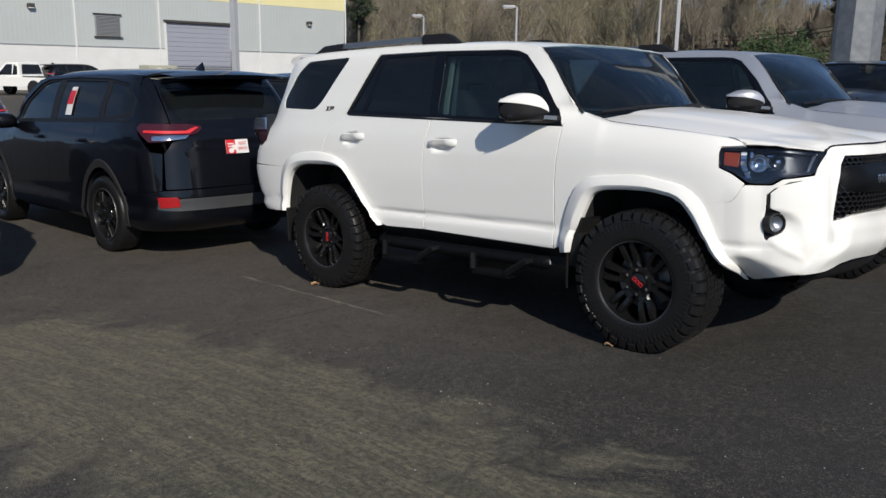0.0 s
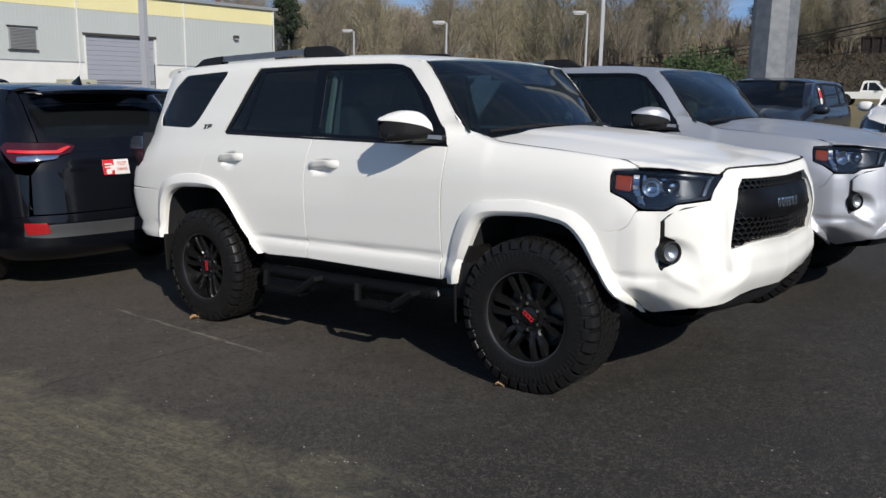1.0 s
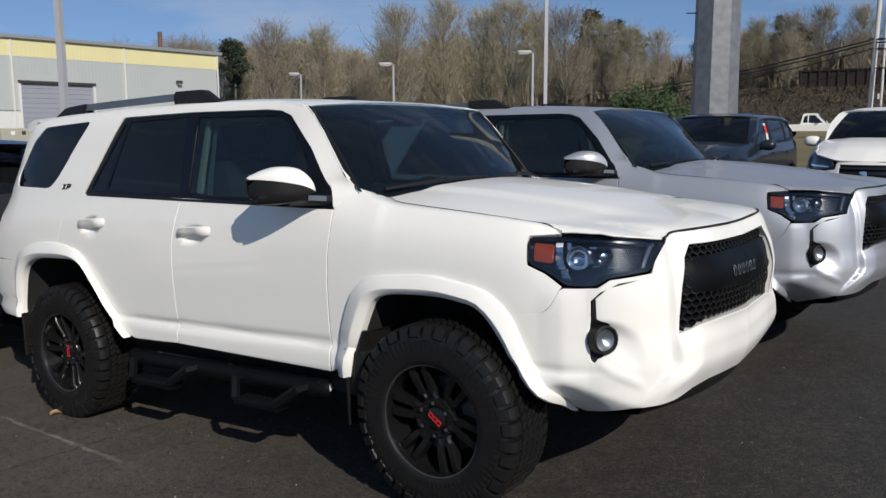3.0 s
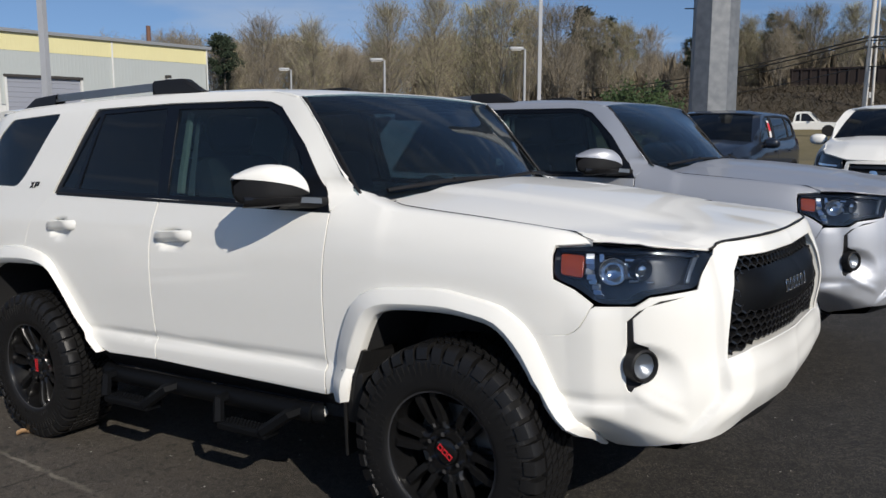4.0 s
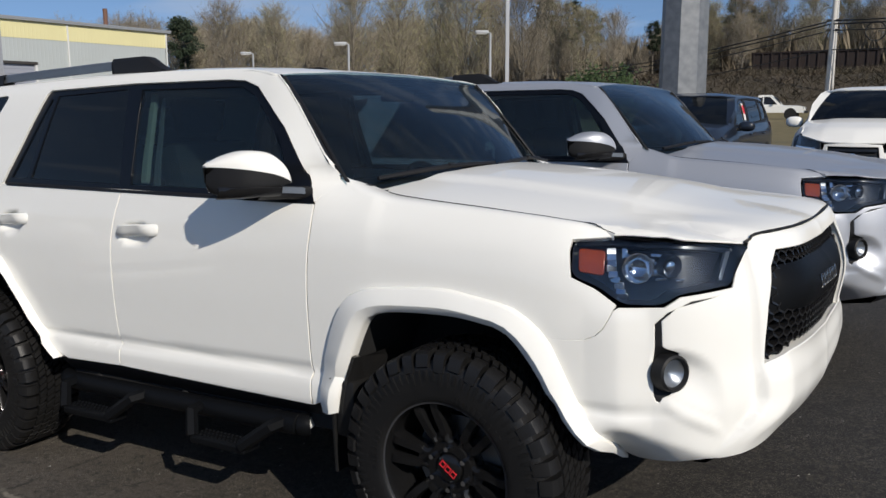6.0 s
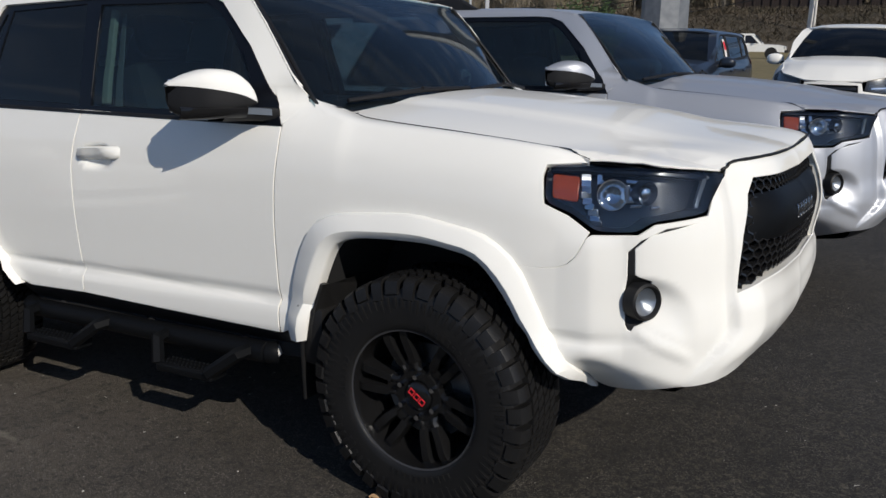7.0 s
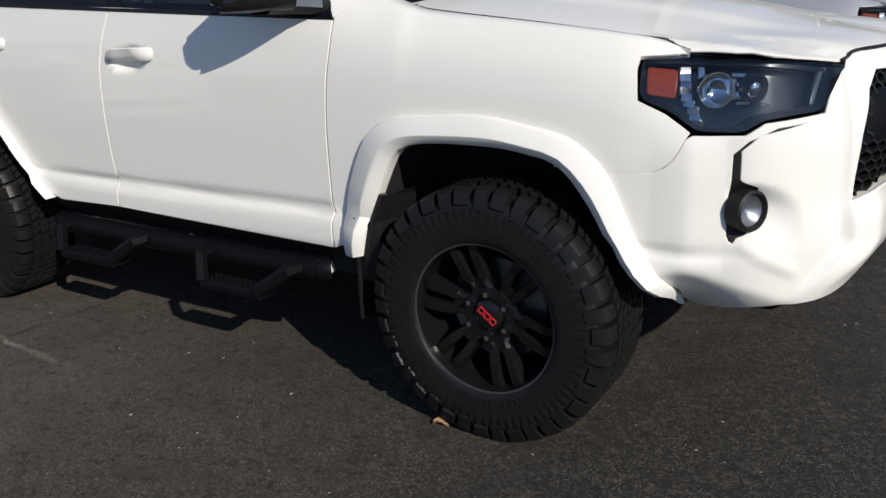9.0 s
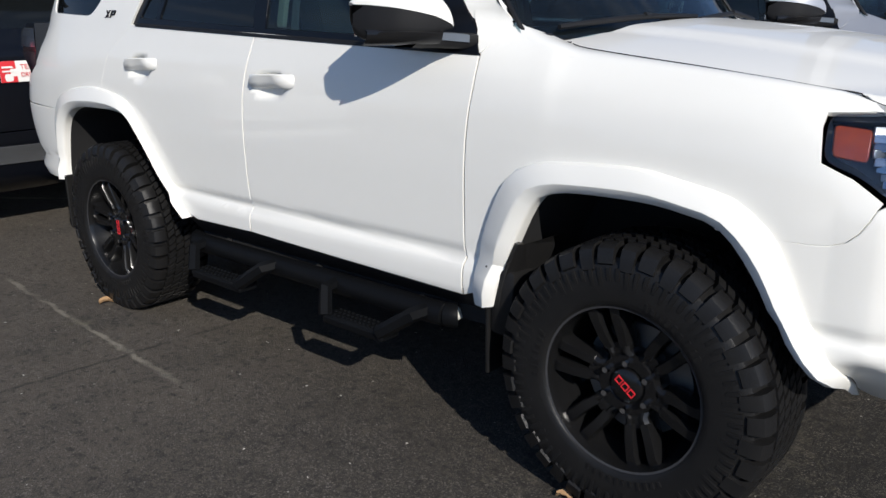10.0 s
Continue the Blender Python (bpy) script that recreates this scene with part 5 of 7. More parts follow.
    gate = [(-2.56, 0.945), (-2.54, 1.09), (-2.585, 1.12), (-2.62, 1.30), (-2.575, 1.39), (-2.54, 1.55), (-2.47, 1.71), (-2.42, 1.80)]
    outline = gate + [(2 * s0 - u, v) for u, v in reversed(gate)]
    gl = [(-2.66, 1.40), (-2.61, 1.55), (-2.56, 1.70)]
    rear_glass = gl + [(2 * s0 - u, v) for u, v in reversed(gl)]
    part("tailgate", panel(outline, tailwrap, 0.07, 0.02, holes=[rear_glass]), WHITE, car)
    part("rear_glass", panel(rear_glass, tailwrap, 0.12, 0.005, out=-0.008, edge=0), PRIVACY, car, "dark privacy glass")
    sp = loft([[(x + 0.05 * abs(t) ** 4, t * (0.66 + (0.02 if x > -2.15 else 0.0)), z - 0.014 * t * t - 0.012 * abs(t) ** 8) for x, z in ((-1.830, 1.862), (-1.930, 1.876), (-2.030, 1.876), (-2.120, 1.858), (-2.175, 1.832), (-2.175, 1.815), (-2.070, 1.795), (-1.850, 1.80), (-1.830, 1.862))] for t in [-1 + i / 12 for i in range(25)]])
    bmesh.ops.remove_doubles(sp, verts=sp.verts, dist=1e-5)
    bmesh.ops.holes_fill(sp, edges=[e for e in sp.edges if len(e.link_faces) == 1])
    part("spoiler", sp, WHITE, car, smooth=35)
    interior(car)
    return car

# ---- the other parked cars ----
C_PLAN = [(-2.44, 0), (-2.42, -0.40), (-2.36, -0.68), (-2.25, -0.82), (-2.05, -0.905), (-1.6, -0.945), (-1.0, -0.955), (0, -0.96), (0.9, -0.95), (1.5, -0.93), (1.8, -0.885),
          (2.05, -0.80), (2.22, -0.66), (2.34, -0.45), (2.40, -0.22), (2.415, 0)]
C_SIDE = [(0.25, -0.06), (0.32, -0.015), (0.40, 0), (0.5, -0.012), (0.62, -0.004), (0.8, 0), (0.92, 0.0), (1.0, -0.02), (1.06, -0.05), (1.12, -0.070), (1.3, -0.115), (1.5, -0.175), (1.62, -0.225), (1.70, -0.32)]
C_NOSE = [(0.22, -0.12), (0.3, -0.03), (0.42, 0), (0.6, 0.01), (0.75, 0), (0.88, -0.03), (0.98, -0.09), (1.04, -0.18), (1.1, -0.3)]
C_TAIL = [(0.25, 0.10), (0.36, 0.0), (0.55, -0.01), (0.7, 0.01), (0.9, 0.04), (1.1, 0.07), (1.3, 0.13), (1.55, 0.225), (1.66, 0.27), (1.72, 0.33)]
C_SHOULDER = [(-0.30, 0), (-0.16, -0.012), (-0.08, -0.045), (-0.03, -0.085), (0, -0.12), (0.05, -0.2)]
C_HOODL = [(0.85, 1.10), (1.2, 1.075), (1.6, 1.035), (1.9, 0.985), (2.2, 0.93), (2.4, 0.9)]
def belt_lift(z):
    return 0.15 * ease(0.62, 1.10, z) * (1 - ease(1.15, 1.72, z)) + 0.055 * ease(1.15, 1.66, z)


cskin = Skin(C_PLAN, C_SIDE, C_NOSE, C_TAIL, C_SHOULDER, C_HOODL, s_door=0.9, lift=belt_lift)
C_HOOD = curve([(0.8, 1.30), (1.1, 1.285), (1.6, 1.235), (2.0, 1.155), (2.25, 1.075), (2.42, 0.98)])
C_ROOF = curve([(-2.25, 1.72), (-1.8, 1.755), (-1.2, 1.775), (-0.5, 1.78), (0.0, 1.77), (0.35, 1.725), (0.6, 1.65)])


def cshield_at(u, v, out=0.0):
    y = u * (0.80 - 0.19 * v)
    x = 1.22 - 0.20 * u * u - (0.86 - 0.13 * u * u) * v + 0.02 * math.sin(math.pi * v)
    z = 1.225 - 0.03 * u * u + (0.487 - 0.01 * u * u) * v + 0.03 * math.sin(math.pi * v)
    return (x + 0.6 * out, y, z + 0.8 * out)


def arch_line(cx, r, z0, n=16):
    a0 = math.asin((z0 - 0.37) / r)
    return [(cx + r * math.cos(a0 + (math.pi - 2 * a0) * i / n), 0.37 + r * math.sin(a0 + (math.pi - 2 * a0) * i / n)) for i in range(n + 1)]


def cwrap(s, z, out=0.0):
    if s > cskin.s1:
        x, y, h = cskin(2 * cskin.s1 - s, z, out)
        return (x, -y, h)
    if s < cskin.s0:
        x, y, h = cskin(2 * cskin.s0 - s, z, out)
        return (x, -y, h)
    return cskin(s, z, out)


def build_crossover(paint, label, at, glass=None):
    car = thing("crossover_suv", label, "car", at, group="other parked cars")
    s0, s1 = cskin.s0, cskin.s1
    af, ar = arch_line(1.42, 0.42, 0.30), arch_line(-1.37, 0.42, 0.30)
    dlo = [(-1.95, 1.17), (-1.2, 1.11), (0.86, 1.06), (0.60, 1.30), (0.30, 1.54), (0.12, 1.60), (-0.6, 1.625), (-1.3, 1.605), (-1.72, 1.545), (-2.0, 1.36)]
    for S, f in ((-1, cskin), (1, flip(cskin))):
        low = [(0.98, 0.30), (-0.93, 0.30)]
        # front fender, two doors, rear quarter with the pillars and roof side
        top = [(s, cskin.hood_line(s)) for s in (0.98, 1.2, 1.5, 1.8, 1.93)]
        fend = [(0.92, 0.31), (0.93, 1.065), (0.96, 1.10)] + top + [(1.93, 0.88), (1.90, 0.70), (1.835, 0.45)] + [p for p in af if p[0] < 1.835]
        part("front_fender", panel(fend, f, 0.08), paint, car)
        d1 = part("front_door", panel([(-0.16, 0.31), (0.914, 0.31), (0.924, 1.058), (-0.16, 1.09)], f, 0.08), paint, car)
        d2 = part("rear_door", panel([(-0.166, 0.31), (-0.166, 1.09), (-1.20, 1.115), (-1.24, 0.95), (-1.20, 0.80)] + [p for p in ar[:8] if p[0] > -1.2][::-1], f, 0.08), paint, car)
        for dd, hx in ((d1, -0.02), (d2, -1.02)):
            part("door_handle", loft([[f(u, 0.97, o), f(u, 0.96, o + 0.008), f(u, 0.945, o)] for u, o in ((hx + 0.12, 0), (hx + 0.08, 0.03), (hx - 0.04, 0.03), (hx - 0.08, 0))]), paint, dd, smooth=60)
        quarter = [(-1.206, 1.118), (-1.24, 0.95), (-1.20, 0.80)] + [p for p in ar if p[1] > 0.62 and p[0] < -1.15] + [(-1.82, 0.62), (-2.0, 0.62), (-2.30, 0.66), (-2.34, 0.90), (-2.22, 0.91), (-2.05, 1.04), (-2.08, 1.105), (-2.44, 1.12), (-2.40, 1.30), (-2.36, 1.50), (-2.30, 1.60),
                    (-2.05, 1.625), (-1.6, 1.645), (-0.6, 1.66), (0.10, 1.645), (0.36, 1.59), (0.66, 1.35), (0.98, 1.10), (0.95, 1.07), (0.93, 1.062)] + [(0.86, 1.06)] + dlo[3:] + [dlo[0], dlo[1]]
        part("body_side", panel(quarter, f, 0.09), paint, car)
        part("window_frame", panel(dlo, f, 0.12, 0.02, out=-0.016, holes=[[(-1.86, 1.20), (-1.3, 1.155), (-1.34, 1.565), (-1.68, 1.515), (-1.91, 1.36)], [(-1.22, 1.15), (-0.24, 1.115), (-0.28, 1.585), (-1.26, 1.57)], [(-0.12, 1.112), (0.72, 1.09), (0.52, 1.31), (0.27, 1.50), (0.10, 1.565), (-0.16, 1.585)]]), PLASTIC, car, "black window surround")
        part("side_glass", panel([(-1.93, 1.18), (-0.2, 1.11), (-0.22, 1.60), (-1.3, 1.59), (-1.71, 1.53), (-1.98, 1.36)], f, 0.2, 0.004, out=-0.025, edge=0), PRIVACY, car, "dark privacy glass")
        part("front_glass", panel([(-0.2, 1.11), (0.80, 1.075), (0.56, 1.31), (0.29, 1.52), (0.11, 1.58), (-0.22, 1.60)], f, 0.2, 0.004, out=-0.025, edge=0), FRONTGLASS, d1, "lightly tinted glass")
        part("chrome_strip", loft([[f(u, 1.122 - 0.026 * (u + 1.2), 0.004), f(u, 1.108 - 0.026 * (u + 1.2), 0.006)] for u in [-1.9 + 2.7 * i / 16 for i in range(17)]]), PLASTIC, car, "")
        edge = resample([(0.98, 1.10), (0.66, 1.35), (0.36, 1.59), (0.22, 1.625)], 12)
        part("pillar", loft([[f(u, v, 0.0), f(u, v, -0.01), cshield_at(S * -1.0 * -1.0, k / 11.0, 0.003)] for k, (u, v) in enumerate(edge)]), paint, car, smooth=60)
        # black lower cladding over the arches
        for arc in (af, ar):
            part("arch_trim", loft([[f(u, v, 0.004), f(u + (u - (1.42 if arc is af else -1.37)) * 0.11, v + (v - 0.37) * 0.11, 0.012), f(u + (u - (1.42 if arc is af else -1.37)) * 0.13, v + (v - 0.37) * 0.13, 0.0)] for u, v in arc]), DARK, car, "black arch trim", smooth=50)
            part("wheel_housing", loft([[(u, S * yy, v) for yy in (0.93, 0.5)] for u, v in arc]), DARK, car, smooth=60)
        # lamps
        hl = part("headlight", panel(rounded([(1.86, 0.90), (1.95, 0.955), (2.55, 0.885), (2.58, 0.80), (2.30, 0.77), (2.0, 0.80)], 0.02), f, 0.08, 0.02, out=0.006), BEZEL, car, "smoked wrap-round headlight")
        part("lens", panel(rounded([(1.90, 0.90), (1.97, 0.94), (2.53, 0.875), (2.55, 0.81), (2.30, 0.785), (2.02, 0.815)], 0.02), f, 0.08, 0.004, out=0.012, edge=0), CLEAR, hl, "clear lamp cover")
        part("lamp_strip", panel([(2.1, 0.84), (2.5, 0.825), (2.5, 0.812), (2.1, 0.82)], f, 0.08, 0.006, out=0.014), CHROME, hl, "bright lamp strip")
        tl = part("tail_lamp", panel(rounded([(-2.05, 1.076), (-2.12, 1.115), (-2.62, 1.108), (-2.75, 1.084), (-2.70, 1.037), (-2.40, 0.983), (-2.22, 0.975)], 0.02), f, 0.06, 0.03, out=0.016), DARKRED, car, "red and clear tail lamp")
        part("light_bar", panel([(-2.16, 1.058), (-2.40, 1.054), (-2.58, 1.052), (-2.68, 1.082), (-2.705, 1.078), (-2.61, 1.036), (-2.40, 1.037), (-2.16, 1.044)], f, 0.06, 0.012, out=0.026), HOTRED, tl, "bright red light bar")
        part("reversing_lens", panel(rounded([(-2.26, 1.014), (-2.42, 1.022), (-2.60, 1.018), (-2.56, 0.998), (-2.40, 0.987), (-2.26, 0.987)], 0.01), f, 0.06, 0.012, out=0.024), CHROME, tl, "clear reversing lens")
        part("reflector", panel(rounded([(-2.25, 0.60), (-2.43, 0.60), (-2.45, 0.515), (-2.27, 0.505)], 0.02), f, 0.06, 0.02, out=0.02), RED, car, "red bumper reflector")
        fog = part("fog_lamp", panel(rounded([(2.2, 0.55), (2.5, 0.53), (2.48, 0.44), (2.25, 0.42)], 0.03), f, 0.08, 0.02, out=0.004), PLASTIC, car, "fog lamp in a black bezel")
        # mirror
        mr = part("door_mirror", egg_mesh((0.72, S * 1.05, 1.22), (0.10, 0.13, 0.085)), paint, car, smooth=60)
        part("arm", tube(bmesh.new(), [(0.74, S * 0.98, 1.18), (0.78, S * 0.86, 1.16)], 0.03, 8), PLASTIC, mr, smooth=40)
        for ax in (1.42, -1.37):
            build_wheel(car, pose(ax, S * 0.83, 0.37), -S, r=0.374, rim_r=0.245, half=0.115, rugged=False, spokes=5)
    # bumpers, hood, roof, glass, gate
    h = [(1.94, 0.88), (2.05, 0.80), (2.32, 0.765), (2.60, 0.79), (2.62, 0.86), (s1, 0.875)]
    u = [(s1, 0.26), (2.4, 0.27), (2.0, 0.28), (1.84, 0.31), (1.845, 0.45), (1.91, 0.70)]
    grille = [(2.66, 0.845), (2.62, 0.60), (2.70, 0.54)]
    g2 = grille + [(2 * s1 - a, b) for a, b in reversed(grille)]
    part("front_bumper", panel(h + [(2 * s1 - a, b) for a, b in reversed(h[:-1])] + [(2 * s1 - a, b) for a, b in reversed(u[1:])] + u, cwrap, 0.07, 0.02, holes=[g2]), paint, car)
    gr = part("grille", panel(g2, cwrap, 0.1, 0.01, out=-0.03), DARK, car, "dark grille with bright slats")
    for k in range(5):
        z = 0.58 + 0.055 * k
        part("slat", panel([(2.68, z), (2 * s1 - 2.68, z), (2 * s1 - 2.68, z + 0.02), (2.68, z + 0.02)], cwrap, 0.1, 0.02, out=0.002), GLOSSBLACK, gr)
    part("emblem", panel(rounded([(s1 - 0.05, 0.71), (s1 + 0.05, 0.71), (s1 + 0.05, 0.78), (s1 - 0.05, 0.78)], 0.035), cwrap, 0.1, 0.02, out=0.015), CHROME, gr, "plain chrome oval")
    r = [(-1.82, 0.61), (-1.79, 0.45), (-1.77, 0.31), (-2.0, 0.27), (s0, 0.27)]
    t = [(s0, 0.66), (-2.32, 0.655), (-2.0, 0.61)]
    part("rear_bumper", panel(r + [(2 * s0 - a, b) for a, b in reversed(r[:-1])] + [(2 * s0 - a, b) for a, b in reversed(t[1:])] + t, cwrap, 0.07, 0.02), paint, car)
    d = [(-2.24, 0.49), (-2.45, 0.475), (s0, 0.47)]
    e = [(s0, 0.575), (-2.5, 0.58), (-2.25, 0.56)]
    part("bumper_guard", panel(d + [(2 * s0 - a, b) for a, b in reversed(d[:-1])] + [(2 * s0 - a, b) for a, b in reversed(e[1:])] + e, cwrap, 0.08, 0.02, out=0.014), GUARD, car, "grey lower bumper guard")
    g = [(-2.34, 0.67), (-2.36, 0.90), (-2.44, 0.97), (-2.70, 1.03), (-2.74, 1.08), (-2.46, 1.12), (-2.43, 1.30), (-2.39, 1.50), (-2.34, 1.59)]
    w = [(-2.55, 1.14), (-2.50, 1.30), (-2.46, 1.49)]
    w2 = w + [(2 * s0 - a, b) for a, b in reversed(w)]
    gate = part("tailgate", panel(g + [(2 * s0 - a, b) for a, b in reversed(g)], cwrap, 0.08, 0.02, holes=[w2]), paint, car)
    part("rear_glass", panel(w2, cwrap, 0.12, 0.004, out=-0.006, edge=0), PRIVACY, gate, "dark privacy glass")
    side3 = [cskin(s, cskin.hood_line(s)) for s in (0.98, 1.2, 1.5, 1.8, 1.93)]
    nose3 = [cskin(s, z) for s, z in ((1.95, 0.965), (2.2, 0.935), (2.5, 0.90), (2.62, 0.885), (s1, 0.88))]
    hh = [(1.24, 0), (1.16, -0.5), (1.03, -0.75)] + [(x, y + 0.005) for x, y, z in side3] + [(x, y) for x, y, z in nose3]
    top = fitted(lambda x, y: (x, y, C_HOOD(x) - 0.05 * (abs(y) / 0.8) ** 2.5 + 0.01 * (1 - ease(0.4, 0.55, abs(y)))), nose3, side3)
    part("hood", panel(hh + [(x, -y) for x, y in reversed(hh[1:-1])], top, 0.06, 0.02), paint, car)
    rr = [(0.38, 0), (0.34, -0.4), (0.27, -0.60)] + [cskin(s, z)[:2] for s, z in ((0.10, 1.645), (-0.6, 1.66), (-1.6, 1.645), (-2.05, 1.625), (-2.22, 1.61))] + [(-2.20, 0)]

    def roof(x, y, out=0.0):
        k = min(1, abs(y) / 0.66)
        zs = 1.710 - 0.03 * ease(-1.6, -2.2, x) - 0.03 * ease(0, 0.3, x)
        return (x, y, C_ROOF(x) + (zs - C_ROOF(x)) * (0.3 * k * k + 0.7 * k ** 6) + out)
    part("roof", panel(rr + [(x, -y) for x, y in reversed(rr[1:-1])], roof, 0.08, 0.02), paint, car)
    part("spoiler", loft([[(-2.08, y, 1.745 - 0.03 * (y / 0.62) ** 2), (-2.25, y, 1.727 - 0.03 * (y / 0.62) ** 2), (-2.36 + 0.04 * (y / 0.62) ** 2, y, 1.703 - 0.02 * (y / 0.62) ** 2), (-2.33, y, 1.667), (-2.1, y, 1.675)] for y in [-0.64 + 1.28 * i / 10 for i in range(11)]]), paint, car, smooth=40)
    fin = loft([[(x, -wd, 1.75), (x - 0.01, 0, 1.75 + hgt), (x, wd, 1.75)] for x, wd, hgt in ((-1.55, 0.004, 0.005), (-1.66, 0.025, 0.05), (-1.74, 0.02, 0.085), (-1.77, 0.01, 0.03))])
    part("antenna_fin", fin, paint, car, smooth=40)
    part("windshield", panel([(-1, 0), (0, 0), (1, 0), (1, 1), (0, 1), (-1, 1)], cshield_at, 0.12, 0.005, edge=0), DARKSHIELD, car, "bluish windshield")
    for y in (-0.36, 0.36):
        s_ = seat(car, 0.0, y)
        s_.location.z = -0.17
        s_ = seat(car, -0.95, y)
        s_.location.z = -0.17
    part("dashboard", loft([[(x, q * 0.78, z) for x, z in ((1.15, 1.19), (0.85, 1.20), (0.72, 1.12), (0.70, 0.7))] for q in [-1 + i / 6 for i in range(13)]]), SEATS, car, "dark dashboard", smooth=50)
    for x0, x1, y0, y1, z0, z1 in ((-2.2, 2.1, -0.52, 0.52, 0.24, 0.46), (-0.9, 0.95, -0.88, 0.88, 0.26, 0.40), (-2.1, 0.9, -0.80, 0.80, 0.44, 0.52), (0.9, 2.1, -0.55, 0.55, 0.4, 0.85)):
        bm = bmesh.new()
        box(bm, x0, x1, y0, y1, z0, z1, 0.02)
        part("chassis", bm, DARK, car)
    part("headliner", loft([[(x, q * 0.58, C_ROOF(x) - 0.05 - 0.02 * q * q) for x in (-2.0, -1.2, -0.4, 0.2)] for q in [-1 + i / 4 for i in range(9)]]), HEADLINER, car, smooth=60)
    return car


def egg_mesh(c, r):
    bm = bmesh.new()
    bmesh.ops.create_uvsphere(bm, u_segments=18, v_segments=12, radius=1)
    for v in bm.verts:
        p = v.co
        q = [math.copysign(abs(k) ** 0.8, k) for k in p]
        v.co = (c[0] + r[0] * q[0], c[1] + r[1] * q[1], c[2] + r[2] * q[2])
    return bm


def repaint(car, old, paint):
    """Gives a copy of a car its own paint."""
    for o in car.children_recursive:
        for slot in o.material_slots:
            if slot.material == old:
                slot.link = "OBJECT"
                slot.material = paint

# ---- the ground ----
def ground_z(x, y):
    """The lot's height: a gentle fall to the tails of the parked row, level beyond, a little higher across the aisle."""
    z = -0.071 + 0.0503 * x
    if x < -2:
        z = -0.1716 + (x + 2) * 0.02 if x > -9 else -0.3116
        z += 0.02 * ease(-12, -45, x)
    if x > 7:
        z = 0.281
    bank = 1.05 * ease(44, 64, y) * ease(-45, -22, x) + (4.6 * ease(72, 92, y) * ease(-75, -48, x) if y > 72 else 0)
    return z + 0.24 * ease(4.8, 10.5, y) + bank - 0.15 * ease(20, 62, y)


def asphalt():
    mat = material("asphalt", (0.030, 0.029, 0.028), 0.85, bump=0.8, bump_scale=160)
    nt = mat.node_tree
    b = nt.nodes["Principled BSDF"]
    tc = nt.nodes.new("ShaderNodeTexCoord")

    def noise_at(scale, detail=4, rough=0.6, dist=0.0):
        n = nt.nodes.new("ShaderNodeTexNoise")
        n.inputs["Scale"].default_value, n.inputs["Detail"].default_value, n.inputs["Roughness"].default_value, n.inputs["Distortion"].default_value = scale, detail, rough, dist
        nt.links.new(tc.outputs["Object"], n.inputs["Vector"])
        return n.outputs["Fac"]

    def ramp(src, lo, hi, to0=0.0, to1=1.0):
        r = nt.nodes.new("ShaderNodeMapRange")
        for k, v in (("From Min", lo), ("From Max", hi), ("To Min", to0), ("To Max", to1)):
            r.inputs[k].default_value = v
        nt.links.new(src, r.inputs["Value"])
        return r.outputs["Result"]

    def math_(op, a, c):
        m = nt.nodes.new("ShaderNodeMath")
        m.operation = op
        for i, v in enumerate((a, c)):
            if isinstance(v, (int, float)):
                m.inputs[i].default_value = v
            else:
                nt.links.new(v, m.inputs[i])
        return m.outputs[0]

    def blend(base, colour, fac):
        m = nt.nodes.new("ShaderNodeMix")
        m.data_type = "RGBA"
        nt.links.new(fac, m.inputs["Factor"])
        if isinstance(base, tuple):
            m.inputs["A"].default_value = (*base, 1)
        else:
            nt.links.new(base, m.inputs["A"])
        m.inputs["B"].default_value = (*colour, 1)
        return m.outputs["Result"]
    sep0 = nt.nodes.new("ShaderNodeSeparateXYZ")
    nt.links.new(tc.outputs["Object"], sep0.inputs[0])
    # older, bleached asphalt under the car's flank, fresher and darker ahead of it
    old = ramp(math_("ADD", sep0.outputs["X"], ramp(noise_at(0.7, 5), 0.2, 0.8, -1.2, 1.2)), 1.9, -0.6)
    near = ramp(math_("ADD", sep0.outputs["Y"], ramp(noise_at(0.9, 5), 0.2, 0.8, -0.7, 0.7)), -3.0, -1.7)
    old = math_("MULTIPLY", old, ramp(near, 0.0, 1.0, 0.72, 1.0))
    col = blend((0.0135, 0.0120, 0.0102), (0.070, 0.058, 0.046), old)
    col = blend(col, (0.019, 0.017, 0.014), ramp(noise_at(2.2, 7, 0.65), 0.50, 0.75, 0.0, 0.7))
    grit = math_("MULTIPLY", ramp(noise_at(120, 4, 0.85), 0.53, 0.62), ramp(noise_at(6, 3), 0.3, 0.7, 0.3, 1.0))
    col = blend(col, (0.24, 0.215, 0.18), math_("MULTIPLY", grit, 0.9))
    col = blend(col, (0.006, 0.006, 0.006), ramp(noise_at(95, 3, 0.75), 0.43, 0.32, 0.0, 0.85))
    col = blend(col, (0.42, 0.40, 0.36), ramp(noise_at(70, 1, 0.5), 0.82, 0.84, 0.0, 0.7))
    # coarser clods, gravel chips and scuffs
    col = blend(col, (0.105, 0.092, 0.068), math_("MULTIPLY", ramp(noise_at(34, 5, 0.8), 0.51, 0.62, 0.0, 0.8), ramp(noise_at(1.3, 4, 0.6), 0.36, 0.62, 0.15, 1.0)))
    col = blend(col, (0.008, 0.0075, 0.007), ramp(noise_at(27, 5, 0.8), 0.48, 0.36, 0.0, 0.8))
    col = blend(col, (0.50, 0.48, 0.42), ramp(noise_at(38, 1, 0.5), 0.785, 0.80, 0.0, 0.9))
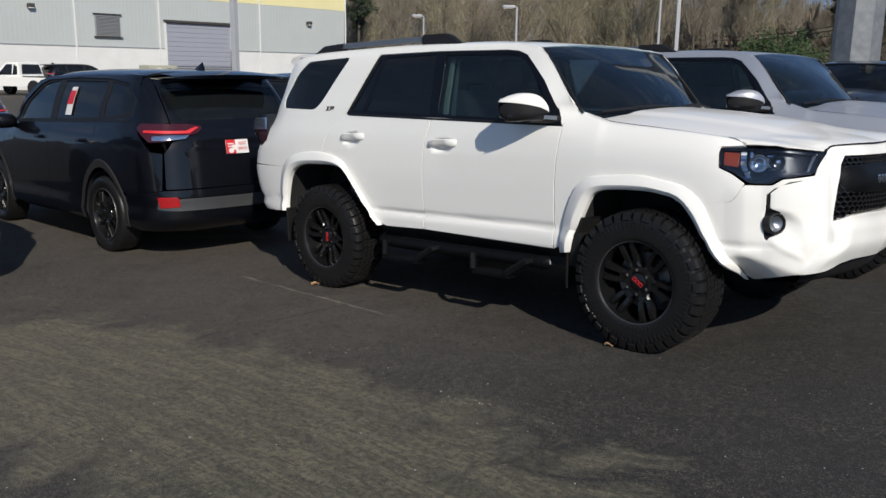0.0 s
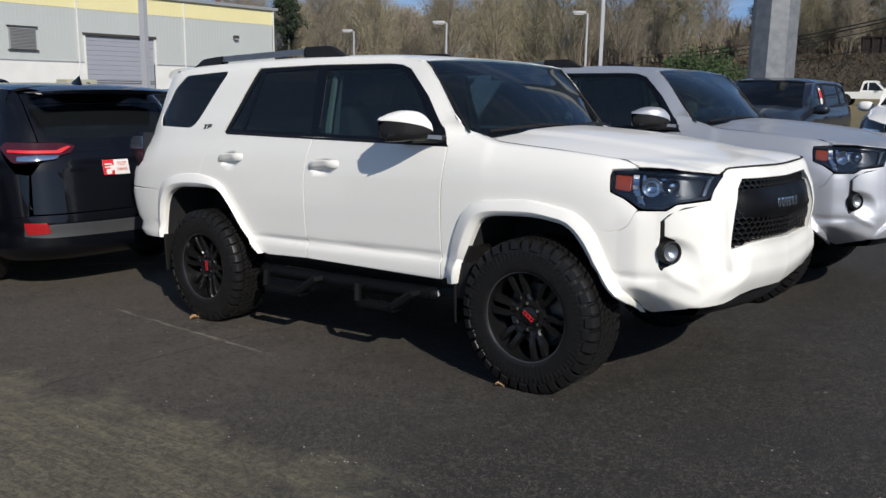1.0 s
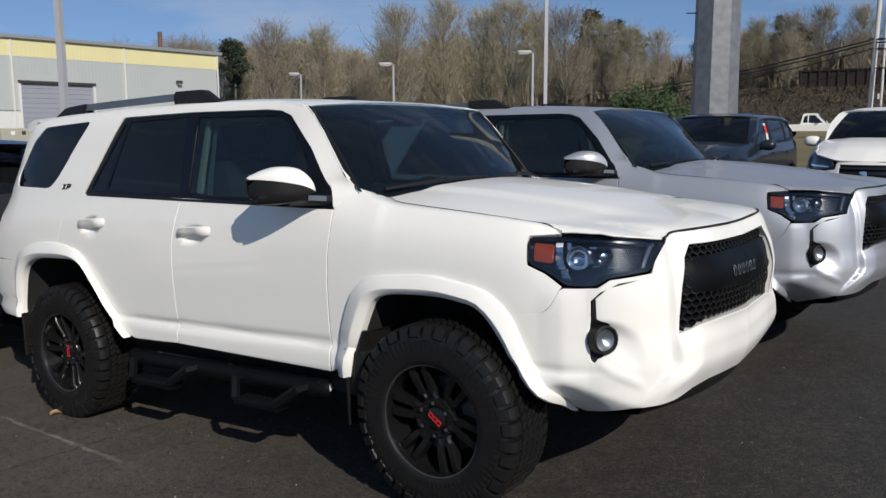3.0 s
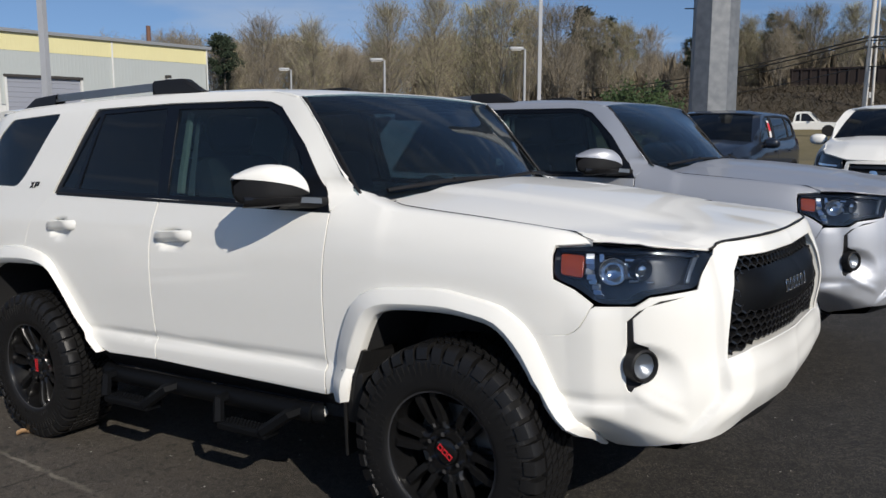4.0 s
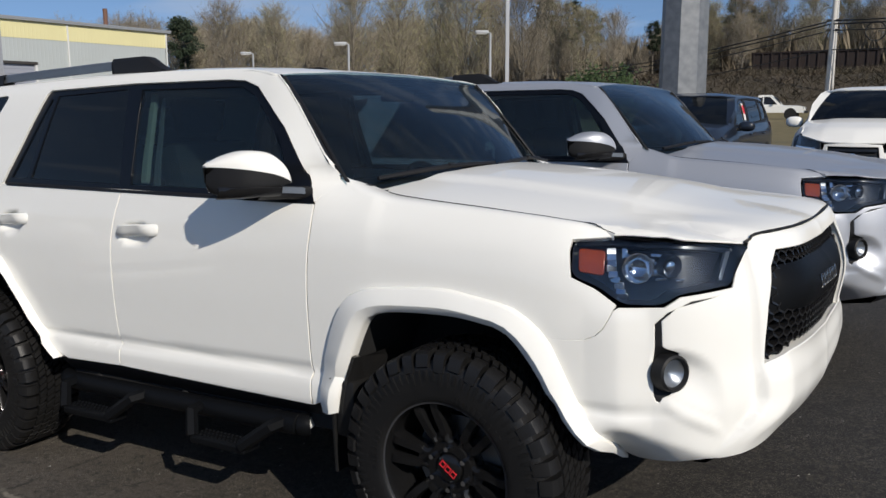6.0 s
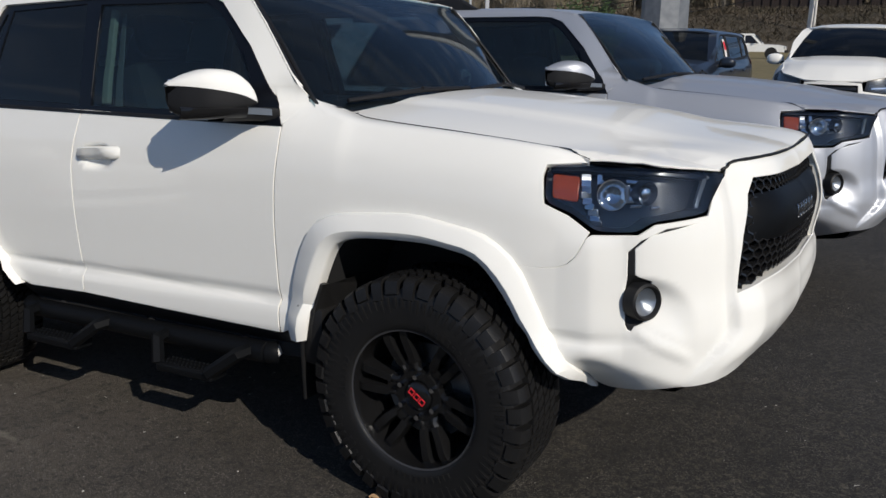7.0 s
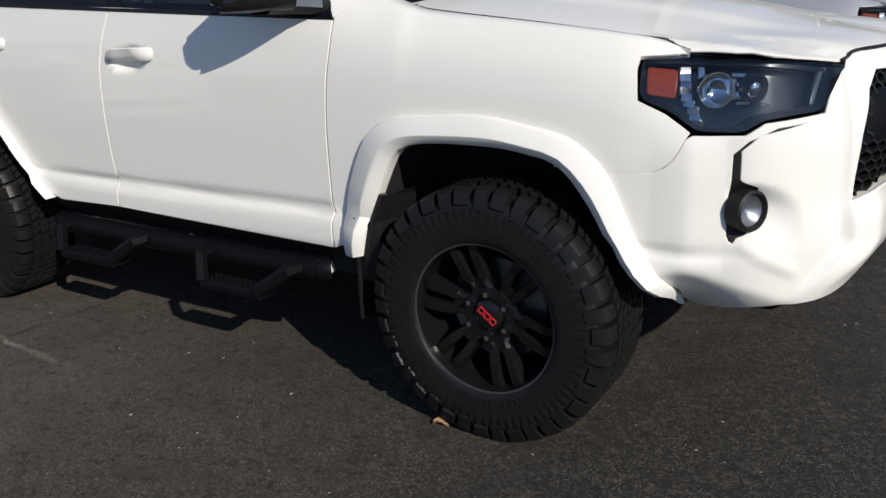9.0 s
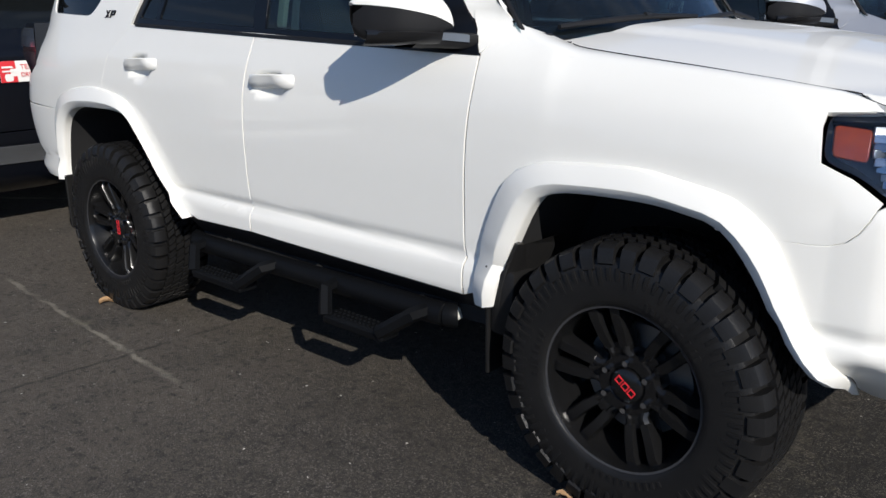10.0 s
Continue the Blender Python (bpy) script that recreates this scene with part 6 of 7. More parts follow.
    # paving joints with pale dust in them
    def joint(ax, ay, bx, by, w):
        n = math.hypot(bx - ax, by - ay)
        ux, uy = (bx - ax) / n, (by - ay) / n
        wob = ramp(noise_at(9, 3, 0.6), 0.2, 0.8, -0.022, 0.022)
        d_ = math_("ABSOLUTE", math_("ADD", math_("ADD", math_("MULTIPLY", sep0.outputs["X"], -uy), math_("MULTIPLY", sep0.outputs["Y"], ux)), math_("ADD", wob, uy * ax - ux * ay)), 0)
        along_ = math_("ADD", math_("MULTIPLY", sep0.outputs["X"], ux), math_("ADD", math_("MULTIPLY", sep0.outputs["Y"], uy), -ux * ax - uy * ay))
        ends = math_("MULTIPLY", ramp(along_, 0.0, 0.15), ramp(along_, n, n - 0.3))
        core = ramp(d_, w, w * 0.3)
        return math_("MULTIPLY", math_("MULTIPLY", core, ends), ramp(noise_at(5, 4, 0.7), 0.35, 0.6, 0.15, 0.8))
    for a_ in ((-2.3, -1.15, -0.2, -1.275, 0.018), (-4.6, -0.75, -3.6, 0.15, 0.03)):
        col = blend(col, (0.25, 0.225, 0.18), joint(*a_))
    col = blend(col, (0.010, 0.009, 0.007), joint(-0.88, -2.5, -0.74, -0.5, 0.016))
    # a dusty, oil-streaked patch where cars turn
    sep = nt.nodes.new("ShaderNodeSeparateXYZ")
    nt.links.new(tc.outputs["Object"], sep.inputs[0])
    dx, dy = math_("SUBTRACT", sep.outputs["X"], 0.15), math_("SUBTRACT", sep.outputs["Y"], -3.12)
    along = math_("ADD", math_("MULTIPLY", dx, 1.0), math_("MULTIPLY", dy, 0.06))
    across = math_("ADD", math_("MULTIPLY", dx, -0.06), math_("MULTIPLY", dy, 1.0))
    r2 = math_("ADD", math_("POWER", math_("ABSOLUTE", math_("DIVIDE", along, 3.1), 0), 2.0), math_("POWER", math_("ABSOLUTE", math_("DIVIDE", across, 0.86), 0), 2.0))
    patch = math_("SUBTRACT", math_("ADD", ramp(r2, 0.0, 1.7, 1.0, 0.0), ramp(noise_at(1.8, 6, 0.7, 0.8), 0.3, 0.7, -0.45, 0.45)), 0.30)
    comb = nt.nodes.new("ShaderNodeCombineXYZ")
    nt.links.new(math_("MULTIPLY", along, 0.9), comb.inputs[0])
    nt.links.new(math_("MULTIPLY", math_("ADD", across, math_("MULTIPLY", math_("POWER", math_("ABSOLUTE", along, 0), 2.0), 0.035)), 8.0), comb.inputs[1])
    stn = nt.nodes.new("ShaderNodeTexNoise")
    stn.inputs["Scale"].default_value, stn.inputs["Detail"].default_value = 1.6, 5
    nt.links.new(comb.outputs[0], stn.inputs["Vector"])
    streak = ramp(stn.outputs["Fac"], 0.38, 0.56, 0.50, 1.0)
    rut = ramp(math_("ABSOLUTE", math_("SUBTRACT", stn.outputs["Fac"], 0.50), 0), 0.016, 0.005)
    rut2 = ramp(math_("ABSOLUTE", math_("SUBTRACT", stn.outputs["Fac"], 0.60), 0), 0.012, 0.004)
    patch = math_("MULTIPLY", math_("MULTIPLY", ramp(patch, 0.02, 0.34), streak), ramp(noise_at(32, 5, 0.8), 0.38, 0.60, 0.2, 1.0))
    col = blend(col, (0.185, 0.165, 0.105), patch)
    col = blend(col, (0.022, 0.020, 0.015), math_("MULTIPLY", math_("MULTIPLY", math_("MAXIMUM", rut, rut2), patch), 0.8))
    nt.links.new(col, b.inputs["Base Color"])
    return mat


ASPHALT = asphalt()
DRYGRASS = material("dry_grass", (0.20, 0.16, 0.075), 0.95, vary=0.8, scale=0.12, tint=(0.085, 0.075, 0.035), bump=0.8, bump_scale=6)
xs = sorted({-600, -400, -250, -160, -110, *range(-80, 41, 4), 60, 100, 200, 400, 600, *[k * 0.5 for k in range(-26, 22)]})
ys = sorted({-600, -300, -150, -80, -50, *range(-32, 92, 4), 110, 150, 220, 320, 450, 700, *[k * 0.5 for k in range(-12, 28)]})
bm = bmesh.new()
grid = [[bm.verts.new((x, y, ground_z(x, y))) for y in ys] for x in xs]
for i in range(len(xs) - 1):
    for j in range(len(ys) - 1):
        fc = bm.faces.new((grid[i][j], grid[i + 1][j], grid[i + 1][j + 1], grid[i][j + 1]))
        fc.material_index = 2 if ys[j] >= 74 else 1 if ys[j] >= 30 and xs[i] > -40 or xs[i] < -110 else 0
LITTER = material("brown_leaf_litter", (0.085, 0.066, 0.045), 0.95, vary=0.8, scale=0.3, tint=(0.045, 0.040, 0.026), bump=0.8, bump_scale=4)
tagged(part("ground", bm, [ASPHALT, DRYGRASS, LITTER], smooth=60), "dark worn asphalt parking lot with dusty streaks and dry grass beyond", "asphalt", kind="structure")

# ---- the parked cars ----
suv = build_offroader()
silver = copy_thing(suv, LOT @ pose(0.2, 2.69, 0))
tagged(silver, "silver off-road SUV with black wheels beside the white one")
repaint(silver, WHITE, SILVER)

def stands(x, y, turn, tip=0.0):
    return pose(x, y, ground_z(x, y), 0, tip, turn)


black = build_crossover(BLACK, "black crossover SUV with red tail lamps and dealer cards", stands(-5.54, -0.52, 180, 1.15))
for x, y, turn, tip, paint, label in ((-1.45, 11.75, -90, 0, NAVY, "dark blue-grey crossover SUV parked nose out"),
                                      (1.42, 11.12, -90, 0, WHITE, "white crossover SUV parked nose out across the aisle"),
                                      (-5.66, -3.52, 180, 1.15, WHITE, "white crossover SUV parked beside the black one"),
                                      (-6.4, 2.55, 180, 1.15, NAVY, "dark blue crossover SUV behind the white off-roader"),
                                      (-12.6, -0.9, 180, 0, BLACK, "black crossover SUV parked beyond the first row"),
                                      (-47.5, 17.4, 95, 0, BLACK, "dark crossover SUV parked by the warehouse")):
    k = 0.95 if (x, y) == (1.42, 11.12) else 1.0
    c = copy_thing(black, stands(x, y, turn, tip) @ Matrix.Diagonal((k, k, k, 1)))
    c.scale = (k, k, k)
    tagged(c, label)
    if paint is not BLACK:
        repaint(c, BLACK, paint)


def card(car, f, outline, stripes, out=0.012):
    """A white window or plate card with red fields and grey print bars, on the car's skin."""
    base = part("dealer_card", panel(outline, f, 0.1, 0.003, out=out, edge=0), CARD, car, "white card with red fields and print bars")
    for o, m in stripes:
        part("print_bar", panel(o, f, 0.1, 0.002, out=out + 0.003, edge=0), m, base)


def quad(u0, u1, v0, v1):
    return [(u0, v0), (u1, v0), (u1, v1), (u0, v1)]


c0 = cskin.s0
sg = 1
card(black, cwrap, quad(c0 - 0.19, c0 + 0.05, 0.885, 0.975), [(quad(c0 - 0.19, c0 - 0.09, 0.885, 0.975), HOTRED), (quad(c0 - 0.175, c0 - 0.11, 0.945, 0.953), CARD), (quad(c0 - 0.175, c0 - 0.11, 0.928, 0.935), CARD), (rounded(quad(c0 - 0.165, c0 - 0.115, 0.889, 0.92), 0.015), CARD)]
     , 0.016)


def lettering(car, words, size, u, z, out):
    """Red printed words on the car's tail, in the built-in letters."""
    cu = bpy.data.curves.new("print_text", "FONT")
    cu.body, cu.size, cu.align_x, cu.align_y, cu.extrude = words, size, "CENTER", "CENTER", 0.0006
    cu.materials.append(HOTRED)
    ob = new("print_text", cu)
    p0 = Vector(cwrap(u, z, out))
    ax = (Vector(cwrap(u + 0.03, z, out)) - Vector(cwrap(u - 0.03, z, out))).normalized()
    up = (Vector(cwrap(u, z + 0.02, out)) - Vector(cwrap(u, z - 0.02, out)))
    up = (up - ax * up.dot(ax)).normalized()
    m = Matrix((ax, up, ax.cross(up))).transposed().to_4x4()
    m.translation = p0
    ob.parent = car
    ob.matrix_basis = m
    return ob


lettering(black, "TEST", 0.042, c0 - 0.02, 0.948, 0.020)
lettering(black, "DRIVE", 0.036, c0 - 0.02, 0.915, 0.020)
for car_, f_, u in ((black, flip(cskin), -0.62), (bpy.data.objects["crossover_suv.001"], flip(cskin), -0.02)):
    card(car_, f_, [(u, 1.16), (u + 0.14, 1.16), (u + 0.10, 1.50), (u - 0.02, 1.50)], [([(u + 0.0, 1.28), (u + 0.125, 1.28), (u + 0.105, 1.45), (u - 0.015, 1.45)], HOTRED)], -0.01)

# ---- pickup trucks ----
def build_pickup(at, label):
    car = thing("pickup_truck", label, "truck", at, group="pickup trucks")
    prof = [(-2.8, 0.55), (-2.8, 1.02), (-0.75, 1.05), (0.95, 1.08), (2.2, 1.04), (2.62, 0.95), (2.70, 0.55)]

    def body_rows(prof, w, crown=0.05):
        return [[(x, y, z - crown * (abs(y) / w) ** 4) for x, z in prof] for y in (-w, -w * 0.97, -w * 0.6, 0, w * 0.6, w * 0.97, w)]
    def closed(rows):
        bm = loft([list(r) + [r[0]] for r in rows])
        bmesh.ops.remove_doubles(bm, verts=bm.verts, dist=1e-5)
        for r in (rows[0], rows[-1]):
            vs = [min(bm.verts, key=lambda v: (v.co - Vector(p)).length) for p in r]
            bm.faces.new(vs)
        return bm
    part("body", closed(body_rows(prof, 0.95)), WHITE, car, "white truck body", smooth=40)
    cab = closed([[(-0.78, -0.90, 1.0), (-0.62, -0.76, 1.75), (-0.55, -0.68, 1.82), (0.22, -0.68, 1.82), (0.35, -0.74, 1.75), (1.05, -0.88, 1.05)], [(-0.80, 0, 1.0), (-0.66, 0, 1.76), (-0.55, 0, 1.86), (0.25, 0, 1.86), (0.42, 0, 1.77), (1.15, 0, 1.06)], [(-0.78, 0.90, 1.0), (-0.62, 0.76, 1.75), (-0.55, 0.68, 1.82), (0.22, 0.68, 1.82), (0.35, 0.74, 1.75), (1.05, 0.88, 1.05)]])
    part("cab", cab, WHITE, car, "", smooth=30)
    for S in (-1, 1):
        for pts in ([(-0.60, 1.14), (-0.52, 1.66), (-0.30, 1.70), (-0.26, 1.12)], [(-0.20, 1.12), (-0.20, 1.70), (0.22, 1.70), (0.80, 1.12)]):
            bm = bmesh.new()
            f = bm.faces.new([bm.verts.new((x, S * (0.895 - 0.20 * (z - 1.0) + 0.012), z)) for x, z in pts])
            out = bmesh.ops.extrude_face_region(bm, geom=[f])
            bmesh.ops.translate(bm, vec=(0, -S * 0.02, 0), verts=[g for g in out["geom"] if isinstance(g, bmesh.types.BMVert)])
            part("side_window", bm, GLOSSBLACK, car, "dark side window")
        for x in (1.75, -1.75):
            build_wheel(car, pose(x, S * 0.83, 0.38), -S, r=0.385, rim_r=0.21, half=0.12, rugged=False, spokes=6)
            part("wheel_well", spin([(0.0, -0.02), (0.45, -0.02), (0.45, 0.02), (0.0, 0.02)], 24), DARK, car).matrix_basis = pose(x, S * 0.94, 0.40)
        bm = bmesh.new()
        box(bm, 0.50, 0.62, min(S * 0.95, S * 1.15), max(S * 0.95, S * 1.15), 1.15, 1.32, 0.03)
        part("door_mirror", bm, PLASTIC, car)
        bm = bmesh.new()
        box(bm, -2.83, -2.78, S * 0.86 - 0.07, S * 0.86 + 0.07, 0.72, 0.98, 0.01)
        part("tail_lamp", bm, RED, car, "red tail lamp")
        bm = bmesh.new()
        box(bm, 2.55, 2.68, S * 0.72 - 0.16, S * 0.72 + 0.16, 0.76, 0.92, 0.02)
        part("headlight", bm, LAMPSILVER, car, "clear headlight")
    bm = bmesh.new()
    box(bm, -2.74, -0.86, -0.78, 0.78, 0.98, 1.06)
    part("bed_cover", bm, DARK, car, "dark open bed")
    for x0, x1 in ((-2.95, -2.78), (2.66, 2.80)):
        bm = bmesh.new()
        box(bm, x0, x1, -0.92, 0.92, 0.46, 0.66, 0.03)
        part("bumper", bm, CHROME if x0 < 0 else PLASTIC, car, "")
    bm = bmesh.new()
    f = [bm.verts.new(p) for p in ((0.47, -0.62, 1.72), (0.53, 0, 1.74), (0.47, 0.62, 1.72), (1.02, 0.74, 1.14), (1.10, 0, 1.14), (1.02, -0.74, 1.14))]
    bm.faces.new(f)
    part("windshield", bm, GLOSSBLACK, car, "dark windshield")
    bm = bmesh.new()
    bm.faces.new([bm.verts.new(p) for p in ((-0.705, -0.62, 1.70), (-0.705, 0.62, 1.70), (-0.80, 0.74, 1.20), (-0.80, -0.74, 1.20))])
    part("rear_window", bm, GLOSSBLACK, car, "dark rear window")
    return car


truck = build_pickup(stands(-11.2, 65.6, 4), "white pickup truck parked on dry grass")
tagged(copy_thing(truck, stands(-46.6, 13.6, 205)), "white pickup truck parked by the warehouse")

# ---- small things on the ground ----
LEAF = material("dry_tan_leaf", (0.36, 0.22, 0.11), 0.8, vary=0.4, scale=40)
for x, y, turn, k in ((1.25, -0.97, 20, 0.6), (-1.48, -0.99, 75, 0.95)):
    rows = []
    for i in range(9):
        t = i / 8
        wd = 0.022 * k * math.sin(math.pi * (0.06 + 0.9 * t)) ** 0.7 * (1 + 0.25 * math.sin(t * 19))
        rows.append([((t - 0.5) * 0.085 * k, wd * q, 0.006 + 0.02 * abs(q) ** 1.5 * k + 0.008 * math.sin(4 * t)) for q in (-1, -0.5, 0, 0.5, 1)])
    bm = loft(rows)
    out = bmesh.ops.extrude_face_region(bm, geom=list(bm.faces))
    bmesh.ops.translate(bm, vec=(0, 0, 0.001), verts=[g for g in out["geom"] if isinstance(g, bmesh.types.BMVert)])
    lf = tagged(part("dead_leaf", bm, LEAF, smooth=60), "curled tan dead leaf lying beside a tyre", "leaf", "dead leaves")
    lf.matrix_basis = stands(x, y, turn)
GRAVEL = material("pale_gravel", (0.40, 0.38, 0.34), 0.8, each=0.3)
grng = random.Random(8)
bm = bmesh.new()
for k in range(130):
    x, y = grng.uniform(-3.5, 3.2), grng.uniform(-4.2, -0.95)
    if k % 6 == 0:
        x, y = 1.25 + grng.gauss(0, 0.12), -2.17 + grng.gauss(0, 0.03)
    r = grng.uniform(0.001, 0.0036)
    n0 = len(bm.verts)
    bmesh.ops.create_icosphere(bm, subdivisions=1, radius=r, matrix=pose(x, y, ground_z(x, y) + r * 0.5, grng.uniform(0, 90), 0, grng.uniform(0, 360)) @ Matrix.Diagonal((1.5, 1, 0.6, 1)))
tagged(part("loose_grit", bm, GRAVEL), "scattered pale grit and litter on the asphalt", "gravel", kind="stuff")

# ---- the warehouse ----
WALLGREY = material("grey_metal_siding", (0.47, 0.50, 0.485), 0.5, metal=0.1, vary=0.12, scale=0.5)
YELLOW = material("pale_yellow_siding", (0.72, 0.66, 0.36), 0.5, vary=0.10, scale=0.6)
BLOCK = material("white_painted_block", (0.66, 0.66, 0.64), 0.85, vary=0.25, scale=1.2, tint=(0.45, 0.45, 0.43), bump=0.5, bump_scale=12)
DOORGREY = material("blue_grey_door", (0.30, 0.315, 0.36), 0.5, vary=0.10, scale=1.0)
GUTTER = material("grey_gutter", (0.34, 0.35, 0.36), 0.45, metal=0.3, vary=0.15, scale=3)
RUSTPIPE = material("rusty_flue", (0.17, 0.085, 0.055), 0.8, vary=0.5, scale=4)
LAMPDARK = material("dark_lamp_case", (0.05, 0.045, 0.04), 0.5, vary=0.2, scale=10)
BX = -57.0


def siding(y0, y1, z0, z1, x, pitch=0.305, depth=0.005):
    """Ribbed metal siding that faces +x."""
    n = int(round((y1 - y0) / pitch))
    ys_, xs_ = [], []
    for k in range(n):
        for t, d in ((0.0, 0), (0.72, 0), (0.80, 1), (0.92, 1)):
            ys_.append(y0 + (k + t) * (y1 - y0) / n)
            xs_.append(x + d * depth)
    ys_.append(y1)
    xs_.append(x)
    return loft([[(a, b, z) for a, b in zip(xs_, ys_)] for z in (z0, z1)])


wh = thing("warehouse", "grey and pale yellow metal-sided warehouse with a block base", "building", pose(0, 0, 0), kind="")
Y0, Y1 = -2.0, 46.3
DY0, DY1, DZ = 28.35, 34.05, 4.97
for a, b, z0, z1 in ((Y0, DY0, 3.0, 6.85), (DY0, DY1, DZ, 6.85), (DY1, Y1, 3.0, 6.85)):
    part("siding", siding(a, b, z0, z1, BX), WALLGREY, wh, "grey ribbed metal siding")
part("siding", siding(Y0, Y1, 6.85, 8.12, BX + 0.02), YELLOW, wh, "pale yellow ribbed metal band")
for a, b in ((Y0, DY0), (DY1, Y1)):
    bm = bmesh.new()
    box(bm, BX - 0.25, BX + 0.05, a, b, -0.3, 3.0)
    part("block_base", bm, BLOCK, wh, "white painted block base")
    bm = bmesh.new()
    box(bm, BX, BX + 0.09, a, b, 2.97, 3.05)
    part("base_flashing", bm, GUTTER, wh)
for y in (10.0, 21.4, 27.8, 36.9, 46.2):
    bm = bmesh.new()
    box(bm, BX, BX + 0.10, y - 0.06, y + 0.06, -0.3 if y > 45 else 0, 8.1, 0.02)
    part("downpipe", bm, BLOCK, wh, "pale downpipe")
door = new("roller_door")
door.parent = wh
for k in range(14):
    z0 = k * DZ / 14
    bm = bmesh.new()
    box(bm, BX - 0.12, BX - 0.05, DY0, DY1, z0 + 0.012, z0 + DZ / 14, 0.01)
    part("slat", bm, DOORGREY, door)
for y in (DY0 - 0.09, DY1 + 0.09):
    bm = bmesh.new()
    box(bm, BX - 0.1, BX + 0.1, y - 0.09, y + 0.09, -0.2, DZ + 0.1)
    part("door_jamb", bm, BLOCK, wh, "pale door jamb")
bm = bmesh.new()
box(bm, BX - 0.1, BX + 0.16, DY0 - 0.18, DY1 + 0.18, DZ, DZ + 0.20, 0.02)
part("door_hood", bm, LAMPDARK, wh, "dark door hood")
for z in (1.66, 1.50):
    bm = bmesh.new()
    box(bm, BX - 0.05, BX - 0.02, DY0, DY1, z, z + 0.05)
    part("door_seam", bm, LAMPDARK, door)
# louvre
lv = part("louvre", box(bmesh.new(), BX + 0.03, BX + 0.08, 22.8, 24.7, 3.70, 5.28), GUTTER, wh, "grey wall louvre")
for k in range(15):
    bm = bmesh.new()
    box(bm, -0.05, 0.05, 22.88, 24.62, -0.008, 0.008, m=pose(BX + 0.12, 0, 3.80 + k * 0.097, 0, 35, 0))
    part("blade", bm, GUTTER, lv)
for z in (3.66, 5.28):
    bm = bmesh.new()
    box(bm, BX + 0.03, BX + 0.2, 22.7, 24.8, z, z + 0.07)
    part("louvre_frame", bm, LAMPDARK, lv)
# wall lamps
for y in (41.95, 18.4):
    wl = part("wall_lamp", box(bmesh.new(), BX + 0.05, BX + 0.40, y - 0.22, y + 0.22, 5.45, 5.72, 0.04), LAMPDARK, wh, "dark wall-pack lamp")
    bm = bmesh.new()
    box(bm, BX + 0.12, BX + 0.36, y - 0.18, y + 0.18, 5.40, 5.46, 0.01)
    part("lens", bm, CARD, wl, "pale lamp lens")
# roof, eave and gutter, end wall, flue
bm = loft([[(BX + 0.25, y, 8.22), (BX - 20, y, 9.1), (BX - 40, y, 8.2)] for y in (Y0 - 0.2, Y1 + 0.35)])
out = bmesh.ops.extrude_face_region(bm, geom=list(bm.faces))
bmesh.ops.translate(bm, vec=(0, 0, 0.14), verts=[g for g in out["geom"] if isinstance(g, bmesh.types.BMVert)])
part("roof", bm, GUTTER, wh, "low metal roof")
bm = bmesh.new()
box(bm, BX + 0.04, BX + 0.24, Y0, Y1 + 0.3, 8.10, 8.26, 0.03)
part("gutter", bm, GUTTER, wh, "grey gutter")
for y in (Y0, Y1):
    bm = bmesh.new()
    bm.faces.new([bm.verts.new(p) for p in ((BX, y, -0.5), (BX - 40, y, -0.5), (BX - 40, y, 8.2), (BX - 20, y, 9.1), (BX, y, 8.2))])
    out = bmesh.ops.extrude_face_region(bm, geom=list(bm.faces))
    bmesh.ops.translate(bm, vec=(0, -0.2 if y > 10 else 0.2, 0), verts=[g for g in out["geom"] if isinstance(g, bmesh.types.BMVert)])
    part("end_wall", bm, WALLGREY, wh)
bm = bmesh.new()
box(bm, BX - 40.2, BX - 40, Y0, Y1, -0.5, 8.2)
part("back_wall", bm, WALLGREY, wh)
part("flue", tube(bmesh.new(), [(BX - 2.5, 42.2, 8.2), (BX - 2.5, 42.2, 9.95)], 0.19, 10), RUSTPIPE, wh, "rusty roof flue", smooth=40)
CREAM = material("beige_cabinet", (0.40, 0.39, 0.31), 0.6, vary=0.15, scale=3)
tb = thing("transformer_box", "beige transformer cabinet beside the warehouse wall", "electrical box", pose(-54.5, 26.2, ground_z(-54.5, 26.2)))
part("cabinet", box(bmesh.new(), -0.8, 0.8, -1.1, 1.1, 0, 1.8, 0.05), CREAM, tb)
for y, m in ((-0.35, CARD), (0.4, LAMPDARK)):
    bm = bmesh.new()
    box(bm, 0.8, 0.81, y - 0.14, y + 0.14, 1.35, 1.6)
    part("notice_plate", bm, m, tb)

# ---- poles and lamps ----
GALV = material("galvanised_steel", (0.25, 0.26, 0.265), 0.5, metal=0.35, vary=0.9, scale=5.0, tint=(0.15, 0.16, 0.175), detail=8)
POLE = material("grey_painted_pole", (0.40, 0.41, 0.43), 0.5, vary=0.2, scale=2)
WOOD = material("weathered_pole_wood", (0.60, 0.58, 0.54), 0.85, vary=0.4, scale=3)
WIREM = material("black_cable", (0.012, 0.012, 0.012), 0.6)


def prism(bm, x, y, z0, z1, r0, r1, n, turn=0.0):
    a = [[bm.verts.new((x + r * math.cos(turn + 2 * math.pi * k / n), y + r * math.sin(turn + 2 * math.pi * k / n), z)) for k in range(n)] for r, z in ((r0, z0), (r1, z1))]
    for k in range(n):
        bm.faces.new((a[0][k], a[0][(k + 1) % n], a[1][(k + 1) % n], a[1][k]))
    bm.faces.new(a[0][::-1])
    bm.faces.new(a[1])
    return bm


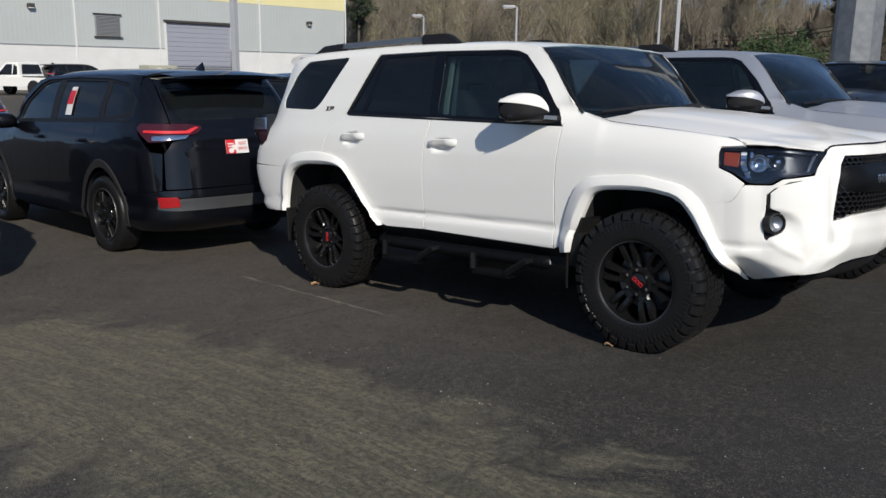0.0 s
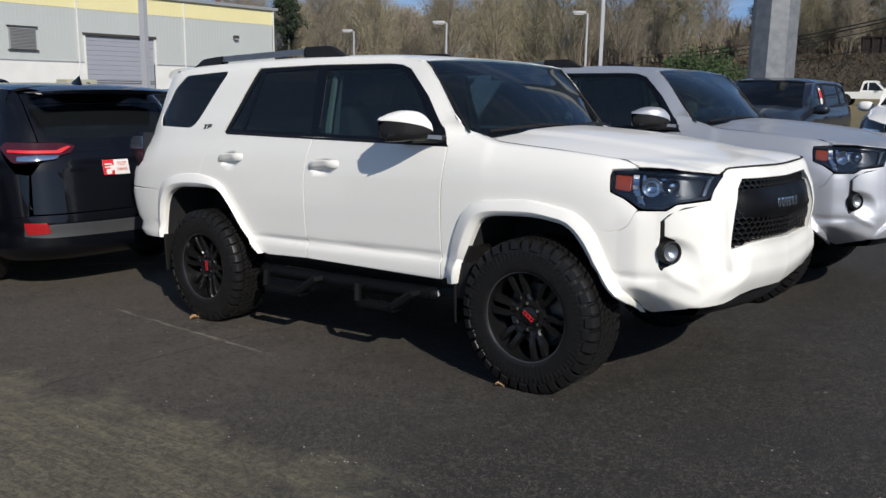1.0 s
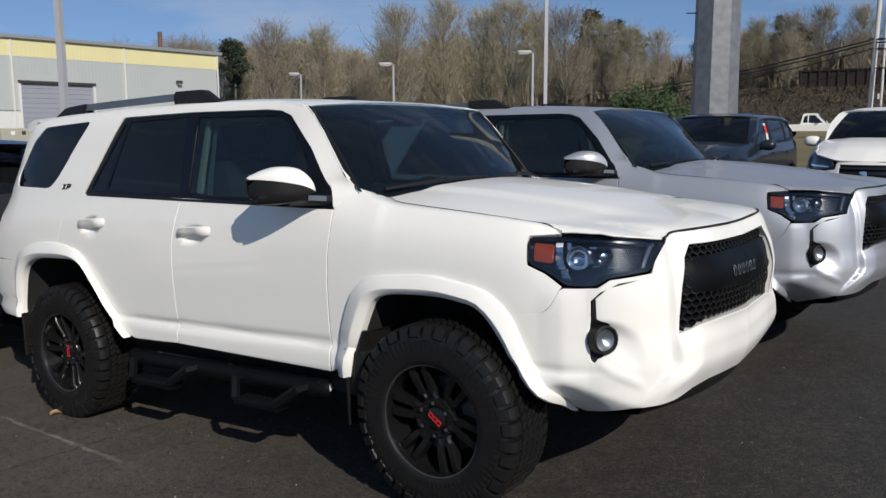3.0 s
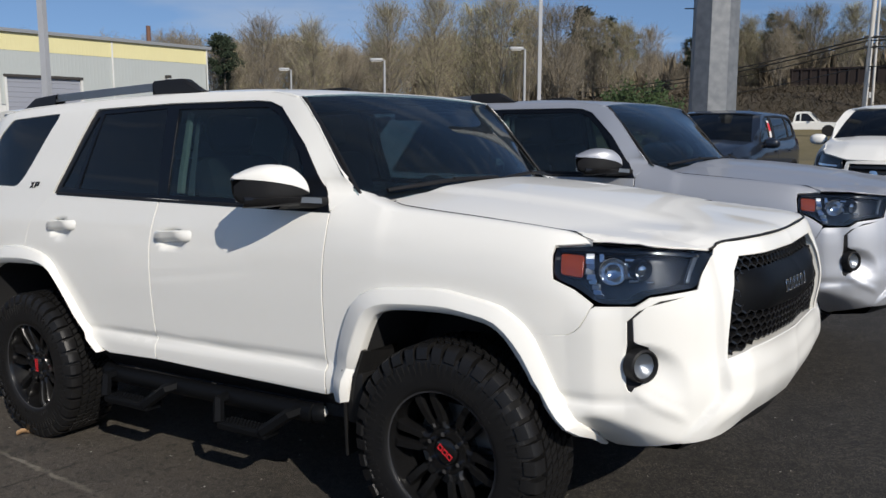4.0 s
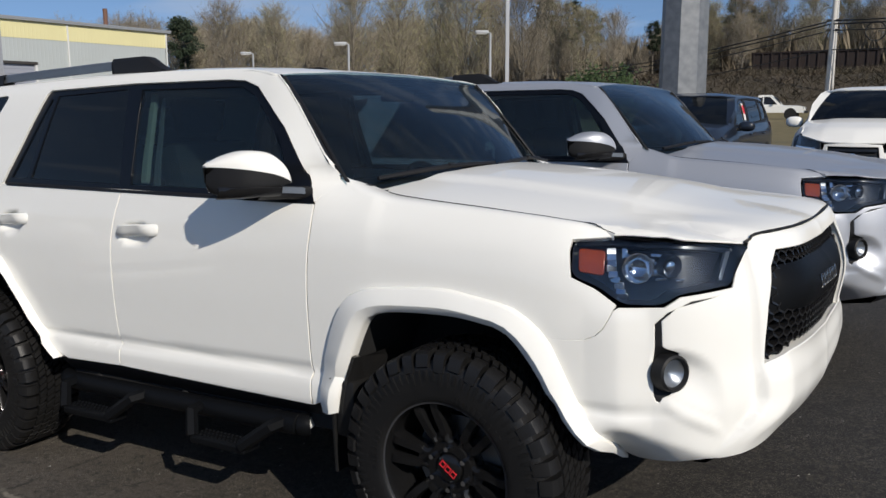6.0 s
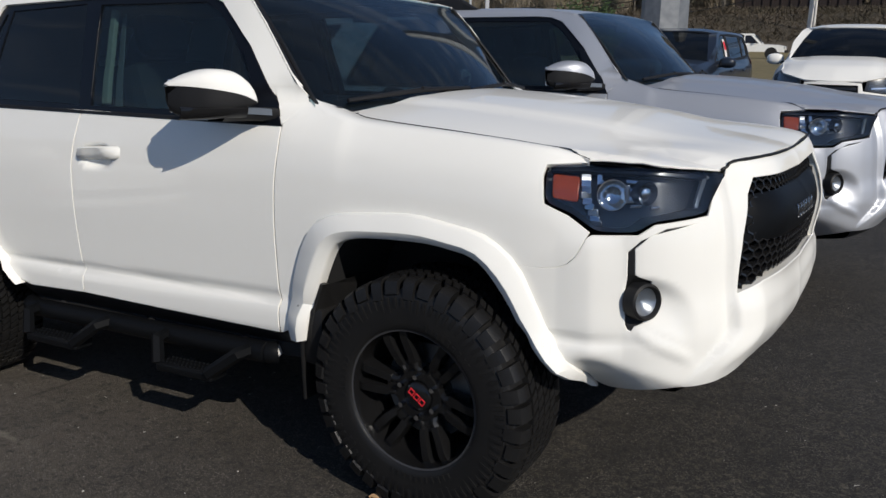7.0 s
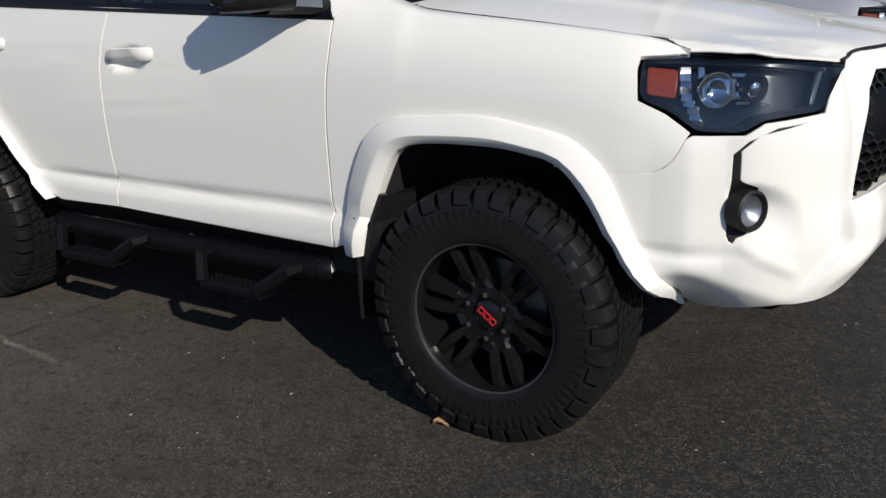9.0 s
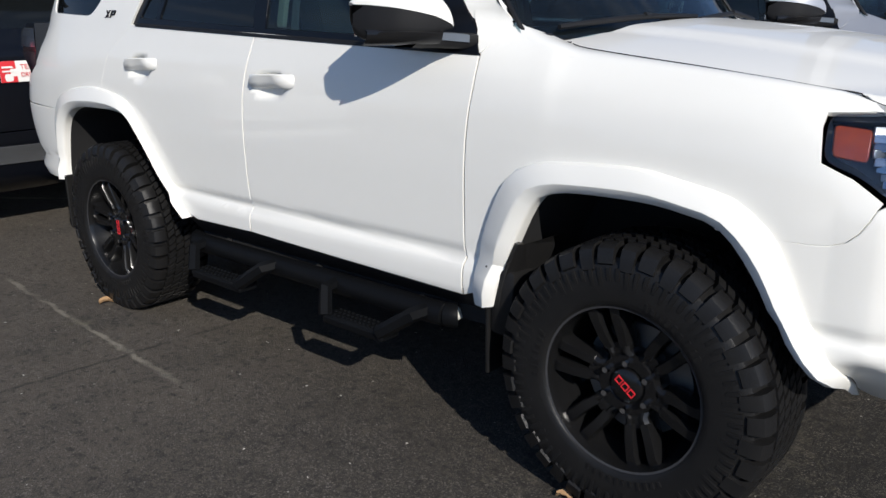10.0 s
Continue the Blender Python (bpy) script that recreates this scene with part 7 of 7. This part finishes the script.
gx, gy = -3.8, 18.7
gz = ground_z(gx, gy)
col = thing("sign_column", "thick galvanised eight-sided steel sign column", "column", pose(gx, gy, gz))
part("shaft", prism(bmesh.new(), 0, 0, 0, 13, 0.62, 0.50, 8, 0.12), GALV, col)
part("base_plate", box(bmesh.new(), -0.85, 0.85, -0.85, 0.85, 0, 0.06, 0.01), GALV, col)
for k in range(8):
    a = k * math.pi / 4
    part("anchor_bolt", prism(bmesh.new(), 0.74 * math.cos(a), 0.74 * math.sin(a), 0.06, 0.14, 0.03, 0.03, 6), GALV, col)
part("step_peg", tube(bmesh.new(), [(-0.5, -0.2, 4.55), (-0.75, -0.25, 4.56)], 0.015, 6), LAMPDARK, col)

lp = thing("light_pole", "square grey steel light pole on the lot", "light pole", pose(-14.5, 6.8, ground_z(-14.5, 6.8), 0, 0, 20), group="light poles")
part("shaft", prism(bmesh.new(), 0, 0, 0.4, 9.5, 0.100, 0.090, 4, math.pi / 4), POLE, lp)
part("footing", prism(bmesh.new(), 0, 0, 0, 0.5, 0.28, 0.26, 16), BLOCK, lp, "concrete footing")
part("lamp_head", box(bmesh.new(), -0.2, 0.9, -0.22, 0.22, 9.45, 9.62, 0.04), POLE, lp)
lp2 = copy_thing(lp, pose(-12.8, 25.9, ground_z(-12.8, 25.9), 0, 0, 35))


def street_lamp(x, y, h, turn):
    z = ground_z(x, y)
    t = thing("street_lamp", "tall pale lot lamp with a shoebox head", "street lamp", pose(x, y, z, 0, 0, turn), group="lot lamps")
    h -= z
    part("shaft", tube(bmesh.new(), [(0, 0, 0), (0, 0, h)], 0.13, 8, 0.09), POLE, t, smooth=50)
    hd = part("head", box(bmesh.new(), -1.25, -0.15, -0.26, 0.26, h - 0.06, h + 0.20, 0.08), POLE, t, "pale shoebox lamp head", smooth=40)
    part("arm", tube(bmesh.new(), [(0, 0, h), (-0.2, 0, h + 0.05)], 0.06, 6), POLE, t)
    part("lens", box(bmesh.new(), -1.15, -0.3, -0.2, 0.2, h - 0.10, h - 0.05, 0.02), CARD, hd)


street_lamp(-31.2, 57.3, 7.7, 38)
street_lamp(-44.0, 55.0, 7.2, 42)
street_lamp(-61.0, 60.5, 7.3, 45)

up = thing("utility_pole", "weathered utility pole carrying cables", "utility pole", pose(-3.65, 41.5, ground_z(-3.65, 41.5), 0, 1.2, 0), group="utility poles")
part("shaft", tube(bmesh.new(), [(0, 0, 0), (0, 0, 10.5)], 0.125, 10, 0.10), WOOD, up, smooth=50)
part("meter_box", box(bmesh.new(), -0.30, -0.14, -0.1, 0.1, 1.0, 1.5, 0.02), CARD, up)
for z in (5.75, 5.3):
    part("bracket", box(bmesh.new(), -0.3, 0.3, -0.06, 0.06, z, z + 0.12, 0.02), LAMPDARK, up)
up2 = copy_thing(up, pose(-9.0, 82.0, ground_z(-9.0, 82.0)))
P0 = Vector((-3.65, 41.5, ground_z(-3.65, 41.5) + 0.55))
for k, (z, zl, zr) in enumerate(((5.25, 7.9, 5.6), (5.1, 7.3, 5.45), (4.8, 6.7, 5.2), (3.9, 5.2, 4.4))):
    a, b, c = P0 + Vector((0, 0, z)), Vector((-58, 108, zl)), Vector((16, 30, zr))
    pts = []
    for p, q, sag in ((b, a, 1.5), (a, c, 0.3)):
        pts += [p.lerp(q, i / 14) - Vector((0, 0, sag * 4 * (i / 14) * (1 - i / 14))) for i in range(15)]
    w = tagged(part("cable", tube(bmesh.new(), pts, 0.035 if k < 2 else 0.028, 5), WIREM), "black overhead cable sagging between poles", "cable", "overhead cables")
for x, dz in ((1.55, 4.9), (-1.6, 4.7)):
    t_ = (x + 3.2) / 19.2 if x > -3.2 else 0.02
    y = 41.5 - 11.5 * t_
    tagged(part("cable_coil", torus(0.42, 0.035, pose(x, y, P0.z + dz - 0.1, 90, 0, 10), 20, 5), WIREM), "looped coil of spare black cable", "cable coil", "overhead cables")

# ---- the railway on its bank ----
RUST = material("rusty_dark_steel", (0.020, 0.014, 0.013), 0.85, vary=0.7, scale=0.8, tint=(0.030, 0.018, 0.014))
BALLAST = material("brown_ballast", (0.10, 0.065, 0.045), 0.95, vary=0.6, scale=1.5, bump=0.8, bump_scale=10)
ry, rz = 107.0, 5.5
bed = box(bmesh.new(), -120, 90, ry - 3.5, ry + 3.5, 3.8, rz, 0.0)
tagged(part("railway_bed", bed, BALLAST), "brown ballast railway bed on a bank", "railway bed", kind="structure")
for dy in (-0.75, 0.75):
    tagged(part("rail", box(bmesh.new(), -120, 90, ry + dy - 0.04, ry + dy + 0.04, rz, rz + 0.16), RUST), "rusty steel rail", "rail", "rails", "structure")


def hopper(x0, x1):
    h = thing("hopper_wagon", "dark rusty ribbed railway hopper wagon on the bank", "railway wagon", pose(x0, ry, rz + 0.16), group="hopper wagons")
    n = x1 - x0
    part("hull", loft([[(0.2, y, 0.6), (0.0, y, 2.7), (n, y, 2.7), (n - 0.2, y, 0.6), (0.2, y, 0.6)] for y in (-1.45, 1.45)]), RUST, h)
    for y in (-1.5, 1.5):
        bm = bmesh.new()
        bm.faces.new([bm.verts.new(p) for p in ((0.2, y * 0.97, 0.6), (0, y * 0.97, 2.7), (n, y * 0.97, 2.7), (n - 0.2, y * 0.97, 0.6))])
        part("side_sheet", bm, RUST, h)
        for k in range(14):
            bm = bmesh.new()
            x = 0.3 + k * (n - 0.6) / 13
            box(bm, x - 0.07, x + 0.07, y - 0.08, y + 0.08, 0.55, 2.7)
            part("rib", bm, RUST, h)
        bm = bmesh.new()
        box(bm, 0, n, y - 0.1, y + 0.1, 2.6, 2.78)
        part("top_rail", bm, RUST, h)
    for x in (1.6, 2.9, n - 2.9, n - 1.6):
        for y in (-0.75, 0.75):
            part("wheel", spin([(0, -0.06), (0.42, -0.06), (0.42, 0.06), (0, 0.06)], 18), RUST, h).matrix_basis = pose(x, y, 0.42)


hopper(-21.6, -7.4)
hopper(-6.7, 7.5)
hopper(8.2, 22.4)

# ---- trees ----
BARK = material("grey_brown_bark", (0.17, 0.148, 0.12), 0.95, vary=0.4, scale=2.0, each=0.35)
TWIGS = material("grey_brown_twigs", (0.26, 0.225, 0.17), 0.95, vary=0.5, scale=0.4, tint=(0.19, 0.16, 0.12), each=0.25)
BUDS = material("olive_spring_buds", (0.36, 0.345, 0.17), 0.9, vary=0.6, scale=0.35, tint=(0.25, 0.225, 0.12), each=0.3)
REDBUDS = material("brown_spring_buds", (0.31, 0.265, 0.18), 0.9, vary=0.6, scale=0.35, tint=(0.13, 0.10, 0.07), each=0.3)
NEEDLES = material("dark_pine_needles", (0.018, 0.030, 0.014), 0.9, vary=0.5, scale=1.0, each=0.25)
SHRUB = material("green_shrub_leaves", (0.035, 0.065, 0.018), 0.8, vary=0.5, scale=2.0)
BRUSHM = material("brown_brush", (0.115, 0.088, 0.062), 0.95, vary=0.8, scale=0.25, tint=(0.050, 0.046, 0.026))


def grow(rng, h, wide, low, fine, thick=1.0):
    """An upright tree: the trunk's and limbs' bars, the twigs' blades and the bud places, inside an oval crown."""
    bars, twigs, buds = [], [], []
    lean = Vector((rng.gauss(0, 0.03), rng.gauss(0, 0.03), 1)).normalized()
    bend = Vector((rng.gauss(0, 0.02), rng.gauss(0, 0.02), 0))

    def stem(z):
        return lean * z + bend * h * math.sin(2.2 * z / h)
    zs = [h * k / 7 for k in range(8)]
    for a, b in zip(zs, zs[1:]):
        bars.append((stem(a), stem(b), 0.013 * h * (1 - a / h) + 0.015, 0.013 * h * (1 - b / h) + 0.015))
    n = int(30 + 1.2 * h)
    for k in range(n):
        t = low + (0.97 - low) * (k / n) ** 0.85
        z0 = t * h * 0.94
        reach = wide * h * (math.sin(math.pi * min(1.0, 0.16 + 0.84 * (t - low) / (1 - low)) ** 0.85) ** 0.8) * rng.uniform(0.7, 1.15) + 0.25
        a = k * 2.4 + rng.uniform(-0.5, 0.5)
        out = Vector((math.cos(a), math.sin(a), 0))
        rise = reach * rng.uniform(1.0, 1.7)
        p0 = stem(z0)
        r0 = 0.004 * h * (1 - t) + 0.016
        pts = [p0 + out * reach * q ** 0.85 + Vector((0, 0, rise * q ** 1.25)) + Vector((rng.gauss(0, 0.08), rng.gauss(0, 0.08), 0)) * q for q in (0, 0.33, 0.66, 1.0)]
        for i, (u, v) in enumerate(zip(pts, pts[1:])):
            bars.append((u, v, r0 * (1 - 0.27 * i), r0 * (1 - 0.27 * (i + 1))))
        for _ in range(fine):
            q = rng.uniform(0.15, 1.0)
            i = min(2, int(q * 3))
            c = pts[i].lerp(pts[i + 1], q * 3 - i)
            d = (out * rng.uniform(0.0, 0.9) + Vector((rng.gauss(0, 0.55), rng.gauss(0, 0.55), rng.uniform(0.5, 1.4)))).normalized()
            ln = h * rng.uniform(0.06, 0.13)
            e = c + d * ln
            twigs.append((c, e, 0.016 * thick))
            for _ in range(5):
                s0 = c.lerp(e, rng.uniform(0.2, 1.0))
                d2 = (d + Vector((rng.gauss(0, 0.6), rng.gauss(0, 0.6), rng.gauss(0.2, 0.4)))).normalized()
                e2 = s0 + d2 * ln * rng.uniform(0.35, 0.7)
                twigs.append((s0, e2, 0.011 * thick))
                buds.append(e2)
    return bars, twigs, buds


def blade_mesh(rng, twigs, name):
    """Fine twigs as slim tapered blades."""
    V, F = [], []
    for a, b, r in twigs:
        u = (b - a).cross(Vector((rng.gauss(0, 1), rng.gauss(0, 1), rng.gauss(0, 1))))
        u = u.normalized() * r if u.length > 1e-6 else Vector((r, 0, 0))
        k = len(V)
        V += [tuple(a - u), tuple(a + u), tuple(b + u * 0.5), tuple(b - u * 0.5)]
        F.append((k, k + 1, k + 2, k + 3))
    me = bpy.data.meshes.new(name)
    me.from_pydata(V, [], F)
    return me


def twig_mesh(segs, name, low=0.018):
    V, F = [], []
    for a, b, r0, r1 in segs:
        d = (b - a).normalized()
        u = d.orthogonal().normalized()
        v = d.cross(u)
        n = 5 if r0 > 0.07 else 3
        k = len(V)
        for p, r in ((a, max(r0, low)), (b, max(r1, low))):
            for i in range(n):
                w = 2 * math.pi * i / n
                V.append(tuple(p + (u * math.cos(w) + v * math.sin(w)) * r))
        for i in range(n):
            F.append((k + i, k + (i + 1) % n, k + n + (i + 1) % n, k + n + i))
    me = bpy.data.meshes.new(name)
    me.from_pydata(V, [], F)
    return me


def leaf_mesh(rng, points, size, name):
    V, F = [], []
    for p in points:
        a = Vector((rng.gauss(0, 1), rng.gauss(0, 1), rng.gauss(0, 1))).normalized()
        b = a.orthogonal().normalized()
        s = size * rng.uniform(0.5, 1.3)
        k = len(V)
        V += [tuple(p - a * s * 0.6), tuple(p + b * s * 0.35), tuple(p + a * s * 0.6), tuple(p - b * s * 0.35)]
        F.append((k, k + 1, k + 2, k + 3))
    me = bpy.data.meshes.new(name)
    me.from_pydata(V, [], F)
    return me


def bare_tree(seed, h, wide, low, fine, leafy, mat, words, thick=1.0):
    rng = random.Random(seed)
    bars, twigs, buds = grow(rng, h, wide, low, fine, thick)
    t = thing("tree", words, "tree", pose(0, 0, -50), group="woodland trees")
    trunk = part("trunk", twig_mesh(bars, "trunk", 0.016), BARK, t, "bare grey-brown trunk and limbs")
    tagged(part("twigwork", blade_mesh(rng, twigs, "twigwork"), TWIGS, t), "fine bare grey-brown twigs", kind="stuff")
    pts = [p + Vector((rng.gauss(0, 0.12), rng.gauss(0, 0.12), rng.gauss(0, 0.12))) for p in buds for _ in range(leafy)]
    part("crown", leaf_mesh(rng, pts, 0.09 * thick, "crown"), mat, t, "sparse spring buds")
    return t


def pine(seed, h):
    rng = random.Random(seed)
    t = thing("pine_tree", "tall dark green pine with a tufted top", "tree", pose(0, 0, -50), group="pines")
    segs = [(Vector((0, 0, 0)), Vector((0.2, 0, h * 0.6)), 0.2, 0.15), (Vector((0.2, 0, h * 0.6)), Vector((0.1, 0.1, h * 0.97)), 0.15, 0.04)]
    pts = []
    for k in range(26):
        z = h * rng.uniform(0.56, 1.0)
        a, ln = rng.uniform(0, 2 * math.pi), (h * 0.17) * (1.15 - abs(z / h - 0.74) * 2.6) * rng.uniform(0.5, 1.0)
        e = Vector((math.cos(a) * ln, math.sin(a) * ln, z + ln * 0.25))
        segs.append((Vector((0.15, 0, z)), e, 0.05, 0.02))
        for _ in range(150):
            c = Vector((0.15, 0, z)).lerp(e, rng.uniform(0.45, 1.05))
            pts.append(c + Vector((rng.gauss(0, 0.42), rng.gauss(0, 0.42), rng.gauss(0, 0.26))))
    part("trunk", twig_mesh(segs, "trunk"), BARK, t)
    part("crown", leaf_mesh(rng, pts, 0.34, "crown"), NEEDLES, t)
    return t


kinds = [bare_tree(11, 14, 0.20, 0.12, 20, 2, BUDS, "upright early-spring tree with olive buds"), bare_tree(12, 13, 0.25, 0.16, 20, 1, REDBUDS, "spreading bare tree with brown buds"), bare_tree(13, 15, 0.18, 0.10, 20, 2, BUDS, "tall oval early-spring tree with olive buds"),
         bare_tree(14, 12, 0.30, 0.20, 18, 1, REDBUDS, "broad bare grey-brown tree"), bare_tree(15, 14, 0.24, 0.22, 16, 1, REDBUDS, "thin bare grey tree")]
far_kinds = [bare_tree(31, 14, 0.21, 0.14, 10, 1, BUDS, "early-spring tree with olive buds deep in the wood", 1.5), bare_tree(32, 13, 0.26, 0.16, 10, 1, REDBUDS, "bare brown tree deep in the wood", 1.5), bare_tree(33, 15, 0.22, 0.2, 9, 1, REDBUDS, "tall bare grey-brown tree deep in the wood", 1.5)]
pines = [pine(21, 16), pine(22, 15)]
rng = random.Random(77)
FROM = (3.5, -3.8)


def plant(kind, az, d, height, base=14.0, turn=None):
    """A tree that far off in that direction, to that height."""
    a = radians(az)
    x, y = FROM[0] - d * math.sin(a), FROM[1] + d * math.cos(a)
    s = height / base
    m = pose(x, y, ground_z(x, y) - 0.2, 0, 0, rng.uniform(0, 360) if turn is None else turn) @ Matrix.Diagonal((s * 0.95, s * 0.95, s, 1))
    made = copy_thing(kind, m)
    made.scale = (s * 0.95, s * 0.95, s)
    return made


# the front rank, tree by tree: direction, distance, height of the top over the lot, kind
def plant_to(kind, az, d, top, base):
    a = radians(az)
    return plant(kind, az, d, top - ground_z(FROM[0] - d * math.sin(a), FROM[1] + d * math.cos(a)) + 0.2, base)


for az, d, top, k in ((46.8, 100, 13.0, 4), (43.6, 96, 12.6, 2), (41.6, 104, 10.6, 1), (38.6, 92, 14.2, 0), (35.4, 95, 15.6, 2), (32.9, 97, 14.6, 0), (31.2, 93, 15.2, 0), (29.3, 104, 15.4, 2), (27.2, 88, 13.0, 1),
                      (25.0, 98, 13.4, 0), (23.3, 94, 12.2, 2), (21.4, 100, 12.2, 1), (17.4, 112, 13.6, 0), (15.4, 116, 15.0, 2), (13.4, 118, 15.6, 1), (11.6, 120, 16.6, 0), (9.6, 119, 16.4, 2), (7.6, 120, 16.2, 0), (5.8, 119, 15.8, 1), (4.0, 121, 16.6, 2)):
    plant_to(kinds[k], az, d, top, (14, 13, 15, 12, 14)[k])
for az, d, top in ((49.4, 112, 12.4), (25.7, 112, 16.2), (24.1, 113, 15.0), (22.8, 112, 13.8), (29.9, 114, 15.0), (14.0, 122, 16.0), (12.9, 124, 15.2), (18.9, 120, 13.0)):
    plant_to(pines[int(az) % 2], az, d, top, 16 if int(az) % 2 == 0 else 15)
for i in range(175):
    az = rng.uniform(1, 54)
    d = rng.uniform(112, 160)
    k = rng.randrange(3)
    top = (rng.uniform(0.094, 0.116) if az < 18 else rng.uniform(0.082, 0.108) if az < 30 else rng.uniform(0.085, 0.112)) * d * (0.86 if 19 < az < 22.5 or 39.5 < az < 43 else 1.0)
    plant_to(far_kinds[k], az, d, top, (14, 13, 15)[k])
for az, d, h in ((60.5, 118, 13.2), (61.6, 121, 13.6), (56.6, 125, 12.3), (57.4, 124, 12.7), (55.9, 126, 12.0)):
    plant(far_kinds[int(d) % 3], az, d, h)
for o in (*kinds, *far_kinds, *pines):
    for c in list(o.children):
        bpy.data.objects.remove(c)
    bpy.data.objects.remove(o)

# brush along the wood's edge and on the bank
brng = random.Random(5)
V, F = [], []
for i in range(70000):
    az = radians(brng.uniform(-2, 58))
    d = brng.uniform(84, 118)
    x, y = FROM[0] - d * math.sin(az), FROM[1] + d * math.cos(az)
    if abs(y - ry) < 3.8:
        continue
    h = brng.uniform(0.2, 1.6) * (0.45 if y < 104 and x > -60 else 1.0)
    z = ground_z(x, y)
    a = brng.uniform(0, math.pi)
    w = brng.uniform(0.02, 0.07)
    lx, ly = brng.gauss(0, 0.9), brng.gauss(0, 0.9)
    k = len(V)
    V += [(x - w * math.cos(a), y - w * math.sin(a), z - 0.1), (x + w * math.cos(a), y + w * math.sin(a), z - 0.1), (x + lx, y + ly, z + h)]
    F.append((k, k + 1, k + 2))
me = bpy.data.meshes.new("brush")
me.from_pydata(V, [], F)
THICKETM = material("grey_brown_thicket", (0.22, 0.18, 0.13), 0.95, vary=0.7, scale=0.2, tint=(0.15, 0.125, 0.08))
V2, F2 = [], []
for i in range(70000):
    az = radians(brng.uniform(-2, 58))
    d = brng.uniform(118, 172)
    x, y = FROM[0] - d * math.sin(az), FROM[1] + d * math.cos(az)
    if abs(y - ry) < 4.5:
        continue
    z, h = ground_z(x, y), brng.uniform(1.5, 8.5) * brng.uniform(0.6, 1.0)
    zb = z + (0 if i % 3 else h * 0.5)
    a, w = brng.uniform(0, math.pi), brng.uniform(0.015, 0.06)
    lx, ly = brng.gauss(0, 1.1), brng.gauss(0, 1.1)
    k = len(V2)
    V2 += [(x - w * math.cos(a), y - w * math.sin(a), zb - 0.1), (x + w * math.cos(a), y + w * math.sin(a), zb - 0.1), (x + lx + w * 0.6, y + ly, z + h), (x + lx * 0.5 - w, y + ly * 0.5, z + h * 0.7)]
    F2.append((k, k + 1, k + 2, k + 3))
me2 = bpy.data.meshes.new("thicket")
me2.from_pydata(V2, [], F2)
tagged(part("thicket", me2, THICKETM), "dense bare undergrowth deep in the wood", "undergrowth", kind="stuff")
tagged(part("brush", me, BRUSHM), "tangled brown winter brush along the wood", "brush", kind="stuff")


def shrub(x, y, r, h, seed):
    sr = random.Random(seed)
    t = thing("green_shrub", "leafy green evergreen shrub on the bank", "shrub", pose(x, y, ground_z(x, y)), group="evergreen shrubs")
    segs = []
    pts = []
    for k in range(9):
        a, e = sr.uniform(0, 6.28), sr.uniform(0.2, 1.0)
        tip = Vector((math.cos(a) * r * e * 0.8, math.sin(a) * r * e * 0.8, h * sr.uniform(0.45, 0.95)))
        segs.append((Vector((0, 0, 0)), tip, 0.06, 0.02))
        for _ in range(260):
            pts.append(tip * sr.uniform(0.45, 1.05) + Vector((sr.gauss(0, r * 0.22), sr.gauss(0, r * 0.22), sr.gauss(0, h * 0.12))))
    pts = [p if p.z > 0.05 else Vector((p.x, p.y, 0.05)) for p in pts]
    part("stems", twig_mesh(segs, "stems"), BARK, t)
    part("leaves", leaf_mesh(sr, pts, 0.30, "leaves"), SHRUB, t)


for az, d, r, h, sd in ((21.8, 80, 2.4, 4.4, 1), (23.2, 83, 2.0, 5.4, 2), (20.4, 78, 2.2, 2.8, 3), (25.0, 80, 1.8, 2.6, 4)):
    a = radians(az)
    shrub(FROM[0] - d * math.sin(a), FROM[1] + d * math.cos(a), r, h, sd)
